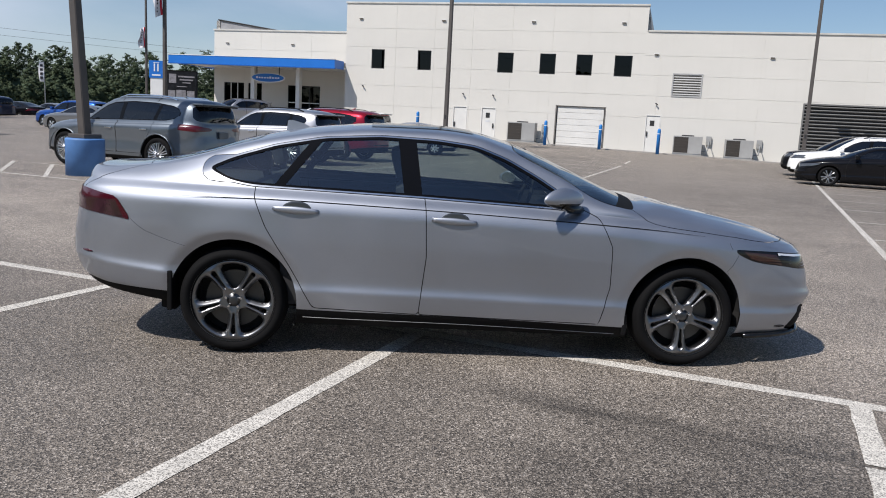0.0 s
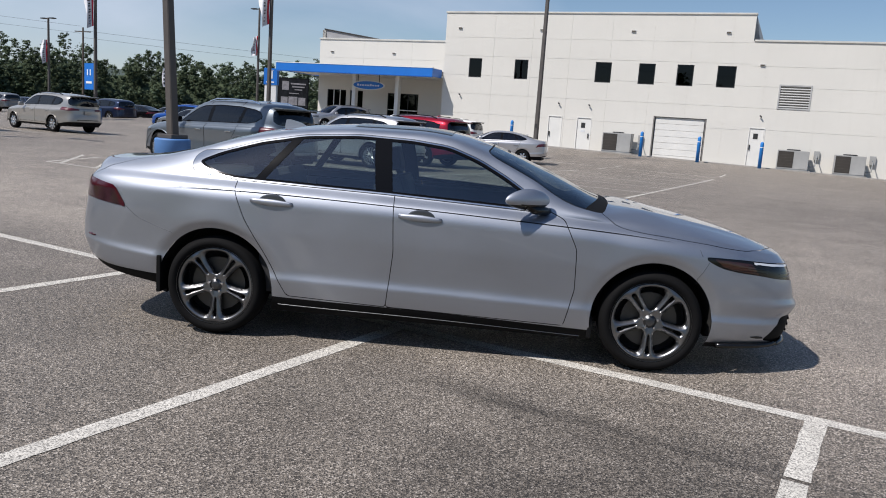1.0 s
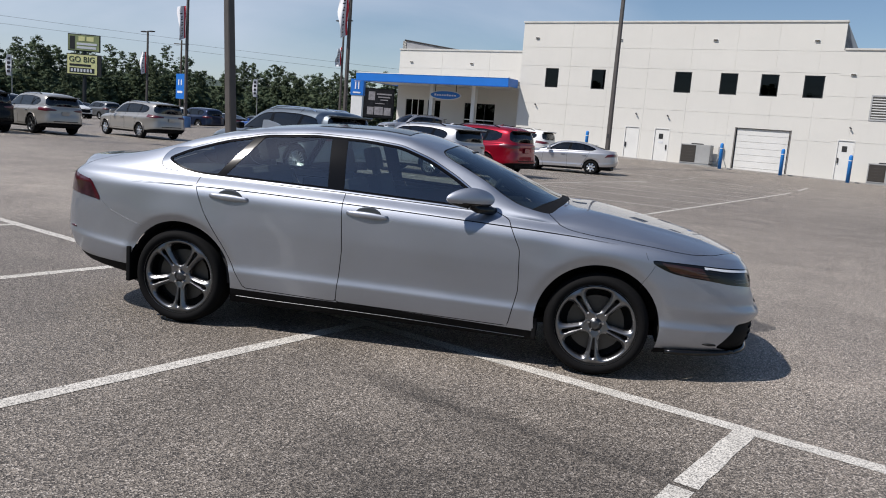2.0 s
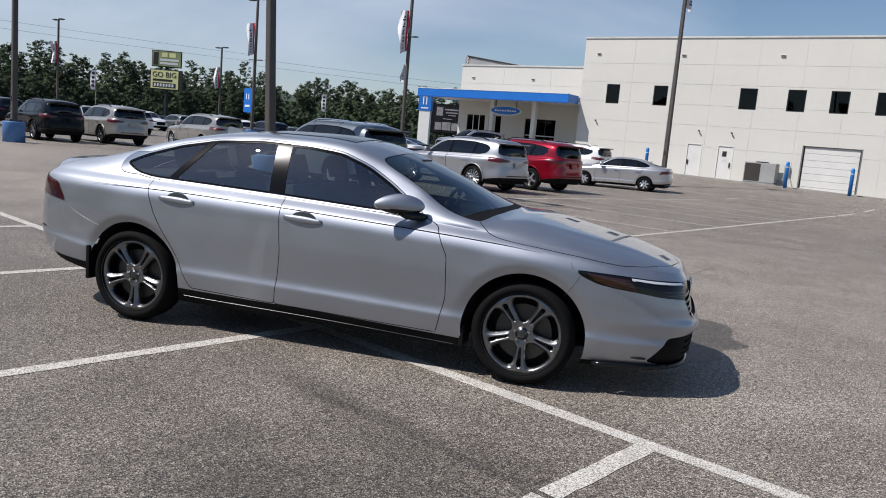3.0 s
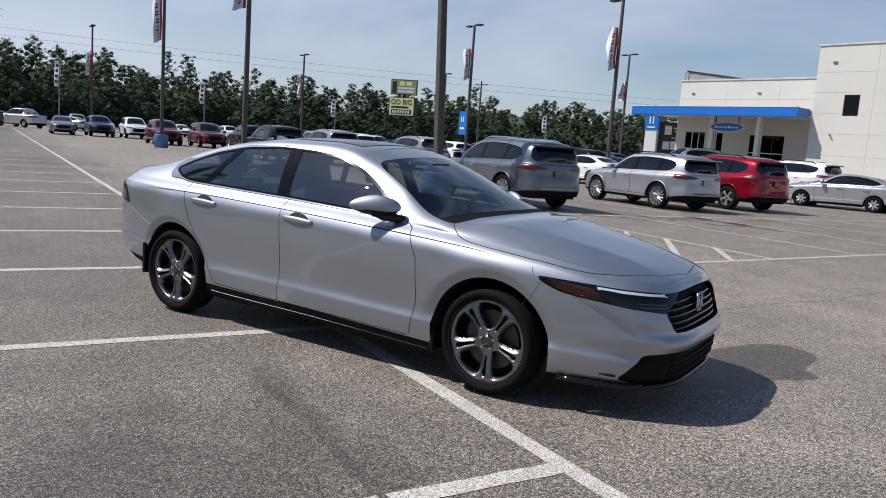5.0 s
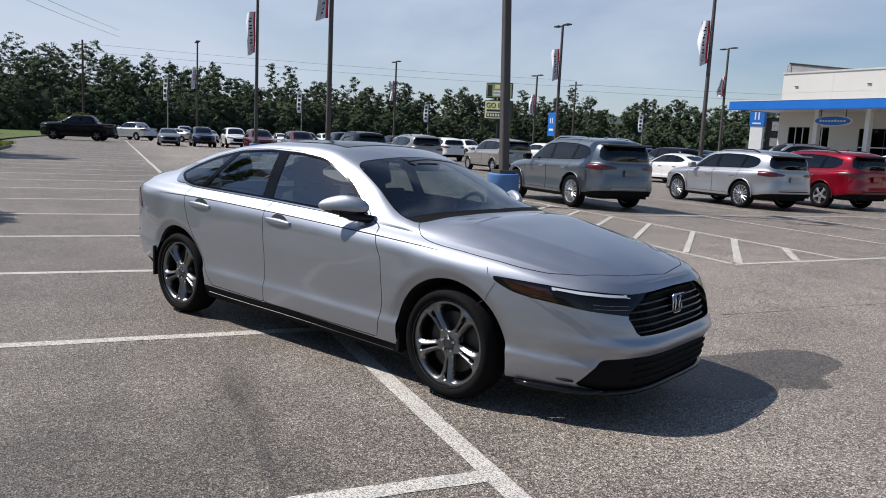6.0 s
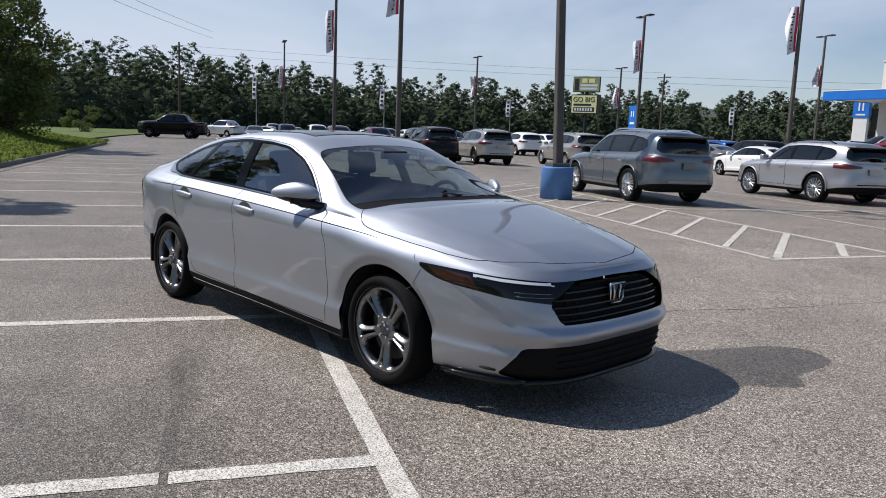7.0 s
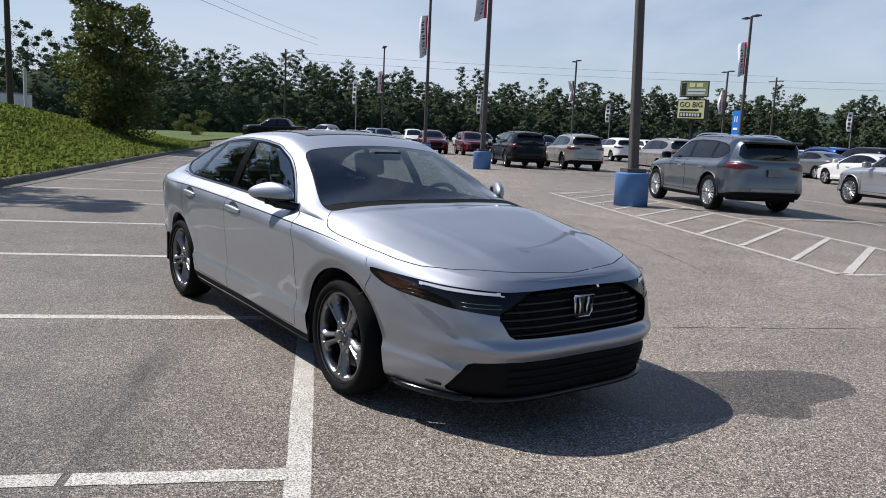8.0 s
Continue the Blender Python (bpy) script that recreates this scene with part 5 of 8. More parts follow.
SEDAN = dict(
    bottom=[(-2.55, 0.40), (-2.3, 0.362), (-2.2, 0.342), (-1.8, 0.292), (-1.0, 0.19), (0, 0.185), (1.0, 0.175), (2.5, 0.185)],
    belt=[(-2.5, 1.015), (-2.0, 1.03), (-1.2, 1.022), (0.0, 0.988), (0.7, 0.955), (0.9, 0.944), (1.3, 0.914), (1.75, 0.865), (2.1, 0.80), (2.34, 0.762), (2.45, 0.745)],
    roof=[(-2.55, 1.04), (-2.40, 1.100), (-2.30, 1.105), (-2.0, 1.145), (-1.7, 1.222), (-1.45, 1.305), (-1.2, 1.368), (-0.9, 1.415), (-0.55, 1.442), (-0.2, 1.445), (0.05, 1.425), (0.30, 1.365), (0.7, 1.215), (1.08, 1.055), (1.20, 1.015), (1.32, 1.005), (1.6, 0.955), (1.95, 0.885), (2.2, 0.820), (2.34, 0.775), (2.45, 0.745)],
    rail_y=[(-2.5, 0.80), (-2.1, 0.78), (-1.6, 0.755), (-1.0, 0.735), (-0.3, 0.722), (0.1, 0.71), (0.3, 0.715), (0.51, 0.765), (0.72, 0.845), (0.9, 0.92), (1.0, 0.93), (1.25, 0.80), (1.8, 0.72), (2.45, 0.7)],
    rail_z=[(-2.5, 0.8), (-2.0, 0.76), (-1.6, 0.82), (-1.2, 0.86), (-0.7, 0.89), (0.0, 0.90), (0.3, 0.84), (0.6, 0.70), (0.9, 0.34), (1.05, 0.38), (1.25, 0.78), (1.8, 0.82), (2.45, 0.8)],
    levels=S_LEVELS,
    widths=[0.828, 0.870, 0.890, 0.893, 0.883, 0.893, 0.903, 0.911, 0.915, 0.895, 0.818],
    front=[2.41, 2.438, 2.450, 2.452, 2.452, 2.482, 2.452, 2.438, 2.405, 2.378, 2.340],
    rear=[-2.44, -2.49, -2.515, -2.522, -2.526, -2.520, -2.508, -2.495, -2.475, -2.46, -2.43],
    axles=(1.415, -1.415), R=0.328, W=0.225, rim=0.256, arch=0.388, track=0.764, flange=0.010,
    hood_ridge=[(1.0, 0.66), (1.3, 0.60), (1.65, 0.485), (2.0, 0.42), (2.4, 0.36)],
    dlo=[(-1.60, 1.125), (-1.46, 1.062), (-1.32, 1.040), (-0.3, 1.015), (0.60, 0.980), (0.725, 0.964), (0.61, 1.050), (0.44, 1.156), (0.25, 1.255), (0.05, 1.326), (-0.20, 1.352), (-0.55, 1.360), (-0.90, 1.335), (-1.20, 1.275), (-1.45, 1.195)],
    pillars=[(-0.335, 0.112, -0.05), (-1.172, 0.062, 0.26)],
    windshield=[(0.335, 0.0), (0.325, 0.30), (0.30, 0.53), (0.35, 0.582), (0.51, 0.620), (0.72, 0.678), (0.90, 0.732), (1.0, 0.752), (1.065, 0.74), (1.09, 0.66), (1.14, 0.40), (1.165, 0.0)],
    backlight=[(-1.32, 0.0), (-1.30, 0.38), (-1.34, 0.50), (-1.90, 0.52), (-2.02, 0.36), (-2.05, 0.0)],
    doors=[[(-0.31, 1.31), (-0.26, 0.95), (-0.245, 0.65), (-0.28, 0.285), (0.865, 0.262), (0.915, 0.50), (0.905, 0.76), (0.82, 0.935), (0.66, 1.005), (0.45, 1.12), (0.1, 1.28)],
           [(-0.31, 1.31), (-0.26, 0.95), (-0.245, 0.65), (-0.28, 0.285), (-0.93, 0.305), (-1.08, 0.57), (-1.22, 0.80), (-1.29, 0.97), (-1.30, 1.06), (-1.05, 1.25), (-0.7, 1.32)]],
    sill=[(-2.55, 0.44), (-2.3, 0.402), (-2.2, 0.388), (-1.78, 0.366), (-1.0, 0.292), (0, 0.277), (1.0, 0.245), (1.75, 0.215), (2.5, 0.205)],
    hood=[(1.02, 0.0), (1.02, 0.60), (1.06, 0.755), (1.14, 0.815), (1.22, 0.838), (1.35, 0.842), (1.6, 0.823), (1.84, 0.780), (1.985, 0.720), (2.11, 0.615), (2.26, 0.36), (2.315, 0.0)],
    trunk=[(-2.05, 0.0), (-2.02, 0.42), (-1.98, 0.56), (-2.2, 0.62), (-2.6, 0.60), (-2.6, 0.0)],
    head=[(0.28, 0.722), (0.47, 0.722), (0.70, 0.744), (0.845, 0.771), (0.866, 0.775), (0.850, 0.716), (0.822, 0.684), (0.70, 0.642), (0.535, 0.618), (0.40, 0.60)],
    tail_side=[(-2.7, 0.975), (-2.33, 0.962), (-2.125, 0.932), (-2.030, 0.800), (-2.30, 0.828), (-2.7, 0.86)],
    tail=[(0.0, 0.925), (0.5, 0.93), (0.80, 0.955), (0.885, 0.94), (0.895, 0.80), (0.76, 0.80), (0.45, 0.835), (0.0, 0.84)],
    grille=[(-0.1, 0.728), (0.33, 0.722), (0.530, 0.620), (0.475, 0.508), (-0.1, 0.498)],
    lower_grille=[(-0.1, 0.398), (0.5, 0.396), (0.632, 0.386), (0.668, 0.325), (0.694, 0.235), (0.60, 0.206), (-0.1, 0.198)],
    drl=[(0.765, 0.748), (0.70, 0.7365), (0.60, 0.7255), (0.50, 0.718), (0.485, 0.7045), (0.60, 0.7125), (0.70, 0.7215), (0.765, 0.736)],
    amber=[(0.775, 0.738), (0.848, 0.759), (0.838, 0.716), (0.815, 0.690), (0.765, 0.672)],
)

SUV = dict(
    bottom=[(-2.5, 0.36), (-1.9, 0.32), (-1.0, 0.27), (0, 0.26), (1.0, 0.26), (2.5, 0.30)],
    belt=[(-2.5, 1.16), (-1.2, 1.13), (0.0, 1.10), (0.9, 1.08), (1.4, 1.05), (2.0, 0.98), (2.45, 0.90)],
    roof=[(-2.5, 1.14), (-2.46, 1.22), (-2.40, 1.37), (-2.30, 1.56), (-2.20, 1.655), (-2.05, 1.695), (-1.5, 1.733), (-0.7, 1.75), (-0.1, 1.735), (0.2, 1.70), (0.55, 1.56), (1.0, 1.30), (1.24, 1.155), (1.4, 1.13), (1.9, 1.07), (2.2, 1.01), (2.45, 0.91)],
    rail_y=[(-2.5, 0.86), (-1.6, 0.80), (-0.5, 0.785), (0.3, 0.79), (0.9, 0.82), (1.3, 0.76), (2.45, 0.72)],
    rail_z=[(-2.5, 0.75), (-2.25, 0.86), (-1.5, 0.90), (-0.3, 0.92), (0.2, 0.87), (0.6, 0.75), (1.0, 0.38), (1.15, 0.42), (1.35, 0.80), (2.45, 0.82)],
    levels=LEVELS,
    widths=[0.88, 0.93, 0.95, 0.945, 0.955, 0.962, 0.945, 0.872],
    front=[2.32, 2.42, 2.46, 2.46, 2.45, 2.41, 2.36, 2.28],
    rear=[-2.34, -2.46, -2.50, -2.49, -2.46, -2.45, -2.44, -2.42],
    axles=(1.47, -1.38), R=0.372, W=0.24, rim=0.254, arch=0.44, track=0.83, round=(4.6, 6.5), haunch=0.034,
    dlo=[(-1.94, 1.36), (-1.80, 1.240), (-1.55, 1.190), (-0.3, 1.160), (0.80, 1.125), (0.62, 1.27), (0.30, 1.47), (0.05, 1.56), (-0.5, 1.60), (-1.2, 1.588), (-1.68, 1.535), (-1.89, 1.47)],
    pillars=[(-0.22, 0.11, -0.04), (-1.22, 0.10, -0.12)],
    windshield=[(0.30, 0.0), (0.28, 0.5), (0.36, 0.60), (0.7, 0.65), (1.02, 0.71), (1.10, 0.66), (1.20, 0.35), (1.22, 0.0)],
    back_window=[(-0.1, 1.19), (0.64, 1.20), (0.74, 1.25), (0.69, 1.50), (0.62, 1.555), (-0.1, 1.58)],
    doors=[[(-0.17, 1.68), (-0.13, 1.1), (-0.15, 0.42), (0.92, 0.42), (1.0, 0.62), (0.98, 0.95), (0.9, 1.11), (0.2, 1.68)],
           [(-0.18, 1.68), (-0.14, 1.1), (-0.16, 0.42), (-0.86, 0.42), (-1.02, 0.70), (-1.22, 1.0), (-1.22, 1.68)]],
    sill=[(-2.5, 0.50), (-2.2, 0.47), (-1.9, 0.42), (-1.0, 0.345), (1.0, 0.345), (1.9, 0.40), (2.5, 0.42)],
    hood=[(1.15, 0.0), (1.15, 0.60), (1.22, 0.76), (1.8, 0.75), (2.15, 0.66), (2.28, 0.4), (2.30, 0.0)],
    head=[(0.42, 0.92), (0.86, 0.97), (0.88, 0.84), (0.62, 0.80), (0.42, 0.83)],
    tail=[(0.36, 1.06), (0.62, 1.09), (0.93, 1.150), (0.99, 1.145), (0.99, 1.02), (0.80, 0.975), (0.36, 1.005)],
    grille=[(-0.1, 0.86), (0.38, 0.86), (0.46, 0.70), (0.40, 0.56), (-0.1, 0.54)],
    lower_grille=[(-0.1, 0.48), (0.66, 0.48), (0.70, 0.36), (-0.1, 0.34)],
)


def varied(base, scale=(1, 1, 1), **changes):
    """A body kind of another size: all its curves stretched, then some replaced."""
    sx, sy, sz = scale
    sp = dict(base)
    for key in ("bottom", "belt", "roof", "sill", "dlo", "tail_side"):
        if key not in base:
            continue
        sp[key] = [(a * sx, b * sz) for a, b in base[key]]
    for key in ("rail_y", "rail_z"):
        sp[key] = [(a * sx, b) for a, b in base[key]]
    sp["widths"] = [w * sy for w in base["widths"]]
    sp["front"] = [a * sx for a in base["front"]]
    sp["rear"] = [a * sx for a in base["rear"]]
    sp["axles"] = tuple(a * sx for a in base["axles"])
    sp["pillars"] = [(a * sx, b, c) for a, b, c in base["pillars"]]
    for key in ("windshield", "hood", "backlight", "trunk"):
        if key in base:
            sp[key] = [(a * sx, b * sy) for a, b in base[key]]
    for key in ("head", "tail", "grille", "lower_grille", "back_window"):
        if key in base:
            sp[key] = [(a * sy, b * sz) for a, b in base[key]]
    sp["doors"] = [[(a * sx, b * sz) for a, b in d] for d in base["doors"]]
    sp["track"] = base["track"] * sy
    sp.update(changes)
    return sp


def cut_panels(sp, res):
    """All panels of a car, cut out of its skin."""
    P, sill_ring = loft(sp, res)
    xf = sp["axles"][0] + 0.30
    xr = sp["axles"][1] - 0.40
    for ax in sp["axles"]:
        P.mark("hole", lambda p, ax=ax: np.hypot(p[:, 0] - ax, p[:, 2] - sp["R"] + 0.004) - sp["arch"], lambda c: c[1] > 0.35 and c[2] < sp["R"] + sp["arch"] + 0.1)
    dlo = rounded(sp["dlo"], 0.05 if res else 0.02, 4 if res else 2)
    belt = curve(sp["belt"])
    f = xz(dlo)
    side = lambda c: c[1] > 0.30
    P.mark("glass_zone", f, side)
    if res:
        P.mark("chrome_strip", lambda p: f(p) - (0.009 + 0.045 * np.clip((-1.44 * sp["axles"][0] / 1.415 - p[:, 0]) / 0.14, 0, 1) if res == 2 else 0.02), side)
        if res == 2:
            P.mark("gap_trim", lambda p: f(p) - (0.0135 + 0.045 * np.clip((-1.44 - p[:, 0]) / 0.14, 0, 1)), side)
    # pillars between the panes, each leaning with the glass
    for k, (px, w, lean) in enumerate(sp["pillars"]):
        P.mark("pillar", lambda p, px=px, w=w, lean=lean: np.abs(p[:, 0] - px - lean * (p[:, 2] - belt(p[:, 0])) / 0.35 * 1.0) - w / 2, None, "glass_zone")
    if res == 2:
        P.mark("pane", lambda p: f(p) + 0.014, None, "glass_zone")
    else:
        P.mark("pane", lambda p: f(p) + 0.02, None, "glass_zone")
    xs = sorted([p[0] for p in sp["pillars"]], reverse=True)
    ws = xy(rounded([(a, b) for a, b in sp["windshield"]] + [(a, -b - 0.001) for a, b in sp["windshield"][::-1]], 0.06, 3))
    mid = belt(0.0)
    P.mark("windshield_zone", ws, lambda c: c[2] > belt(c[0]) + 0.01 and c[0] > -0.2)
    if res == 2:
        P.mark("windshield", lambda p: np.maximum(ws(p) + 0.010, p[:, 0] - 1.105 + 0.14 * (p[:, 1] / 0.7) ** 2), None, "windshield_zone")
    else:
        P.mark("windshield", lambda p: ws(p) + 0.010, None, "windshield_zone")
    if "backlight" in sp:
        bl = xy(rounded([(a, b) for a, b in sp["backlight"]] + [(a, -b - 0.001) for a, b in sp["backlight"][::-1]], 0.06, 3))
        P.mark("backlight_zone", bl, lambda c: c[2] > belt(c[0]) + 0.02 and c[0] < -0.8)
        P.mark("backlight", lambda p: bl(p) + 0.022, None, "backlight_zone")
    if "back_window" in sp:
        bw = yz(rounded(sp["back_window"], 0.05, 3))
        P.mark("backlight", bw, lambda c: c[0] < xr - 0.30)
    front = lambda c: c[0] > xf
    rear = lambda c: c[0] < xr - 0.18
    grl = yz(rounded(sp["grille"], 0.02, 2))
    P.mark("grille", grl, lambda c: c[0] > xf + 0.2)
    P.mark("headlight", yz(rounded(sp["head"], 0.015, 2)), front)
    if "drl" in sp and res == 2:
        P.mark("light_bar", yz(np.array(sp["drl"])), None, "headlight")
        P.mark("amber", yz(np.array(sp["amber"])), None, "headlight")
    if "fog" in sp:
        P.mark("fog_recess", yz(rounded(sp["fog"], 0.006, 3)), front)
    P.mark("lower_grille", yz(rounded(sp["lower_grille"], 0.012, 2)), lambda c: c[0] > xf + 0.2)
    if "bezel" in sp:
        P.mark("bezel", yz(rounded(sp["bezel"], 0.01, 2)), front)
    if "tail_side" in sp:
        P.mark("taillight", xz(rounded(sp["tail_side"], 0.02, 2)), lambda c: c[0] < sp["axles"][1] - 0.5)
    else:
        P.mark("taillight", yz(rounded(sp["tail"], 0.02, 2)), rear)
    if res == 2:
        P.mark("tail_smoke", lambda p: np.maximum(p[:, 0] + 2.10 + 0.5 * (p[:, 2] - 0.85), p[:, 2] - 0.912), None, "taillight")
    sill = curve(sp["sill"])
    P.mark("sill", lambda p: p[:, 2] - sill(p[:, 0]))
    gap = {0: 0.0, 1: 0.005, 2: 0.0026}[res]
    if res:
        for k, d in enumerate(sp["doors"]):
            P.mark("door%d" % k, xz(rounded(d, 0.018, 3)), side, gap=gap, seam="gap_doors")
        hood = xy(rounded([(a, b) for a, b in sp["hood"]] + [(a, -b - 0.001) for a, b in sp["hood"][::-1]], 0.05, 3))
        P.mark("hood", hood, lambda c: c[0] > 0.8 and c[2] > belt(c[0]) - (0.085 if res == 2 else 0.03), gap=gap, seam="gap_hood")
        if "trunk" in sp:
            tr = xy(rounded([(a, b) for a, b in sp["trunk"]] + [(a, -b - 0.001) for a, b in sp["trunk"][::-1]], 0.04, 3))
            P.mark("trunk_lid", tr, lambda c: c[0] < -1.7 and c[2] > 0.88, gap=gap, seam="gap_trunk")
    return P, sill_ring


MESHES = {}


def car_meshes(kind, sp, res, paint, tint):
    key = (kind, res, paint.name, tint.name)
    if key in MESHES:
        return MESHES[key]
    P, ring = cut_panels(sp, res)
    M = {}

    def add(name, tags, material, sides=(1, -1), push=0.0):
        me = P.mesh(tags, material, sides, push, name)
        if me:
            M.setdefault(name, []).append(me)
    add("body", ("body",), paint)
    add("hood", ("hood",), paint)
    add("trunk_lid", ("trunk_lid",), paint)
    for s in (-1, 1):
        add("front_door", ("door0",), paint, (s,))
        add("rear_door", ("door1",), paint, (s,))
        add("side_window", ("pane",), tint, (s,), -0.004)
        add("window_frame", ("pillar", "glass_zone"), PILLAR, (s,), -0.001)
        add("window_trim", ("chrome_strip",), SATIN if res == 2 else paint, (s,), 0.002)
        add("headlight", ("headlight",), CLEARLENS if res < 2 else GLOSSBLACK, (s,), -0.003)
        add("taillight", ("taillight",), REDLENS if res == 2 else TAILRED, (s,), 0.004)
    for s in (-1, 1):
        add("tail_smoke", ("tail_smoke",), SMOKELENS, (s,), 0.004)
    add("windshield", ("windshield",), WINDSHIELD if res == 2 else tint)
    add("windshield_surround", ("windshield_zone",), TRIM, push=-0.002)
    add("rear_window", ("backlight",), tint)
    add("rear_window_surround", ("backlight_zone",), GLOSSBLACK, push=-0.002)
    add("grille", ("grille",), TRIM, push=-0.045 if res == 2 else -0.01)
    add("lower_grille", ("lower_grille",), TRIM, push=-0.012 if res == 2 else -0.01)
    add("sill_trim", ("sill",), TRIM)
    for s in (-1, 1):
        add("door_gap", ("gap_doors",), GAP, (s,), -0.006)
        add("trim_gasket", ("gap_trim",), GAP, (s,), -0.001)
        add("hood_gap", ("gap_hood",), GAP, (s,), -0.006)
        add("trunk_gap", ("gap_trunk",), GAP, (s,), -0.006)
        add("fog_recess", ("fog_recess",), GLOSSBLACK, (s,), -0.012)
        add("bumper_bezel", ("bezel",), ALLOY, (s,), -0.003)
        add("light_bar", ("light_bar",), PALELENS, (s,), 0.001)
        add("amber_lamp", ("amber",), AMBER, (s,), -0.001)
    if res == 2:
        belt = curve(sp["belt"])
        M["headliner"] = [P.mesh(("body", "door0", "door1", "gap_doors", "chrome_strip"), HEADLINER, (1, -1), -0.022, "headliner", False, lambda v: v[2] > belt(v[0]) + 0.012 and -2.0 < v[0] < 1.05)]
    if res == 2:
        M["window_liner"] = [P.mesh(("pillar", "glass_zone", "chrome_strip"), PILLAR, (s,), -0.012, "window_liner") for s in (-1, 1)]
    # wheelhouses and floor close the shell from below
    def keep(name, bm, material):
        me = bpy.data.meshes.new(name)
        bm.to_mesh(me)
        bm.free()
        me.materials.append(material)
        M.setdefault(name, []).append(me)
    w = max(sp["widths"])
    a0, a1 = sp["axles"]
    r = sp["arch"]
    for ax in sp["axles"]:
        for sg in (-1, 1):
            bm = bmesh.new()
            n = 14
            rows = []
            end = max(sp["front"]) if ax > 0 else -min(sp["rear"])
            for y in (w - 0.04, 0.50):
                rows.append([bm.verts.new((ax + (r + 0.004) * math.cos(math.pi * i / n * 1.12 - 0.19), sg * min(y, (w - 0.01) * max(0.1, 1 - (abs(ax + (r + 0.004) * math.cos(math.pi * i / n * 1.12 - 0.19)) / end) ** 4.2) ** (1 / 4.2) - 0.04), sp["R"] + (r + 0.004) * math.sin(math.pi * i / n * 1.12 - 0.19))) for i in range(n + 1)])
            for i in range(n):
                bm.faces.new((rows[0][i], rows[0][i + 1], rows[1][i + 1], rows[1][i]))
            bm.faces.new(rows[1])
            keep("wheelhouse", bm, GAP)
    floor_z = sp["bottom"][len(sp["bottom"]) // 2][1] + 0.03
    plan = [(a1 + r, w - 0.07), (a0 - r, w - 0.07), (a0 - r, 0.5), (a0 + r, 0.5), (a0 + r, w * 0.72), (max(sp["front"]) - 0.2, w * 0.6)]
    back = [(a1 + r, 0.5), (a1 - r, 0.5), (a1 - r, w * 0.78), (min(sp["rear"]) + (0.62 if res == 2 else 0.2), w * 0.7)]
    outline = [(x, y) for x, y in back[::-1]] + plan
    outline += [(x, -y) for x, y in plan[::-1]] + [(x, -y) for x, y in back]
    bm = bmesh.new()
    lo = [bm.verts.new((x, y, floor_z)) for x, y in outline]
    hi = [bm.verts.new((x, y, floor_z + 0.10)) for x, y in outline]
    bm.faces.new(lo)
    bm.faces.new(hi)
    for i in range(len(lo)):
        k = (i + 1) % len(lo)
        bm.faces.new((lo[i], lo[k], hi[k], hi[i]))
    bmesh.ops.recalc_face_normals(bm, faces=bm.faces)
    keep("floor_pan", bm, TRIM)
    bz = curve(sp["belt"])
    keep("firewall", boxes((0.95 * a0 / 1.415 - 0.2, 0.95 * a0 / 1.415 + 0.05, -w * 0.82, w * 0.82, floor_z + 0.1, float(bz(0.9)) - 0.05)), CABIN)
    z = float(bz(0)) - 0.12
    for sx_ in (0.05, -0.85):
        for sy_ in (-0.37, 0.37):
            inner = bmesh.new()
            x = sx_ * a0 / 1.415
            box(inner, x - 0.28, x + 0.22, sy_ - 0.25, sy_ + 0.25, floor_z + 0.12, floor_z + 0.32, 0.05)
            b = bmesh.new()
            box(b, -0.07, 0.07, -0.24, 0.24, 0, 0.58, 0.05)
            box(b, -0.02, 0.02, -0.05, 0.05, 0.56, 0.64)
            box(b, -0.045, 0.045, -0.12, 0.12, 0.62, 0.80, 0.04)
            bmesh.ops.rotate(b, verts=b.verts, cent=(0, 0, 0), matrix=Matrix.Rotation(radians(-16), 3, "Y"))
            bmesh.ops.translate(b, verts=b.verts, vec=(x - 0.28, sy_, z - 0.36))
            tm = bpy.data.meshes.new("tmp")
            b.to_mesh(tm)
            b.free()
            inner.from_mesh(tm)
            bpy.data.meshes.remove(tm)
            keep("seat", inner, SEAT)
    dash = bmesh.new()
    top = float(bz(0.8))
    box(dash, 0.62 * a0 / 1.415, 1.0 * a0 / 1.415, -w * 0.80, w * 0.80, top - 0.35, top - 0.02, 0.05)
    me = bpy.data.meshes.new("dashboard")
    dash.to_mesh(me)
    dash.free()
    me.materials.append(CABIN)
    M["dashboard"] = [me]
    MESHES[key] = M
    return M


def make_car(name, kind, sp, m, label, category, paint, res=1, tint=None, wheels=("five", 5), alloy=None, group="parked cars", extras=True):
    car = thing(name, m, label, category, group)
    M = car_meshes(kind, sp, res, PAINTS[paint], tint or TINT)
    labels = {"side_window": "dark glass pane", "taillight": "red tail lamp", "headlight": "clear headlamp", "sill_trim": "black plastic lower trim", "windshield": "glass windshield", "light_bar": "white daytime running light bar", "amber_lamp": "amber corner lamp", "bumper_bezel": "bright silver bumper corner bezel"}
    kids = {}
    for pname, list_ in M.items():
        for me in list_:
            kids.setdefault(pname, []).append(put(pname, me, car, labels.get(pname, "")))
    n = {0: 16, 1: 24, 2: 56}[res]
    for ax in sp["axles"]:
        for sg in (-1, 1):
            add_wheel(car, ax, sg * sp["track"], sp["R"], sp["R"], sp["W"], sp["rim"], wheels[0], wheels[1], alloy or ALLOY, n)
    if extras and res < 2:
        add_extras(car, kind, sp, paint, res)
    return car, kids


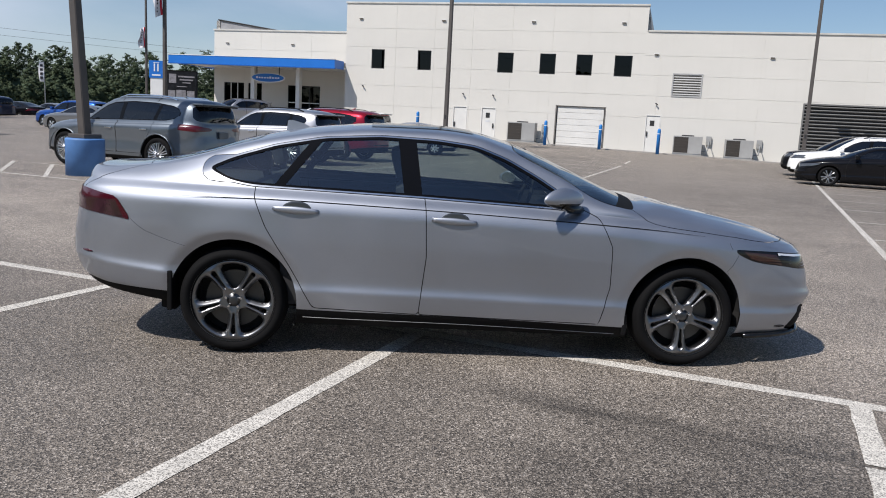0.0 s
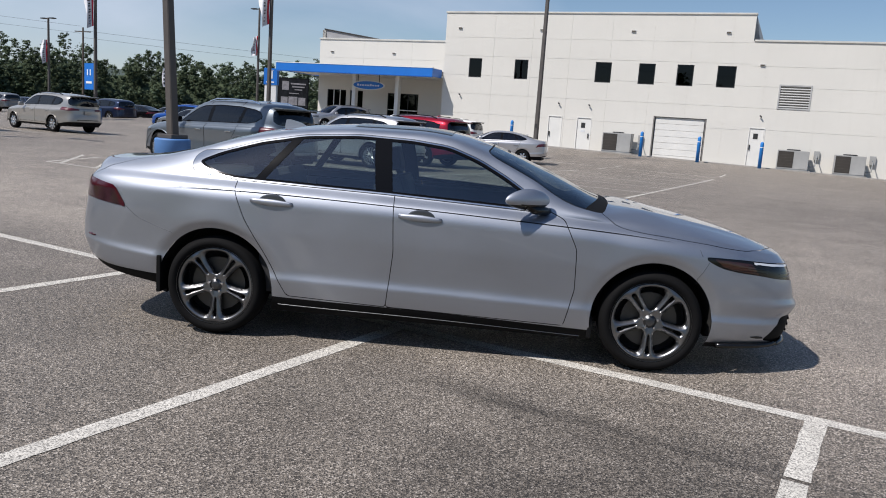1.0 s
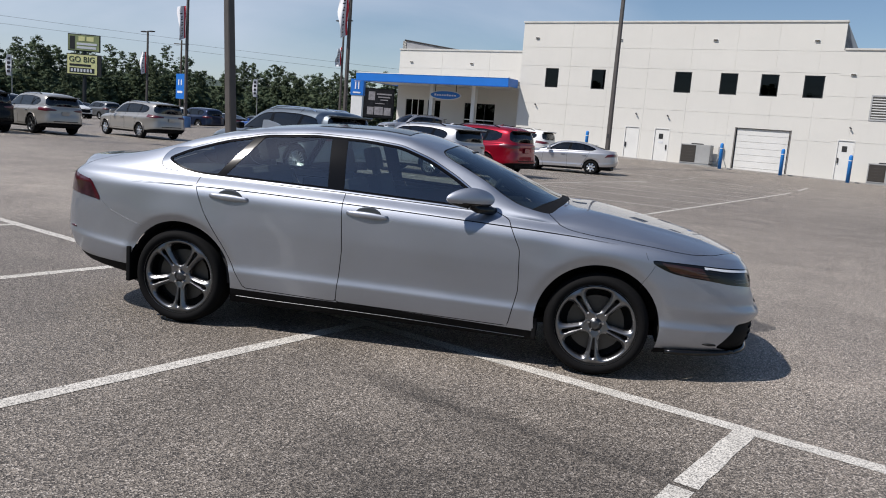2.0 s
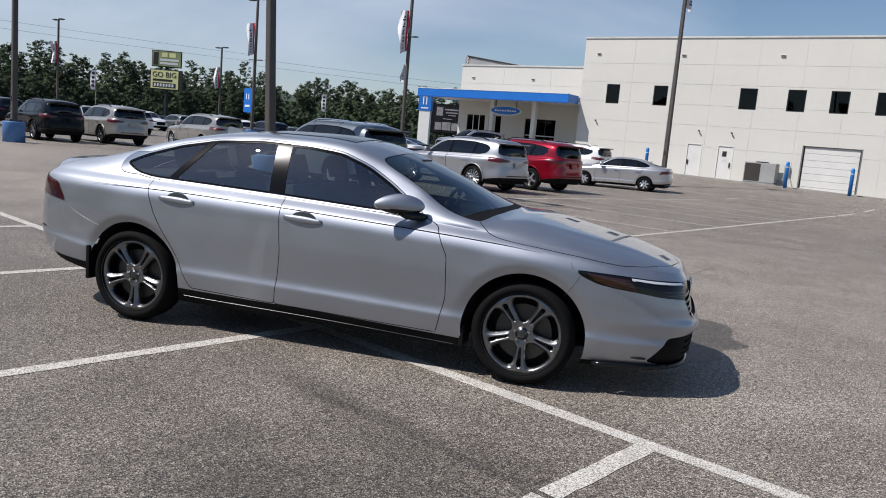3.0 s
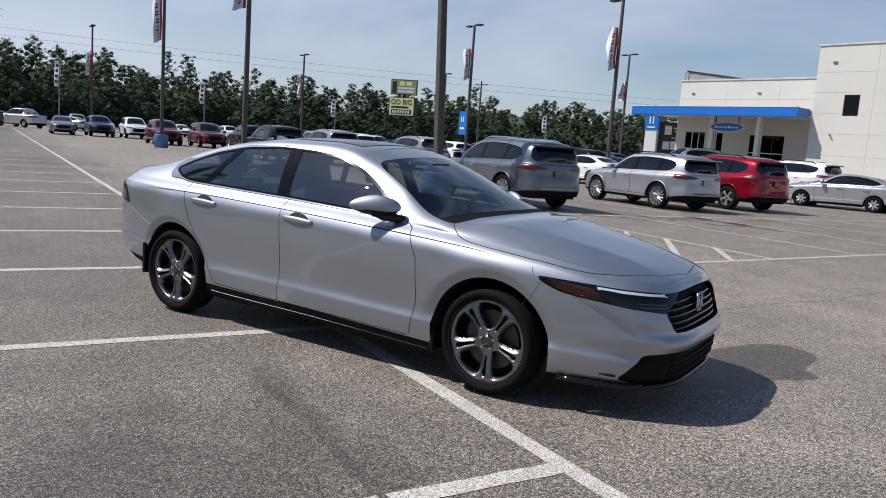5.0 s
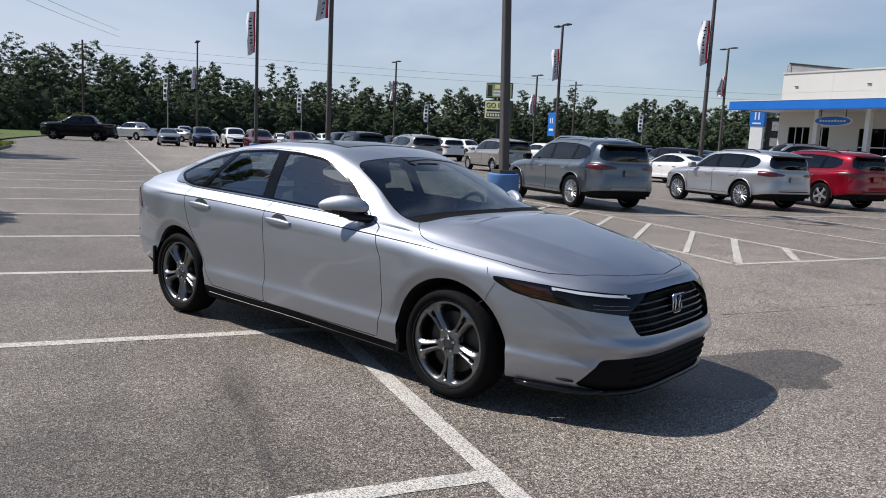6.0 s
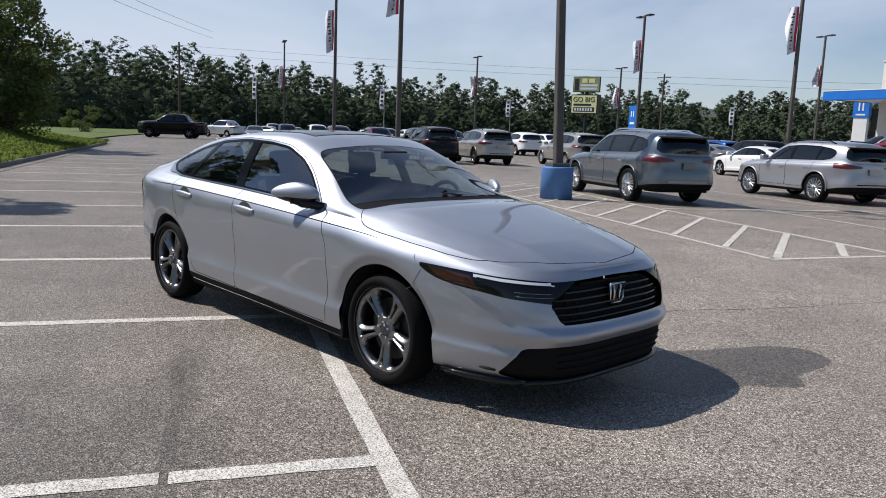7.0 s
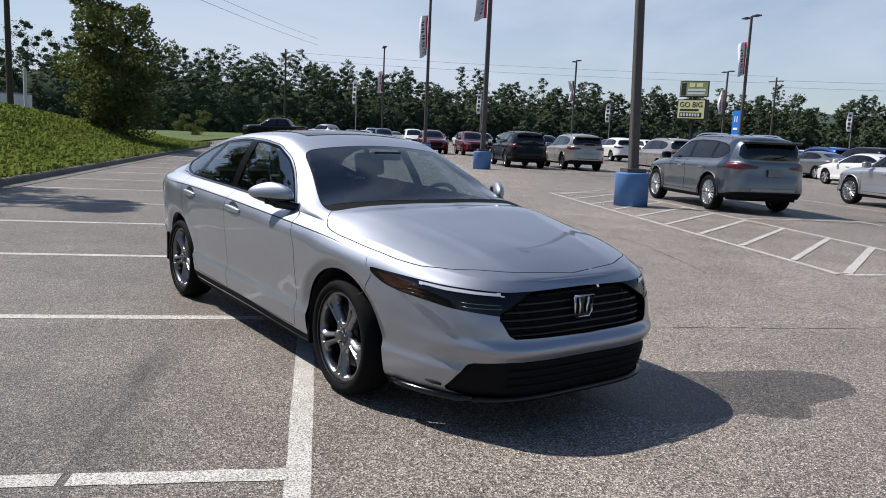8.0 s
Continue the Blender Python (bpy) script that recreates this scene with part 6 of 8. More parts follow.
def add_extras(car, kind, sp, paint, res):
    """Mirrors, handles, plate, roof rails: the small parts of a parked car."""
    w = max(sp["widths"])
    bz = curve(sp["belt"])
    zb = float(bz(0.7))
    xm = sp["dlo"][4][0] - 0.06 if len(sp["dlo"]) > 4 else 0.7
    xm = max(p[0] for p in sp["dlo"]) - 0.12
    for sg in (-1, 1):
        part("mirror", boxes((xm - 0.06, xm + 0.08, sg * (w - 0.02), sg * (w + 0.19), zb + 0.02, zb + 0.18), bevel=0.04), PAINTS[paint] if paint != "bluegrey" else GLOSSBLACK, car, smooth=True)
        if res:
            for d in sp["doors"]:
                hx = min(p[0] for p in d if p[1] > zb * 0.75) + 0.22
                part("handle", boxes((hx - 0.1, hx + 0.1, sg * (w - 0.03), sg * (w + 0.025), zb - 0.13, zb - 0.10), bevel=0.01), CHROME if paint != "black" else TRIM, car)
    xr = min(sp["rear"])
    if res and "back_window" in sp:
        zt = sp["tail"][0][1]
        part("plate", boxes((xr - 0.012, xr + 0.03, -0.16, 0.16, zt - 0.22, zt - 0.07), bevel=0.01), PAINTS[paint], car)
        roof = curve(sp["roof"])
        for sg in (-1, 1):
            xs_ = np.linspace(-1.7, 0.0, 8) * sp["axles"][0] / 1.47
            yy = 0.62 * w / 0.962
            part("roof_rail", tube([(x, sg * yy, float(roof(x)) + (0.0 if 0 < i < 7 else -0.06)) for i, x in enumerate(xs_)], 0.018, 6), CHROME if paint in ("bluegrey", "palesilver") else TRIM, car)
        zs_ = float(roof(xr * 0.9))
        part("spoiler", boxes((xr * 0.925 - 0.12, xr * 0.925 + 0.18, -0.64, 0.64, zs_ - 0.040, zs_ - 0.008), bevel=0.012), PAINTS[paint], car)
        part("spoiler_underside", boxes((xr * 0.925 - 0.10, xr * 0.925 + 0.12, -0.62, 0.62, zs_ - 0.075, zs_ - 0.042), bevel=0.01), GLOSSBLACK, car, "black spoiler underside")
        for ax in sp["axles"]:
            for sg in (-1, 1):
                arc = [(ax + (sp["arch"] + 0.012) * math.cos(a), sg * (w + 0.004), sp["R"] + (sp["arch"] + 0.012) * math.sin(a)) for a in np.linspace(-0.12, math.pi + 0.12, 17)]
                part("arch_flare", tube(arc, 0.015, 6), PAINTS[paint], car, smooth=True)
        part("rear_apron", boxes((xr + 0.05, xr + 0.3, -0.66, 0.66, 0.36, 0.45), bevel=0.03), TRIM, car, "black lower bumper")
        part("rear_wiper", tube([(xr * 0.985, 0.02, zt + 0.17), (xr * 0.965, -0.32, zt + 0.24)], 0.010, 5), TRIM, car)
        k = sp["axles"][0] / 1.47
        z0, z1, mt = (0.515, 0.575, STEEL) if paint == "bluegrey" else (0.55, 0.58, TRIM)
        part("bumper_insert", boxes((xr - 0.006, xr + 0.25, -0.52, 0.52, z0 * k, z1 * k), bevel=0.015), mt, car)
    part("antenna", tube([(-1.35, 0, float(curve(sp["roof"])(-1.35)) - 0.01), (-1.47, 0, float(curve(sp["roof"])(-1.45)) + 0.05)], [0.03, 0.008], 6), PAINTS[paint], car)

# ---------------------------------------------------------------- the silver sedan
def build_sedan():
    car, kids = make_car("sedan", "main", SEDAN, pose(0, 0, 0), "clean lunar silver four-door sedan parked across the stall lines", "car", "silver", 2, GLASS, ("plate", 5), ALLOYDARK, group="")
    trees = []
    for nm in ("body", "front_door", "rear_door", "hood", "headlight", "grille", "lower_grille", "window_trim", "taillight", "sill_trim", "trunk_lid"):
        for ob in kids.get(nm, []):
            bm = bmesh.new()
            bm.from_mesh(ob.data)
            trees.append(BVHTree.FromBMesh(bm))
            bm.free()

    def side_y(x, z, sg):
        """Where the skin lies at (x, z) on one side."""
        best = None
        for t in trees:
            hit = t.ray_cast(Vector((x, sg * 1.6, z)), Vector((0, -sg, 0)), 1.6)
            if hit[0] is not None and (best is None or abs(hit[0].y) > abs(best)):
                best = hit[0].y
        return best if best is not None else sg * 0.9

    def front_x(y, z):
        best = None
        for t in trees:
            hit = t.ray_cast(Vector((3.4, y, z)), Vector((-1, 0, 0)), 2.2)
            if hit[0] is not None and (best is None or hit[0].x > best):
                best = hit[0].x
        return best if best is not None else 2.46 * max(0.0, 1 - (abs(y) / 0.93) ** 4.2) ** (1 / 4.2)

    grille_trees = {}
    for nm in ("grille", "lower_grille"):
        bm = bmesh.new()
        bm.from_mesh(kids[nm][0].data)
        grille_trees[nm] = BVHTree.FromBMesh(bm)
        bm.free()

    def in_grille(nm, y, z):
        """Where the grille's sheet lies at (y, z), or nothing beside it."""
        hit = grille_trees[nm].ray_cast(Vector((3.4, y, z)), Vector((-1, 0, 0)), 2.2)
        return hit[0].x if hit[0] is not None else None

    # door handles: a bar over an oval coloured dark as the scoop's shade
    for sg in (-1, 1):
        doors = {"front_door": (-0.085, 0.878), "rear_door": (-1.04, 0.905)}
        for nm, (hx, hz) in doors.items():
            parent = kids[nm][0 if sg < 0 else 1]
            y = side_y(hx, hz, sg)
            bm = bmesh.new()
            bmesh.ops.create_uvsphere(bm, u_segments=20, v_segments=12, radius=1, matrix=Matrix.LocRotScale((hx + 0.005, y - sg * 0.003, hz + 0.008), None, (0.088, 0.0050, 0.050)))
            part("handle_recess", bm, PAINTS["scoop"], parent, "shaded handle scoop", True)
            pts, rad = [], []
            for i in range(13):
                t = i / 12
                x = hx - 0.135 + 0.27 * t
                lift = 0.012 * math.sin(math.pi * t) ** 0.5
                pts.append((x, y + sg * (0.002 + lift), hz + 0.010 - 0.012 * t))
                rad.append(0.013 + 0.009 * math.sin(math.pi * t))
            bar = tube(pts, rad, 12)
            for v in bar.verts:
                v.co.y = y + (v.co.y - y) * 0.62
            part("handle", bar, SILVER, parent, "body-coloured pull handle", True)
        # mirror
        z0, x0 = 1.04, 0.50
        halves = {}
        for low in (False, True):
            bm = bmesh.new()
            bmesh.ops.create_uvsphere(bm, u_segments=36, v_segments=24, radius=1)
            for v in bm.verts:
                x, y, z = v.co
                out = y * sg
                zz = z * (0.074 if z > 0 else 0.060) * (1 - 0.25 * max(0, out))
                fx = 0.085 if x > 0 else 0.060
                v.co = (x * fx - 0.120 * out, y * 0.098, zz)
            gone = [f for f in bm.faces if (f.calc_center_median().z > -0.022) == low]
            bmesh.ops.delete(bm, geom=gone, context="FACES")
            halves[low] = bm
        mir = part("mirror", halves[False], SILVER, car, "silver door mirror with a black underside", True, pose(x0 + 0.070, sg * 0.915, z0 + 0.004))
        part("mirror_shell", halves[True], GLOSSBLACK, mir, "gloss black lower shell", True)
        part("mirror_base", tube([(0.175, -sg * 0.165, -0.078), (0.12, -sg * 0.09, -0.066), (0.05, -sg * 0.02, -0.050), (0.0, sg * 0.03, -0.042)], [0.020, 0.028, 0.034, 0.022], 12), GLOSSBLACK, mir, smooth=True)
        part("mirror_glass", lathe([(0.0005, -0.0), (0.92, 0.0), (0.92, 0.05), (0.0005, 0.05)], 24), CHROME, mir, m=pose(-0.045 - 0.02, 0, 0.003, 0, 0, 40 * sg) @ Matrix.Rotation(-math.pi / 2, 4, "Y") @ Matrix.Diagonal((0.045, 0.085, 0.1, 1)))
        # mud flaps behind the wheels
        for ax in SEDAN["axles"]:
            x = ax - 0.376
            low, top = (0.255, 0.50) if ax < 0 else (0.195, 0.33)
            part("mud_flap", boxes((x - 0.018, x + 0.010, sg * 0.70, sg * 0.868, low, top), bevel=0.008), TRIM, car)
        # sill strip with its thin bright line
        sill = curve(SEDAN["sill"])
        pts = [(x, side_y(x, float(sill(x)) - 0.052, sg) + sg * 0.001, float(sill(x)) - 0.052) for x in np.linspace(-0.99, 0.98, 24)]
        part("sill_line", tube(pts, 0.0020, 6), STEEL, car, "thin bright sill line")
        # a thin black tube draws the shade under the shoulder crease
        line = curve([(-1.95, 0.962), (-1.29, 0.964), (-0.26, 0.940), (0.47, 0.912), (0.88, 0.894), (1.2, 0.876), (1.5, 0.850)])
        xs_ = np.linspace(-1.78, 1.50, 60)
        ys_ = [abs(side_y(x, float(line(x)), sg)) for x in xs_]
        pts = [(x, sg * (max(ys_[max(0, i - 2):i + 3]) + 0.0003), float(line(x))) for i, x in enumerate(xs_)]
        part("shoulder_crease", tube(pts, [0.0036 * min(1, 0.15 + min(i, 59 - i) / 14) for i in range(60)], 6), GAP, car, "dark shoulder crease")
        # fender to bumper seams
        for a, b in (((1.672, 0.812), (1.690, 0.772)), ((1.735, 0.738), (1.655, 0.605)), ((-1.70, 0.660), (-1.945, 0.738)), ((-1.945, 0.738), (-2.035, 0.805))):
            pts = []
            for t in np.linspace(0, 1, 10):
                x, z = a[0] + (b[0] - a[0]) * t, a[1] + (b[1] - a[1]) * t - 0.004 * math.sin(math.pi * t)
                pts.append((x, side_y(x, z, sg) + sg * 0.0005, z))
            part("bumper_seam", tube(pts, 0.0013, 6), PAINTS["scoop"], car, "fine bumper seam")
        # corner bezel beside the lower grille: a grey plate in a bright rim, with a dark slot low down
        rim_line = [(0.765, 0.240), (0.752, 0.300), (0.738, 0.342), (0.718, 0.372), (0.695, 0.392), (0.645, 0.411)]
        ry, rz = (np.interp(np.linspace(0, 5, 21), range(6), [q[k] for q in rim_line]) for k in (0, 1))
        iy = np.interp(rz, [0.240, 0.330, 0.411], [0.692, 0.674, 0.642])
        bm = bmesh.new()
        rows = [[bm.verts.new((front_x(sg * (ya + (yb - ya) * t), z) + 0.002 - 0.012 * math.sin(math.pi * min(1, t * 1.1)), sg * (ya + (yb - ya) * t), z)) for t in np.linspace(0, 1, 7)] for ya, yb, z in zip(ry, iy, rz)]
        for ra, rb in zip(rows, rows[1:]):
            for k in range(6):
                bm.faces.new((ra[k], ra[k + 1], rb[k + 1], rb[k]))
        bmesh.ops.recalc_face_normals(bm, faces=bm.faces)
        bz_ = part("bumper_bezel", bm, PAINTS["silver"], car, "silver bumper corner bezel", True)
        part("bezel_slot", tube([(front_x(sg * y, z) + 0.003, sg * y, z) for y, z in ((0.738, 0.258), (0.720, 0.256), (0.700, 0.252))], [0.004, 0.009, 0.006], 8), GAP, bz_, "dark slot", True)
        # small red reflector low on the rear bumper's corner
        part("rear_reflector", tube([(x, side_y(x, z, sg) + sg * 0.001, z) for x, z in ((-2.30, 0.575), (-2.335, 0.578), (-2.37, 0.580))], [0.004, 0.008, 0.006], 8), REDLENS, car, "small red reflector", True)
        # headlamp innards
        hl = kids["headlight"][0 if sg < 0 else 1]
        for z0, z1 in ((0.672, 0.664), (0.652, 0.646)):
            pts = [(front_x(sg * y, z0 + (z1 - z0) * k / 5) - 0.001, sg * y, z0 + (z1 - z0) * k / 5) for k, y in enumerate(np.linspace(0.665, 0.50, 6))]
            part("reflector_fin", tube(pts, 0.0025, 6), ALLOYDARK, hl, smooth=True)
        for z0, z1 in ((0.733, 0.722), (0.714, 0.703), (0.696, 0.686)):
            pts = [(front_x(sg * y, z0 + (z1 - z0) * k / 5) + 0.0005, sg * y, z0 + (z1 - z0) * k / 5) for k, y in enumerate(np.linspace(0.822, 0.772, 6))]
            part("lamp_rib", tube(pts, 0.0022, 6), GLOSSBLACK, hl, smooth=True)
    # grille slats and chrome-free mesh
    g = kids["grille"][0]
    def slat(nm, parent, path, rad, out, material):
        """A bar over the grille's sheet, as far as the sheet reaches."""
        pts = []
        for y, z in path:
            x = in_grille(nm, y, z)
            if x is not None:
                pts.append((x + out * (1 - (abs(y) / 0.66) ** 3), y, z))
        if len(pts) > 2:
            part("grille_slat", tube(pts, rad, 8), material, parent, smooth=True)
    for z in (0.517, 0.552, 0.588, 0.624, 0.660, 0.696):
        slat("grille", g, [(y, z) for y in np.linspace(-0.52, 0.52, 53)], 0.0085, 0.018, TRIM if z > 0.69 else GLOSSBLACK)
    for k in range(-6, 7):
        if abs(k) > 4:
            sg = 1 if k > 0 else -1
            slat("grille", g, [(k * 0.066 + sg * (z - 0.60) * 0.3, z) for z in np.linspace(0.515, 0.675, 12)], 0.004, 0.010, TRIM)
    lg = kids["lower_grille"][0]
    for z in (0.265, 0.305, 0.345, 0.385):
        slat("lower_grille", lg, [(y, z) for y in np.linspace(-0.47, 0.47, 39)], 0.007, 0.006, TRIM)
    # front lip: follows the bumper's lower edge round to the wheel
    lip_x = lambda y: 2.418 * (1 - (abs(y) / 0.868) ** 4.2) ** (1 / 4.2)
    pts = [(lip_x(y), y, 0.197) for y in np.linspace(-0.79, 0.79, 81)]
    bm = bmesh.new()
    fore = [bm.verts.new((x, y, z)) for x, y, z in pts]
    aft = [bm.verts.new((min(2.05, x - 0.05), y, z)) for x, y, z in pts]
    for i in range(len(pts) - 1):
        bm.faces.new((fore[i], fore[i + 1], aft[i + 1], aft[i]))
    bmesh.ops.solidify(bm, geom=bm.faces[:], thickness=0.012)
    part("bumper_tray", bm, TRIM, car, "black tray under the front bumper")
    part("front_lip", tube(pts, 0.017, 8), GLOSSBLACK, car, "gloss black front lip", True)
    for sg in (-1, 1):
        pts = [(lip_x(y) + 0.014, sg * y, 0.206) for y in np.linspace(0.60, 0.79, 9)]
        part("lip_line", tube(pts, [0.0010 + 0.0006 * min(i, 8 - i) for i in range(9)], 8), STEEL, car, "thin bright lip line", True)
    # emblem: a bright rounded frame with two plain bars
    ex = front_x(0, 0.625) + 0.038
    fr = [(ex, -0.066, 0.682), (ex, 0.066, 0.682), (ex - 0.002, 0.060, 0.600), (ex - 0.004, 0.045, 0.572), (ex - 0.004, -0.045, 0.572), (ex - 0.002, -0.060, 0.600), (ex, -0.066, 0.682)]
    part("emblem", tube(fr, 0.0065, 8), CHROME, g, "bright metal emblem frame", True)
    part("emblem_back", boxes((ex - 0.05, ex - 0.008, -0.055, 0.055, 0.578, 0.676), bevel=0.006), GLOSSBLACK, g)
    for sg in (-1, 1):
        part("emblem_bar", tube([(ex, sg * 0.036, 0.674), (ex, sg * 0.024, 0.628), (ex - 0.003, sg * 0.027, 0.580)], 0.0062, 8), CHROME, g, smooth=True)
    # roof: sunroof pane, fin, wipers and washer vents
    rf = curve(SEDAN["roof"])
    vs, fs = [], []
    for i, x in enumerate(np.linspace(-0.62, 0.05, 9)):
        for j, y in enumerate(np.linspace(-0.42, 0.42, 9)):
            vs.append((x, y, 0))
    bm = bmesh.new()
    body_tree = trees[0]
    pts = []
    for v in vs:
        hit = body_tree.ray_cast(Vector((v[0], v[1], 2.0)), Vector((0, 0, -1)), 1.0)
        z = hit[0].z if hit[0] is not None else float(rf(v[0]))
        pts.append(bm.verts.new((v[0], v[1], z + 0.004)))
    for i in range(8):
        for j in range(8):
            bm.faces.new((pts[i * 9 + j], pts[i * 9 + j + 1], pts[(i + 1) * 9 + j + 1], pts[(i + 1) * 9 + j]))
    bmesh.ops.recalc_face_normals(bm, faces=bm.faces)
    part("sunroof", bm, GLOSSBLACK, car, "tinted black sunroof panel", True)
    bm = bmesh.new()
    z = float(rf(-1.12)) - 0.012
    prof = [(-1.02, 0.0), (-1.10, 0.042), (-1.18, 0.062), (-1.215, 0.062), (-1.225, -0.02)]
    left = [bm.verts.new((x, -0.012 - 0.012 * (0.07 - h), z + h)) for x, h in prof]
    right = [bm.verts.new((x, 0.012 + 0.012 * (0.07 - h), z + h)) for x, h in prof]
    bm.faces.new(left)
    bm.faces.new(list(reversed(right)))
    for i in range(len(prof)):
        k = (i + 1) % len(prof)
        bm.faces.new((left[i], left[k], right[k], right[i]))
    bmesh.ops.recalc_face_normals(bm, faces=bm.faces)
    bmesh.ops.bevel(bm, geom=bm.edges[:], offset=0.004, segments=2, affect="EDGES")
    part("antenna_fin", bm, SILVER, car, "silver shark-fin antenna")
    for y0, y1 in ((-0.60, -0.02), (0.02, 0.58)):
        part("wiper", tube([(1.10 if y0 < -0.3 else 1.15, y0, 0.985 if y0 < -0.3 else 1.010), (1.125, (y0 + y1) / 2, 1.022), (1.12 if y1 > 0.3 else 1.145, y1, 0.985 if y1 > 0.3 else 1.016)], [0.010, 0.008, 0.005], 6), TRIM, car)
    part("cowl", boxes((1.03, 1.24, -0.62, 0.62, 0.955, 0.985), bevel=0.01), TRIM, car, "black cowl panel")
    # steering wheel, headliner-side mirror and door cards behind the glass
    bm = bmesh.new()
    ring = [(0.55 + 0.06 * math.sin(a), 0.37 + 0.185 * math.cos(a), 0.93 + 0.175 * math.sin(a)) for a in np.linspace(0, 2 * math.pi, 25)]
    part("steering_wheel", tube(ring, 0.015, 8), CABIN, car, smooth=True)
    part("inner_mirror", boxes((0.42, 0.46, -0.11, 0.11, 1.26, 1.32), bevel=0.012), CABIN, car)
    for sg in (-1, 1):
        part("door_card", boxes((-1.15, 0.78, sg * 0.70, sg * 0.80, 0.30, 0.965), bevel=0.03), CABIN, car)
    part("parcel_shelf", boxes((-1.95, -1.20, -0.66, 0.66, 0.98, 1.03)), CABIN, car)
    part("tail_bar", boxes((-2.49, -2.45, -0.42, 0.42, 0.865, 0.905), bevel=0.01), REDLENS, car)
    return car


from mathutils.bvhtree import BVHTree
build_sedan()

# ---------------------------------------------------------------- the other parked cars
HIGH = varied(SUV, (1.0, 1.0, 1.0), R=0.405, arch=0.466, rim=0.292)
MIDSUV = varied(SUV, (0.945, 0.985, 0.955), R=0.385, arch=0.442, rim=0.282)
BIGSUV = varied(SUV, (1.015, 1.04, 1.02), R=0.39, arch=0.455, rim=0.26)
CROSS = varied(SUV, (0.93, 0.965, 0.965), R=0.355, arch=0.415, rim=0.23)
SMALLSED = varied(SEDAN, (0.945, 0.965, 0.995), R=0.315, arch=0.372, rim=0.203)
LONGSED = varied(SEDAN, (1.0, 1.0, 0.99), R=0.33, arch=0.392, rim=0.24)
MINIVAN = varied(SUV, (1.04, 1.03, 1.0), R=0.35, arch=0.41, rim=0.235,
                 roof=[(-2.6, 1.14), (-2.56, 1.30), (-2.48, 1.52), (-2.36, 1.64), (-2.1, 1.69), (-1.2, 1.735), (-0.3, 1.745), (0.3, 1.70), (0.7, 1.55), (1.2, 1.26), (1.5, 1.10), (1.7, 1.06), (2.1, 0.99), (2.56, 0.88)],
                 belt=[(-2.6, 1.10), (-1.2, 1.08), (0.3, 1.05), (1.2, 1.02), (1.8, 0.98), (2.56, 0.86)])
PICKUP = varied(SUV, (1.17, 1.04, 1.06), R=0.40, arch=0.47, rim=0.25,
                roof=[(-2.95, 1.30), (-2.8, 1.30), (-1.62, 1.30), (-1.48, 1.32), (-1.36, 1.72), (-1.22, 1.85), (-0.4, 1.90), (0.4, 1.87), (0.66, 1.77), (1.05, 1.54), (1.38, 1.35), (1.55, 1.31), (2.3, 1.27), (2.7, 1.22), (2.9, 1.08)],
                belt=[(-2.95, 1.27), (-1.2, 1.25), (0.0, 1.23), (1.4, 1.22), (2.3, 1.19), (2.9, 1.06)],
                front=[2.68, 2.82, 2.88, 2.89, 2.89, 2.88, 2.87, 2.84],
                pillars=[(-0.32, 0.12, -0.04)],
                dlo=[(-1.36, 1.32), (1.02, 1.28), (0.84, 1.45), (0.55, 1.66), (0.25, 1.76), (-1.18, 1.77), (-1.33, 1.62)],
                back_window=[(-0.1, 1.32), (0.62, 1.32), (0.60, 1.68), (-0.1, 1.70)])
PICKUP["rail_z"] = [(-2.95, 0.9), (-1.6, 0.9), (-1.35, 0.9), (-0.3, 0.92), (0.4, 0.87), (0.8, 0.75), (1.25, 0.38), (1.43, 0.42), (1.66, 0.80), (2.9, 0.82)]

LIFTED = varied(PICKUP, (1.06, 1.06, 1.16), R=0.47, arch=0.545, rim=0.27, rail_z=[(a * 1.06, b) for a, b in PICKUP["rail_z"]])

FACE_BACK = 180.0
make_car("suv", "high", HIGH, at_lot(-12.2, 9.55, FACE_BACK), "blue-grey mid-size family SUV with bright roof rails", "SUV", "bluegrey", 1, TINT, ("vee", 10))
make_car("suv", "q", MIDSUV, at_lot(-12.65, 15.55, FACE_BACK), "silver compact SUV with black roof bars", "SUV", "satinsilver", 1, TINT, ("vee", 8))
make_car("suv", "big", BIGSUV, at_lot(-13.1, 19.15, FACE_BACK), "glossy red three-row SUV", "SUV", "red", 1, TINT, ("five", 5))
make_car("sedan", "small", SMALLSED, pose(0.15, 30.3, 0.0, 0, 0, 172), "pale silver compact sedan", "car", "palesilver", 1, TINT, ("five", 7))
make_car("minivan", "van", MINIVAN, pose(-3.2, 37.5, 0.15, 0, 0, 160), "white minivan parked near the building", "minivan", "white", 1, TINT, ("five", 7))
make_car("suv", "big", BIGSUV, pose(-10.9, 46.6, ground_z(-10.9, 46.6), 0, 0, 226), "grey-silver SUV parked by the canopy", "SUV", "satinsilver", 1, TINT, ("five", 7))
make_car("sedan", "long", LONGSED, at_lot(5.35, 25.3, FACE_BACK), "black luxury sedan with alloy wheels", "car", "black", 1, TINT, ("vee", 5))
make_car("suv", "big", BIGSUV, at_lot(5.15, 28.2, FACE_BACK), "white full-size SUV with dark windows", "SUV", "white", 1, TINT, ("five", 5))
make_car("suv", "big", BIGSUV, at_lot(4.95, 31.2, FACE_BACK), "black full-size SUV parked in the corner row", "SUV", "black", 1, TINT, ("five", 5))
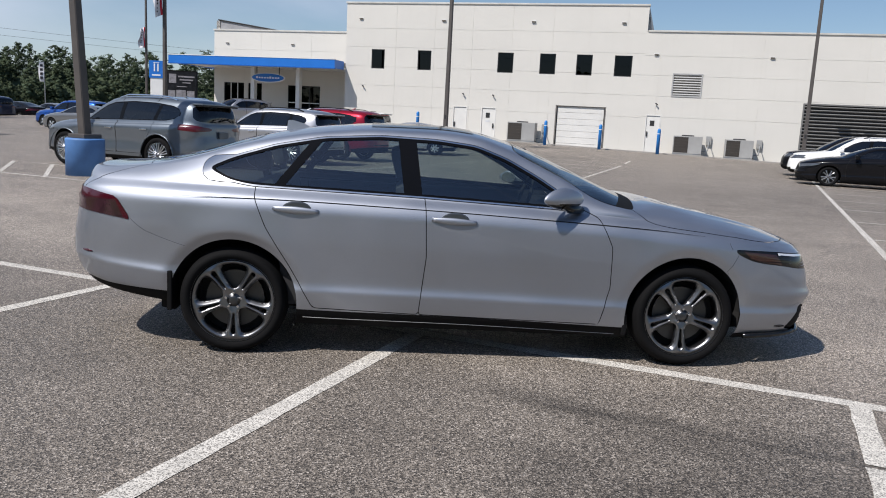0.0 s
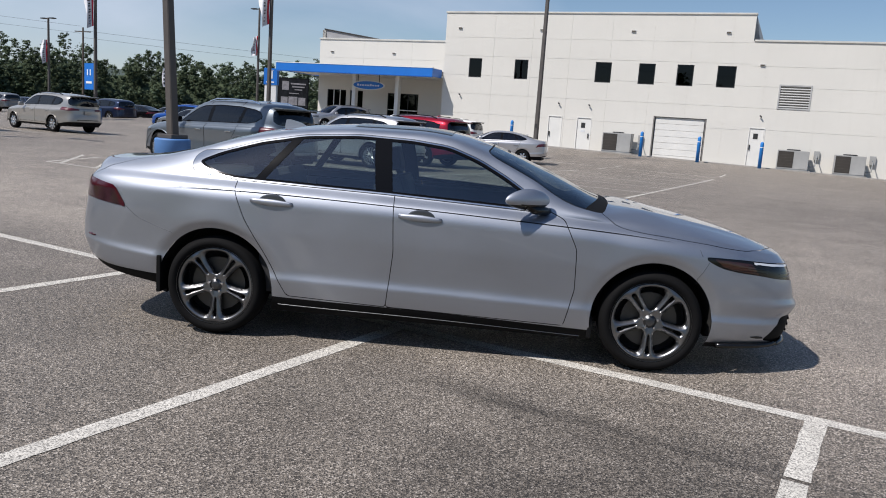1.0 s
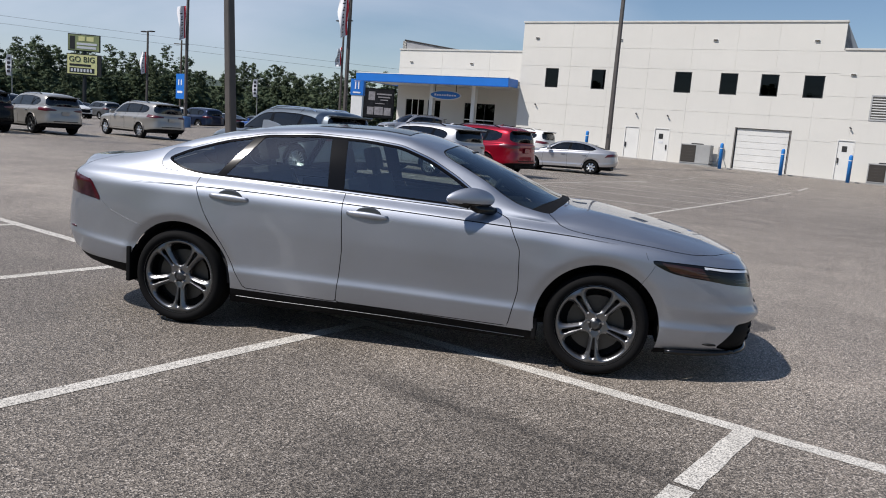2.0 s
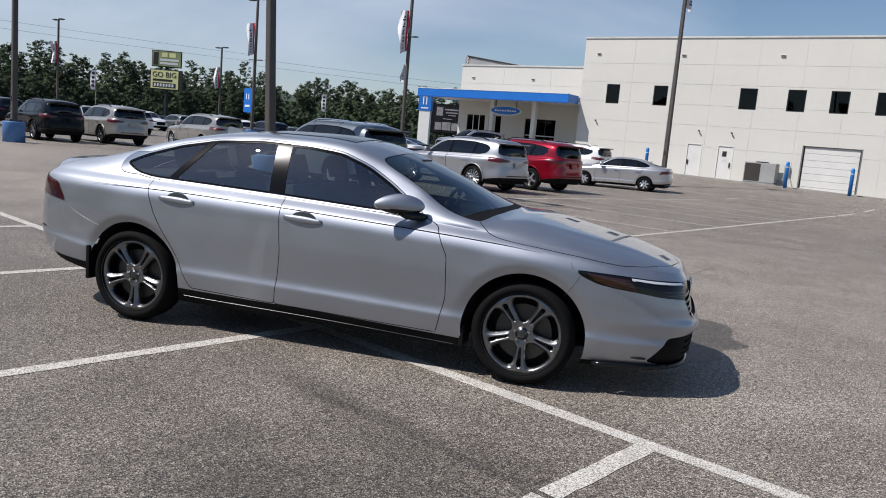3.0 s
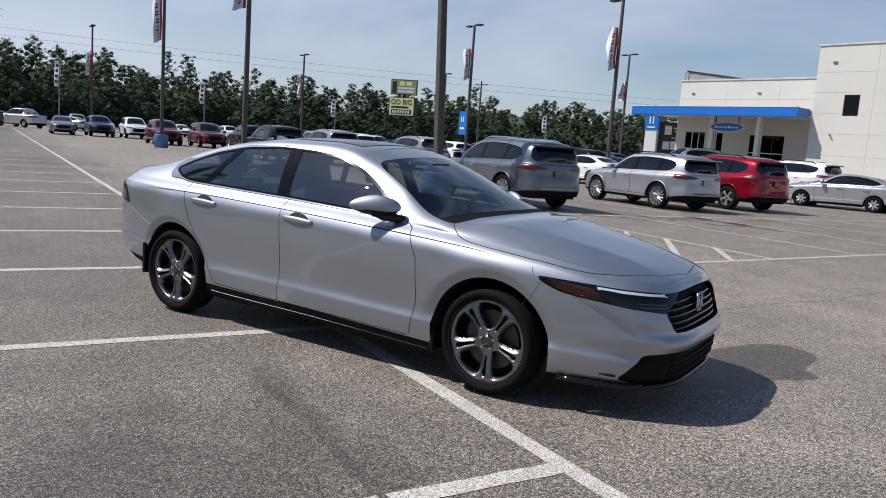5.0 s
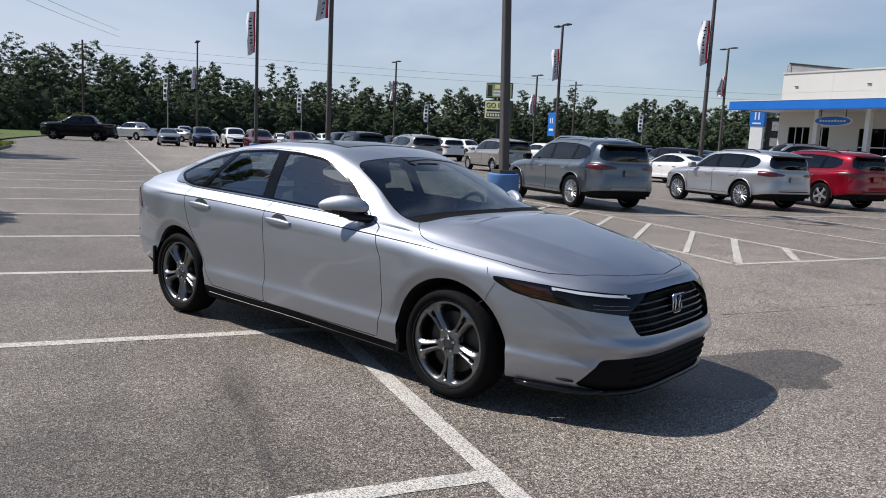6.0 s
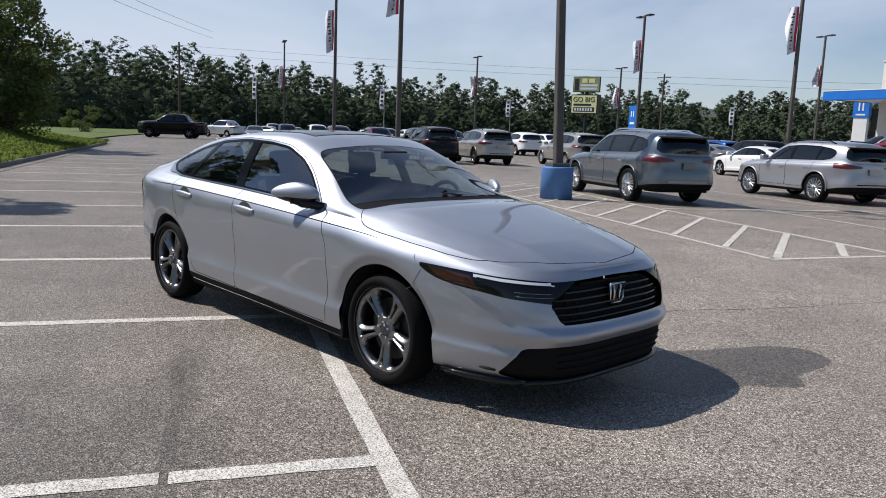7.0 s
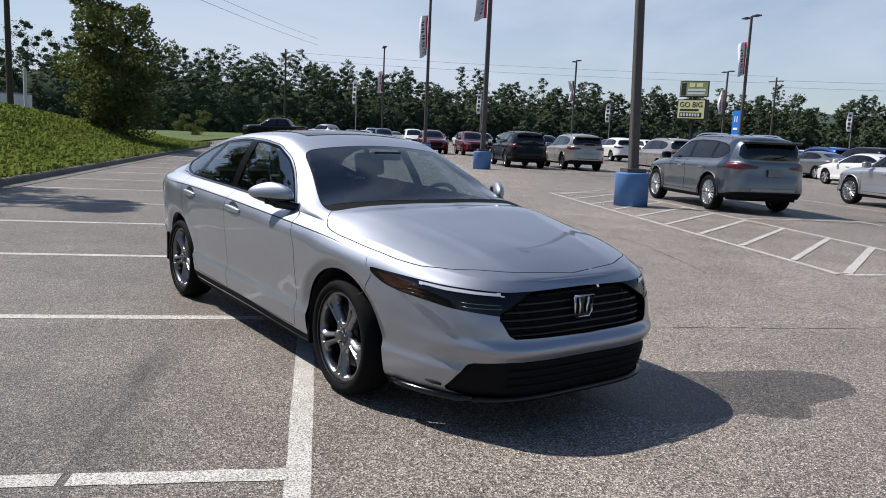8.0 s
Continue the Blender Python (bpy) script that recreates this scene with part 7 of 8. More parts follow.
make_car("suv", "high", HIGH, at_lot(-31.9, 9.5, FACE_BACK), "black boxy SUV with black wheels", "SUV", "black", 1, TINT, ("five", 5), ALLOYDARK)
make_car("suv", "high", HIGH, at_lot(-31.8, 12.3, FACE_BACK), "warm grey boxy SUV", "SUV", "tan", 1, TINT, ("five", 5), ALLOYDARK)
make_car("minivan", "van", MINIVAN, at_lot(-31.3, 17.0, FACE_BACK), "warm silver minivan in the middle row", "minivan", "tan", 1, TINT, ("five", 7))
make_car("crossover", "cross", CROSS, pose(-19.2, 41.6, 0.0, 0, 0, 160), "bright blue compact crossover", "SUV", "blue", 1, TINT, ("five", 5))
make_car("sedan", "long", LONGSED, at_lot(-24.2, 22.9, FACE_BACK), "white sedan with dark windows", "car", "white", 1, TINT, ("five", 5))
make_car("crossover", "cross", CROSS, at_lot(-49.5, 10.6, 0), "wine red crossover facing the drive lane", "SUV", "wine", 1, TINT, ("five", 5))
make_car("crossover", "cross", CROSS, at_lot(-50.5, 7.9, 0), "dark maroon crossover facing the drive lane", "SUV", "maroon", 0, TINT, ("five", 5))
make_car("pickup", "lifted", LIFTED, pose(-64.3, 27.2, 0.0, 0, 0, 230), "black lifted pickup truck with a crew cab", "pickup", "black", 0, TINT, ("five", 5), ALLOYDARK)
make_car("pickup", "pick", PICKUP, pose(-74.0, 37.4, 0.0, 0, 0, 190), "pale silver pickup truck", "pickup", "palesilver", 0, TINT, ("five", 5))
make_car("sedan", "small", SMALLSED, pose(-72.5, 41.5, 0.0, 0, 0, 200), "silver sedan parked beside a pickup", "car", "palesilver", 0, TINT, ("five", 5))


def far_rows():
    """Rows of stock cars further down the lot."""
    kinds = [("cross", CROSS, "crossover", "SUV"), ("high", HIGH, "suv", "SUV"), ("small", SMALLSED, "sedan", "car"), ("long", LONGSED, "sedan", "car")]
    cols = ["white", "black", "grey", "navy", "palesilver", "navy", "maroon", "white", "grey", "tan"]
    words = {"white": "white", "black": "black", "grey": "dark grey", "navy": "dark blue", "palesilver": "pale silver", "maroon": "maroon", "tan": "warm silver"}
    rnd = random.Random(7)
    spots = [(-63.0 - 0.4 * k, 2.6 + 2.75 * k, 0) for k in range(3)]
    spots += [(-49.5, 13.4 + 2.75 * k, 0 if k % 3 else 180) for k in range(4)]
    spots += [(-31.5, 25.5 + 2.75 * k, 180) for k in range(3)]
    spots += [(-66, 15.0 + 2.75 * k, 180 if k % 2 else 0) for k in range(13)]
    spots += [(-49, 30.0 + 2.75 * k, 180) for k in range(7)]
    spots += [(-88, 6.0 + 2.75 * k, 0) for k in range(16)]
    spots += [(-44, 62 + 2.75 * k, 180) for k in range(4)]
    for u, v, turn in spots:
        key, sp, nm, cat = rnd.choice(kinds)
        c = rnd.choice(cols)
        make_car(nm, key, sp, at_lot(u + rnd.uniform(-0.2, 0.2), v, turn + rnd.uniform(-1.5, 1.5)), "%s %s in a row of stock cars" % (words[c], "crossover" if cat == "SUV" else "sedan"), cat, c, 0, TINT, ("five", 5), extras=False)


far_rows()

# ---------------------------------------------------------------- light poles, banners, signs
def light_pole(x, y, h=10.0, banner=None, sign=False, cup=True, bare_top=False, turn=-26.5, width=0.20, lean=0.0):
    z = ground_z(x, y)
    p = thing("light_pole", pose(x, y, z, 0, 0, turn), "dark bronze square light pole on a blue round footing" if cup else "dark bronze light pole with flat twin heads", "street lamp", "light poles")
    zb = 0.0
    if cup:
        part("footing", lathe([(0.385, -0.05), (0.385, 0.72), (0.385, 0.735), (0.380, 0.752), (0.366, 0.766), (0.350, 0.769), (0.0005, 0.77)], 40), CUP, p, "round concrete footing painted blue", True)
        zb = 0.77
    part("base_cover", boxes((-0.23, 0.23, -0.23, 0.23, zb, zb + 0.09), bevel=0.02), BRONZE, p)
    a, b = width / 2, width / 2 * 0.72
    off = Matrix.Rotation(radians(-turn), 2) @ Vector((-lean, 0)) * (h - zb)
    bm = bmesh.new()
    ring = []
    for s, zz, k in ((a, zb + 0.09, 0), (b, h, 1)):
        c = s * 0.8
        ring.append([bm.verts.new((q[0] + off.x * k, q[1] + off.y * k, zz)) for q in ((-s, -c), (-c, -s), (c, -s), (s, -c), (s, c), (c, s), (-c, s), (-s, c))])
    for i in range(8):
        bm.faces.new((ring[0][i], ring[0][(i + 1) % 8], ring[1][(i + 1) % 8], ring[1][i]))
    bm.faces.new(ring[1])
    part("shaft", bm, BRONZE, p)
    part("hand_hole", boxes((-0.05, 0.05, -a - 0.012, -a + 0.03, zb + 0.75, zb + 0.95), bevel=0.006), BLACKMETAL, p)
    if not bare_top:
        for sg in (-1, 1):
            part("arm", boxes((sg * 0.05, sg * 0.45, -0.03, 0.03, h - 0.09, h - 0.03)), BRONZE, p, m=pose(off.x, off.y, 0))
            part("lamp_head", boxes((sg * 0.35, sg * 0.95, -0.20, 0.20, h - 0.10, h + 0.0), bevel=0.03), BLACKMETAL, p, "flat black lamp head", m=pose(off.x, off.y, 0))
    if sign:
        part("blue_sign", boxes((-1.15, -0.12, -0.03, 0.03, 2.0, 3.75)), BLUE, p, "small blue sign with a white mark")
        for x0, x1, z0, z1 in ((-0.85, -0.75, 2.95, 3.35), (-0.55, -0.45, 2.95, 3.35), (-0.95, -0.35, 2.4, 2.55)):
            part("sign_mark", boxes((x0, x1, -0.05, -0.032, z0, z1)), FLAGWHITE, p)
    if banner:
        add_banner(x, y, z, *banner)
    return p


def add_banner(x, y, z, z0, z1, ang, wide=0.66, curl=0.25):
    """A vertical banner flying from a pole: red at the hoist, white with dark letter bars."""
    b = thing("banner", pose(x, y, z, 0, 0, ang), "white and red vertical banner with dark lettering on a pole", "flag", "banners")
    n = 10
    rnd = random.Random(int(x * 10))
    ph = rnd.uniform(0, 6)

    def surf(s, t, side=0.0):
        """s across from the hoist, t up."""
        wave = 0.20 * math.sin(3.0 * s / wide * 2 + t * 3.6 + ph) * s / wide + 0.06 * math.sin(9 * t + 5 * s + ph)
        return (0.12 + s * (0.92 - 0.30 * abs(math.sin(t * 2.3 + ph))), wave + side, z0 + (z1 - z0) * t - 0.7 * curl * s - 0.16 * s * math.sin(2 * t + ph))

    def sheet(s0, s1, t0, t1, material, name, side):
        vs, fs = [], []
        for k, sd in enumerate((side, -side)):
            base = len(vs)
            for i in range(n + 1):
                for j in range(n + 1):
                    vs.append(surf(s0 + (s1 - s0) * i / n, t0 + (t1 - t0) * j / n, sd))
            for i in range(n):
                for j in range(n):
                    q = (base + i * (n + 1) + j, base + (i + 1) * (n + 1) + j, base + (i + 1) * (n + 1) + j + 1, base + i * (n + 1) + j + 1)
                    fs.append(q if k else tuple(reversed(q)))
        put(name, mesh_of(name, vs, fs, material, True), b)
    sheet(0, wide * 0.22, 0, 1, FLAGRED, "hoist_band", 0.004)
    sheet(wide * 0.22, wide, 0, 1, FLAGWHITE, "cloth", 0.004)
    for k in range(5):
        t = 0.10 + 0.165 * k
        a, c = rnd.uniform(0.36, 0.44), rnd.uniform(0.64, 0.74)
        sheet(wide * a, wide * c, t, t + 0.035, FLAGBLACK, "letter_bar", 0.009)
        sheet(wide * a, wide * (c - 0.08), t + 0.065, t + 0.10, FLAGBLACK, "letter_bar", 0.009)
    return b


BAN = (6.2, 8.6, 222)
light_pole(-6.9, 11.15, lean=0.05)
light_pole(-21.5, 18.3, banner=(6.4, 8.9, 222))
light_pole(-35.4, 24.7, banner=BAN)
light_pole(-52.9, 54.9, 9.4, banner=(5.4, 7.4, 215), cup=False)
light_pole(-67.6, 40.9, 10.3, banner=(5.6, 7.8, 215), cup=False)
light_pole(-27.3, 45.8, 10.1, banner=(6.2, 8.4, 215), sign=True)
light_pole(-42.3, 65.3, 8.8, banner=(4.8, 6.8, 210), cup=False)
light_pole(-13.1, 38.5, 10.2, banner=(6.3, 8.6, 215))
light_pole(-22.8, 66.7, 10.5, banner=(6.2, 8.0, 215), cup=False)
light_pole(2.1, 34.0, 10.2, banner=(8.6, 10.4, 60))
light_pole(20.9, 33.9, 10.2)


def feather_flag(x, y, h, ang):
    f = thing("feather_flag", pose(x, y, 0, 0, 0, ang), "small white feather flag on a slim pole", "flag", "feather flags")
    part("pole", tube([(0, 0, 0), (0, 0, h * 0.7), (0.03, 0, h)], [0.05, 0.04, 0.02], 6), STEEL, f)
    vs, fs = [], []
    n = 8
    for k, sd in enumerate((0.004, -0.004)):
        base = len(vs)
        for i in range(n + 1):
            t = i / n
            for s in (0.06, 0.06 + 0.55 * (0.75 + 0.25 * math.sin(t * 3))):
                vs.append((s, 0.08 * math.sin(t * 5 + s * 3) + sd, h * (0.62 + 0.36 * t)))
        for i in range(n):
            fs.append((base + 2 * i, base + 2 * i + 1, base + 2 * i + 3, base + 2 * i + 2))
    put("cloth", mesh_of("cloth", vs, fs, FLAGWHITE, True), f)
    for k in range(4):
        z0 = h * (0.67 + 0.075 * k)
        y0 = 0.08 * math.sin((z0 / h - 0.62) / 0.36 * 5 + 0.9)
        part("print_bar", boxes((0.16, 0.44, y0 - 0.05, y0 + 0.05, z0, z0 + h * 0.045)), FLAGBLACK, f)
    return f


for x, y, h, a in ((-70, 39, 6.8, 200), (-62, 50, 6.0, 205), (-40, 86, 6.0, 200), (-58, 66, 5.8, 205)):
    feather_flag(x, y, h, a)


def billboard():
    b = thing("billboard", pose(-106, 145, -0.6, 0, 0, 17) @ Matrix.Diagonal((0.9, 0.9, 0.93, 1)), "double roadside billboard with a yellow lower panel", "billboard")
    part("post", tube([(0, 0.6, 0), (0, 0.6, 17)], 0.45, 12), BLACKMETAL, b)
    part("upper_frame", boxes((-3.6, 3.6, 0.0, 0.5, 13.6, 17.4)), SIGNBLACK, b)
    part("upper_face", boxes((-3.45, 3.45, -0.06, -0.005, 13.8, 17.2)), mat("grey_green_board", (0.30, 0.34, 0.16), 0.6, var=0.3, big=0.4), b)
    for k, (x0, x1, z0, z1, m_) in enumerate(((-1.2, 0.2, 15.9, 16.9, YELLOW), (0.6, 2.2, 15.9, 16.9, YELLOW), (-1.6, 3.0, 15.0, 15.5, FLAGWHITE), (-1.6, 2.8, 14.2, 14.7, FLAGWHITE), (-3.2, -2.0, 14.0, 16.9, SIGNBLACK))):
        part("print_bar", boxes((x0, x1, -0.09, -0.062, z0, z1)), m_, b)
    part("lower_frame", boxes((-3.9, 3.9, 0.0, 0.5, 8.2, 13.0)), SIGNBLACK, b)
    part("lower_face", boxes((-3.7, 3.0, -0.06, -0.005, 8.5, 12.8)), YELLOW, b, "yellow board with black lettering")
    t = put("lettering", text_mesh("GO BIG", 1.75, SIGNBLACK, 0.02), b, m=pose(-0.4, -0.09, 11.75, 90, 0, 0))
    for x0, x1, z0, z1 in ((-3.2, 1.6, 10.25, 10.75), (-3.2, 2.4, 8.8, 9.9)):
        part("print_bar", boxes((x0, x1, -0.085, -0.062, z0, z1)), SIGNBLACK, b)
    for k in range(7):
        part("print_digit", boxes((-2.9 + k * 0.72, -2.45 + k * 0.72, -0.11, -0.087, 9.0, 9.7)), FLAGWHITE, b)


billboard()
# dark picture screen behind the pylon
sc = thing("picture_screen", pose(-39.0, 139.0, 0, 0, 0, 8) @ Matrix.Diagonal((1.65, 1.65, 1.8, 1)), "dark outdoor picture board by the road", "billboard")
part("frame", boxes((-1.9, 1.65, 0, 0.3, 1.5, 4.6)), TRIM, sc)
part("picture", boxes((-1.82, 1.57, -0.02, -0.002, 1.6, 4.5)), mat("dim_picture", (0.020, 0.021, 0.024), 0.85, var=0.7, big=1.4, fine=5, spec=0.1), sc)
PRINT = mat("faded_print", (0.30, 0.28, 0.29), 0.8, var=0.35, big=3.0, fine=9)
for x0, x1, z0, z1 in ((-1.3, -0.55, 3.35, 4.25), (-0.35, 1.35, 3.95, 4.10), (-0.2, 1.2, 3.65, 3.78), (0.1, 0.95, 3.38, 3.48), (-0.5, 0.6, 3.0, 3.08),
                       (-1.4, -0.65, 1.85, 2.65), (-0.55, 0.45, 1.85, 2.7), (0.55, 1.35, 1.85, 2.65)):
    part("print_bar", boxes((x0, x1, -0.04, -0.022, z0, z1)), PRINT, sc)
for x in (-1.4, 1.1):
    part("post", boxes((x, x + 0.2, 0.05, 0.25, 0, 1.5)), BLACKMETAL, sc)


# ---------------------------------------------------------------- far wooded ridge
# bluish green: the ridge's haze is painted into its colour
HILL = grass_mat("hazed_far_slope", (0.060, 0.085, 0.075), (0.085, 0.115, 0.095))


def far_ridge():
    """A low wooded ridge on the horizon beyond the woods."""
    vs, fs = [], []
    n = 120
    for i in range(n + 1):
        a = radians(50 + 110 * i / n)
        top = 24 + 9 * noise.noise(Vector((i * 0.06, 0.0, 4.0))) + 2.2 * noise.noise(Vector((i * 0.5, 0.0, 9.0)))
        for r, z in ((560, -1.0), (590, top * 0.55), (640, top), (720, top * 0.9), (760, -1.0)):
            vs.append((math.cos(a) * r, math.sin(a) * r, z + (0.7 * noise.noise(Vector((i * 2.3, r * 0.1, 0))) if z > 0 else 0)))
    for i in range(n):
        for j in range(4):
            fs.append((i * 5 + j, i * 5 + j + 1, (i + 1) * 5 + j + 1, (i + 1) * 5 + j))
    tagged(put("far_ridge", mesh_of("far_ridge", vs, fs, HILL, True)), "hazy low wooded ridge on the horizon", "hill", kind="structure")


far_ridge()


# ---------------------------------------------------------------- trees
def crown_mesh(name, clumps, leaf, per, material, rnd, flat=0.5):
    """Many small bent leaf sprays gathered round clump centres."""
    vs, fs = [], []
    for c, r in clumps:
        for _ in range(per):
            while True:
                o = Vector((rnd.uniform(-1, 1), rnd.uniform(-1, 1), rnd.uniform(-1, 1)))
                if 0.15 < o.length < 1:
                    break
            p = Vector(c) + Vector((o.x * r, o.y * r, o.z * r * flat))
            d = Vector((rnd.gauss(0, 1), rnd.gauss(0, 1), rnd.gauss(0, 0.7))).normalized()
            e = d.cross(Vector((rnd.gauss(0, 1), rnd.gauss(0, 1), rnd.gauss(0, 1)))).normalized()
            s = leaf * rnd.uniform(0.6, 1.35)
            k = d.cross(e) * s * 0.25
            i = len(vs)
            vs += [p - d * s * 0.5, p + e * s * 0.32 + k, p + d * s * 0.5, p - e * s * 0.32 + k]
            fs += [(i, i + 1, i + 2), (i, i + 2, i + 3)]
    return mesh_of(name, vs, fs, material)


def tree_kind(seed, h, spread, low, pine, leaf, per, material, label, limbs=26, bushy=0.36):
    rnd = random.Random(seed)
    t = thing("tree", pose(0, 0, -500), label, "tree", "woods")
    bend = [Vector((rnd.uniform(-0.25, 0.25) * k, rnd.uniform(-0.25, 0.25) * k, h * k / 6)) for k in range(7)]
    part("trunk", tube(bend, [0.20 * (1 - 0.85 * k / 6) * h / 11 for k in range(7)], 7), BARK, t)
    clumps = []
    br = bmesh.new()
    for i in range(limbs):
        f = low + (1 - low) * ((i + rnd.random()) / limbs)
        a = rnd.uniform(0, 2 * math.pi)
        if pine:
            reach = spread * (0.35 + 0.65 * math.sin(math.pi * min(1, (1 - f) / (1 - low) * 0.85 + 0.12))) * rnd.uniform(0.5, 1.1)
            rise = rnd.uniform(0.0, 0.25)
        else:
            reach = spread * math.sqrt(max(0.05, 1 - (2 * (f - low) / (1 - low) - 0.9) ** 2 * 0.8)) * rnd.uniform(0.45, 1.05)
            rise = rnd.uniform(0.05, 0.4)
        k = min(5, int(f * 6))
        base = bend[k].lerp(bend[k + 1], f * 6 - k)
        tip = base + Vector((math.cos(a) * reach, math.sin(a) * reach, reach * rise))
        tip.z = min(tip.z, h * 1.03)
        b = tube([base, base.lerp(tip, 0.5) + Vector((0, 0, 0.1)), tip], [0.05 * h / 11, 0.03 * h / 11, 0.012], 5)
        tm = bpy.data.meshes.new("tmp")
        b.to_mesh(tm)
        b.free()
        br.from_mesh(tm)
        bpy.data.meshes.remove(tm)
        taper = 1.2 - 0.75 * f
        clumps.append((tip, rnd.uniform(0.45, 0.85) * spread * bushy * taper))
        if f < 0.6:
            clumps.append((base.lerp(tip, 0.6) + Vector((0, 0, 0.15)), rnd.uniform(0.4, 0.8) * spread * bushy * taper))
    clumps.append((bend[6] + Vector((0, 0, -0.2)), spread * 0.22))
    part("branchwork", br, BARK, t)
    put("crown", crown_mesh("crown", clumps, leaf, per, material, rnd, 0.55 if pine else 0.8), t)
    return t


def woods(points, seed, layers, label, scale):
    """A stretch of woods: pines of flat ragged boughs and billowing broad-leaved trees over low brush."""
    rnd = random.Random(seed)
    gen = np.random.default_rng(seed)
    path = [Vector(p) for p in points]
    pads = []
    for back, step, lo, hi, low in layers:
        for a, b in zip(path, path[1:]):
            d = b - a
            n = Vector((-d.y, d.x)).normalized()
            if n.dot(a + b) < 0:
                n = -n
            k = 0.0
            while k < d.length:
                p = a + d * (k / d.length) + n * (back + rnd.uniform(-1.8, 1.8))
                k += step * 1.2 * rnd.uniform(0.6, 1.4)
                far = scale * math.hypot(p.x - 3, p.y + 4) / 138
                size = min(far, 1.0) if scale < 2 else 0.8
                h = rnd.uniform(lo, hi) * size
                pine = rnd.random() < (0.55 if hi > 10 else 0.15)
                if pine and hi > 13:
                    h *= rnd.uniform(1.0, 1.14)
                wide = h * (0.14 if pine else 0.22) + 0.7
                count = int((18 + h * 2.6) * (1 - low * 0.5))
                lean = Vector((rnd.uniform(-0.5, 0.5), rnd.uniform(-0.5, 0.5)))
                start = max(low, 0.32 if pine and hi > 9 else 0.0)
                for c in range(count):
                    f = start + (1.0 - start) * ((c + rnd.random()) / count) ** (0.8 if pine else 1.0)
                    if pine:
                        r = wide * (1.12 - f) ** 0.55 * rnd.uniform(0.15, 1.25)
                        pad = (0.92 - 0.45 * f) * rnd.uniform(0.65, 1.2) * size
                    else:
                        r = wide * math.sqrt(max(0.03, 1 - (2 * f - 0.85) ** 2 * 0.75)) * rnd.uniform(0.3, 1.05)
                        pad = (1.00 - 0.30 * f) * rnd.uniform(0.7, 1.25) * size
                    t = rnd.uniform(0, 2 * math.pi)
                    pads.append((p.x + lean.x * f + math.cos(t) * r, p.y + lean.y * f + math.sin(t) * r, h * f, p.x, p.y, h * 0.5, pad, wide, 0.45 if pine else 0.75, far))
    pads = np.array(pads)
    per = 19 if scale < 2 else 16
    q = np.repeat(pads, per, axis=0)
    m = len(q)
    o = gen.normal(0, 1, (m, 3))
    o /= np.linalg.norm(o, axis=1)[:, None]
    o *= gen.uniform(0.45, 1.25, (m, 1)) * q[:, 6:7]
    o[:, 2] *= q[:, 8]
    p = q[:, :3] + o + gen.normal(0, 0.10, (m, 3))
    p[:, 2] = np.maximum(p[:, 2], 0.12)
    d = gen.normal(0, 1, (m, 3)) * (1, 1, 0.6)
    d /= np.linalg.norm(d, axis=1)[:, None]
    e = np.cross(d, gen.normal(0, 1, (m, 3)))
    e /= np.maximum(np.linalg.norm(e, axis=1)[:, None], 1e-6)
    s = gen.uniform(0.15, 0.36, (m, 1)) * np.clip(q[:, 9:10], 0.8, 1.6)
    vs = np.stack([p - d * s * 0.5, p + e * s * 0.34, p + d * s * 0.5, p - e * s * 0.34], 1).reshape(-1, 3)
    me = bpy.data.meshes.new("woods")
    me.vertices.add(len(vs))
    me.vertices.foreach_set("co", vs.ravel())
    me.loops.add(4 * m)
    me.loops.foreach_set("vertex_index", np.arange(4 * m))
    me.polygons.add(m)
    me.polygons.foreach_set("loop_start", np.arange(m) * 4)
    me.polygons.foreach_set("loop_total", np.full(m, 4))
    me.materials.append(PINE)
    me.update(calc_edges=True)
    axis = p - q[:, 3:6]
    nv = o / q[:, 6:7] * 0.9 + axis / np.linalg.norm(axis, axis=1)[:, None] * 0.5 + gen.normal(0, 0.16, (m, 3)) + (0, 0, 0.35)
    nv /= np.linalg.norm(nv, axis=1)[:, None]
    me.normals_split_custom_set_from_vertices(np.repeat(nv, 4, axis=0).tolist())
    w = new("woods", me)
    tagged(w, label, "woods", "", "stuff")
    # the close inner foliage of each bough, as small rough lumps behind the sprays
    ico = bmesh.new()
    bmesh.ops.create_icosphere(ico, subdivisions=1, radius=1)
    lump = np.array([v.co[:] for v in ico.verts])
    tri = np.array([[v.index for v in f.verts] for f in ico.faces])
    ico.free()
    core = pads[gen.random(len(pads)) < 0.62]
    c = len(core)
    shape = lump[None] * gen.uniform(0.40, 0.80, (c, len(lump), 1)) * core[:, None, 6:7] * 1.1
    shape[:, :, 2] *= core[:, None, 8]
    body = (core[:, None, :3] + shape).reshape(-1, 3)
    body[:, 2] = np.maximum(body[:, 2], 0.05)
    mass = (tri[None] + (np.arange(c) * len(lump))[:, None, None]).reshape(-1, 3)
    me = bpy.data.meshes.new("inner_foliage")
    me.vertices.add(len(body))
    me.vertices.foreach_set("co", body.ravel())
    me.loops.add(3 * len(mass))
    me.loops.foreach_set("vertex_index", mass.ravel())
    me.polygons.add(len(mass))
    me.polygons.foreach_set("loop_start", np.arange(len(mass)) * 3)
    me.polygons.foreach_set("loop_total", np.full(len(mass), 3))
    me.polygons.foreach_set("use_smooth", [True] * len(mass))
    me.materials.append(PINE)
    me.update(calc_edges=True)
    tagged(new("inner_foliage", me), "close dark green inner foliage of the woods", "woods", "", "stuff")
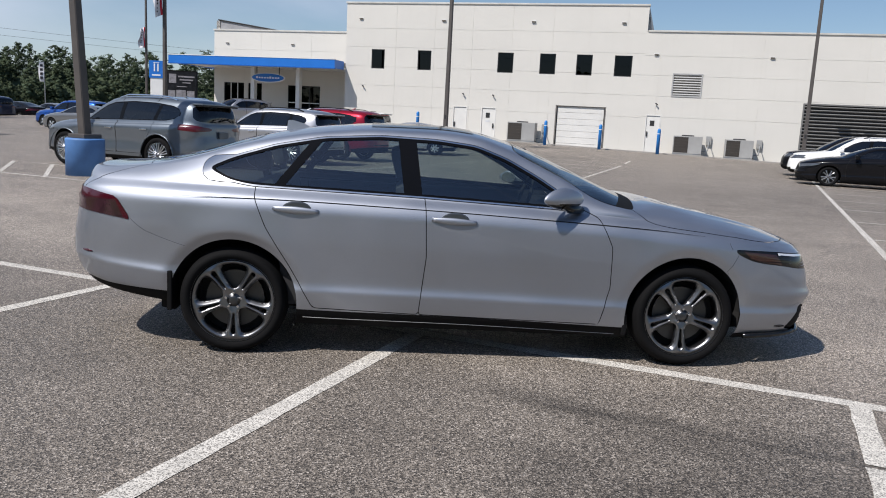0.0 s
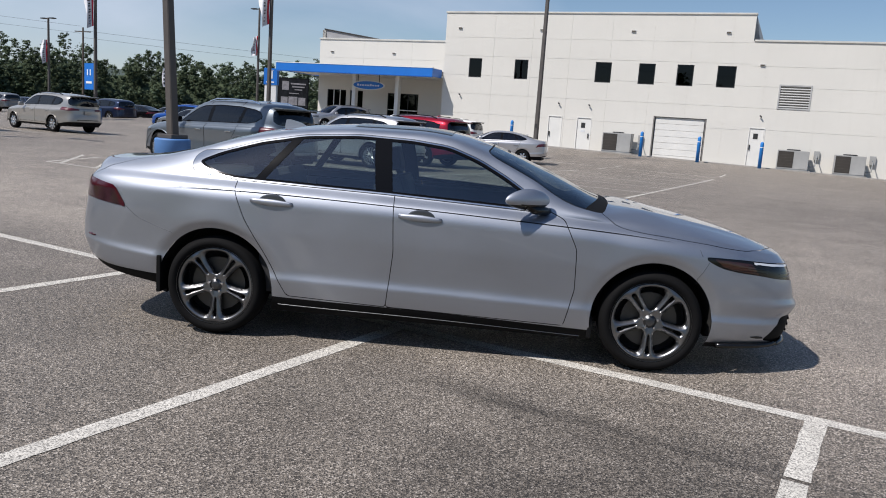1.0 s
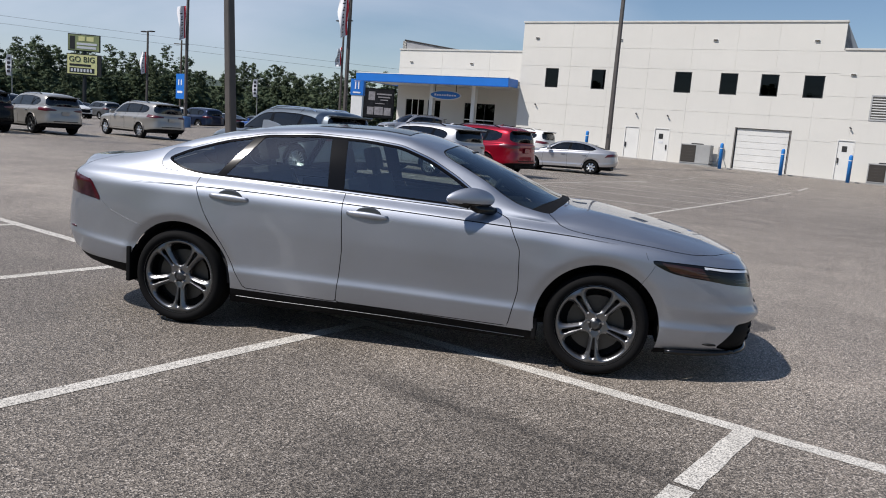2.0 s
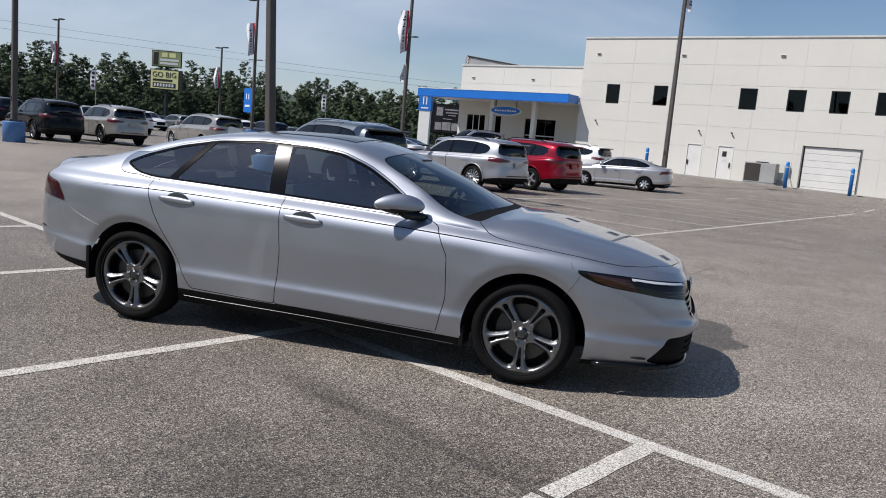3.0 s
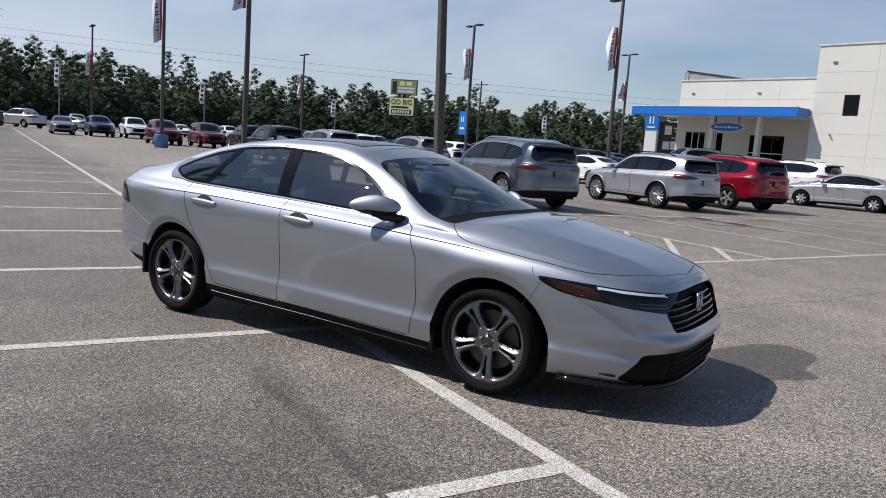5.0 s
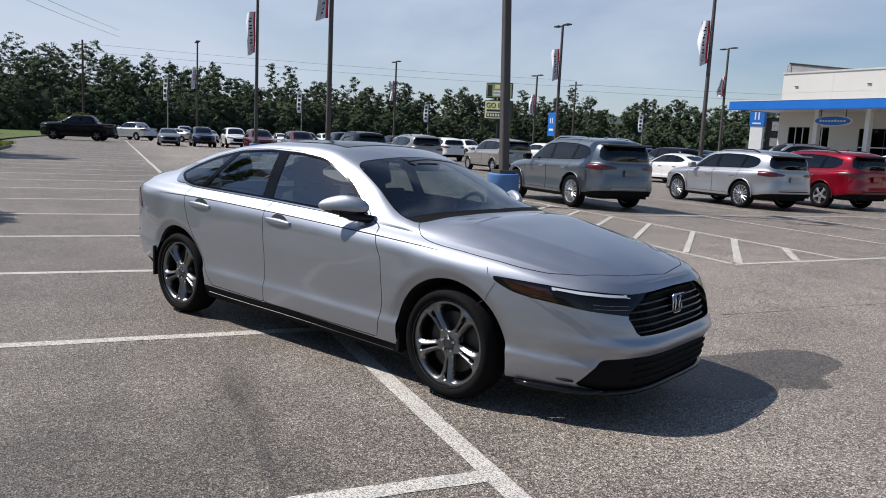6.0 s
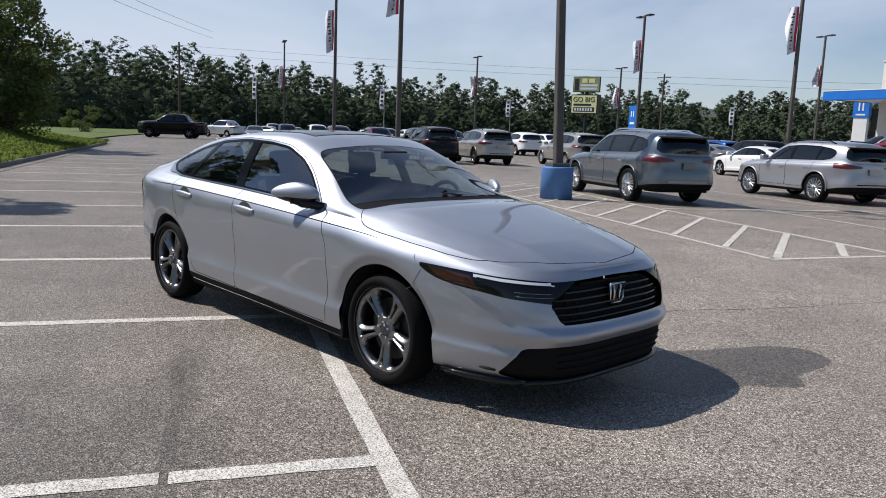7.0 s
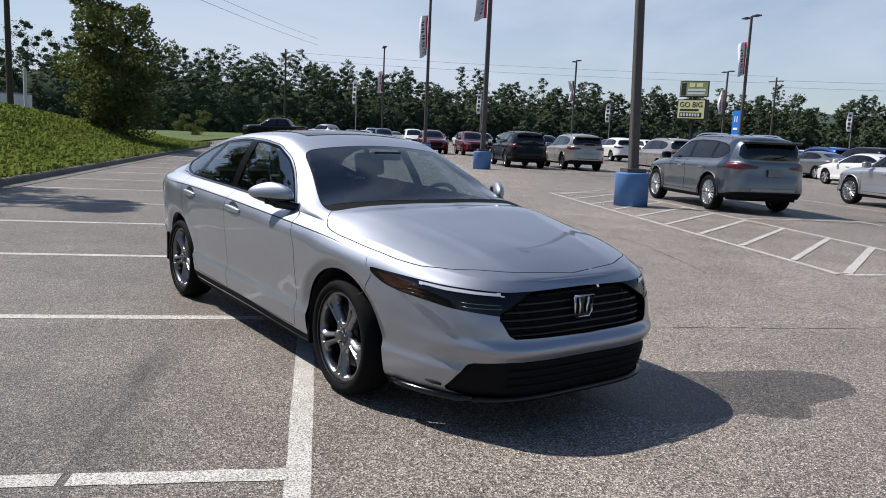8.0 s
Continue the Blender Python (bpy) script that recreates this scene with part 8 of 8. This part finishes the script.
    # the thicket's dark inside: a rough low rise behind the first trunks
    vs, fs = [], []
    prof = ((2.5, 0.0), (3.2, 4.6), (5.0, 7.0), (9.5, 9.2), (18, 10.5), (34, 0.0))
    rows = 0
    for a, b in zip(path, path[1:]):
        d = b - a
        n = Vector((-d.y, d.x)).normalized()
        if n.dot(a + b) < 0:
            n = -n
        steps = max(2, int(d.length / 2.0))
        for i in range(steps):
            g = a + d * (i / steps)
            for out_, z in prof:
                vs.append((g.x + n.x * (out_ + rnd.uniform(-0.5, 0.5)), g.y + n.y * (out_ + rnd.uniform(-0.5, 0.5)), z * rnd.uniform(0.80, 1.08) * min(0.9, scale * math.hypot(g.x - 3, g.y + 4) / 138)))
            rows += 1
    k = len(prof)
    for i in range(rows - 1):
        for j in range(k - 1):
            fs.append((i * k + j, (i + 1) * k + j, (i + 1) * k + j + 1, i * k + j + 1))
    th = new("thicket", mesh_of("thicket", vs, fs, PINE, True))
    tagged(th, "dark dense undergrowth deep inside the woods", "undergrowth", "", "stuff")


LAYERS = ((0, 2.2, 3.5, 8.0, 0.0), (3.5, 2.4, 7.5, 11.5, 0.15), (8.0, 2.4, 9.5, 13.6, 0.35), (13, 2.6, 10.5, 14.5, 0.45), (18, 4.2, 12.5, 16.5, 0.5))
woods(((-100, -40), (-108, 0), (-116, 36), (-126, 72), (-132, 108), (-122, 148), (-92, 180), (-48, 194), (0, 204), (70, 210)), 11, LAYERS, "dense dark green mixed pine woods round the lot", 1.0)
woods([tuple(lot(u, -27 - 0.03 * u * u / 10))[:2] for u in (-36, -20, -4, 12, 28, 46)], 12, LAYERS[:3], "dense green woods on top of the grass bank", 4.0)
bank_tree = tree_kind(21, 8.4, 2.5, 0.0, False, 0.19, 170, SHRUB, "bushy broad-leaved tree growing on the grass bank", 64, 0.46)
bank_tree.matrix_basis = pose(-34.6, 6.2, 0.6, 0, 0, 40)
copy_thing(bank_tree, pose(-15.2, -5.6, 1.2, 0, 0, 150))
shrub = tree_kind(22, 2.6, 1.9, 0.05, False, 0.16, 90, SHRUB, "low green shrub at the edge of the drive", 22)
shrub.matrix_basis = pose(-88, 37, 0)
copy_thing(shrub, pose(-91, 40, 0, 0, 0, 90))
copy_thing(shrub, pose(-79, 24, 0, 0, 0, 50))


def utility_pole(x, y, h, wires):
    p = thing("utility_pole", pose(x, y, 0), "weathered dark wooden utility pole with wires", "utility pole", "utility poles")
    part("shaft", tube([(0, 0, -0.2), (0.02, 0, h)], [0.17, 0.11], 10), BARK, p)
    part("crossarm", boxes((-1.1, 1.1, -0.06, 0.06, h - 0.6, h - 0.48)), BARK, p)
    for dx, dy, dz, off in wires:
        pts = []
        for i in range(13):
            t = i / 12
            pts.append((dx * t, dy * t, h - 0.4 - off + dz * t - 4.0 * 0.35 * t * (1 - t)))
        part("wire", tube(pts, 0.018, 4), BLACKMETAL, p)


utility_pole(-40.6, 2.45, 12.5, ((-50, 42, 1, 0.0), (-50, 42, 1, 0.8), (30, -22, -1, 0.3), (30, -22, 3, 1.4)))
utility_pole(-92.0, 40.5, 11.5, ((36, 55, 0, 0.0), (36, 55, 0, 0.9)))
utility_pole(-56.0, 96.0, 11.0, ((60, 40, 0, 0.0), (60, 40, 0, 0.9)))
fp = thing("steel_post", pose(-42.5, 3.4, 1.5), "pale slim steel post on top of the bank", "post")
part("shaft", tube([(0, 0, -0.3), (0, 0, 2.4)], 0.09, 8), WHITE, fp)
part("cap", tube([(0, 0, 2.4), (0, 0, 2.46)], [0.09, 0.05], 8), STEEL, fp)
tr = thing("trailer", pose(-58.5, 2.2, 0.35, 0, 0, 100), "white box trailer beyond the bank", "trailer")
part("box", boxes((-3.5, 3.5, -1.2, 1.2, 0.6, 2.5), bevel=0.05), WHITE, tr)
part("roof", boxes((-3.5, 3.5, -1.2, 1.2, 2.502, 2.6), bevel=0.02), ROOFGREY, tr)
part("wheel", lathe([(0.36, -0.1), (0.36, 0.1)], 16, "y"), TYRE, tr, m=pose(0.5, -1.15, 0.34))
part("wheel", lathe([(0.36, -0.1), (0.36, 0.1)], 16, "y"), TYRE, tr, m=pose(0.5, 1.15, 0.34))
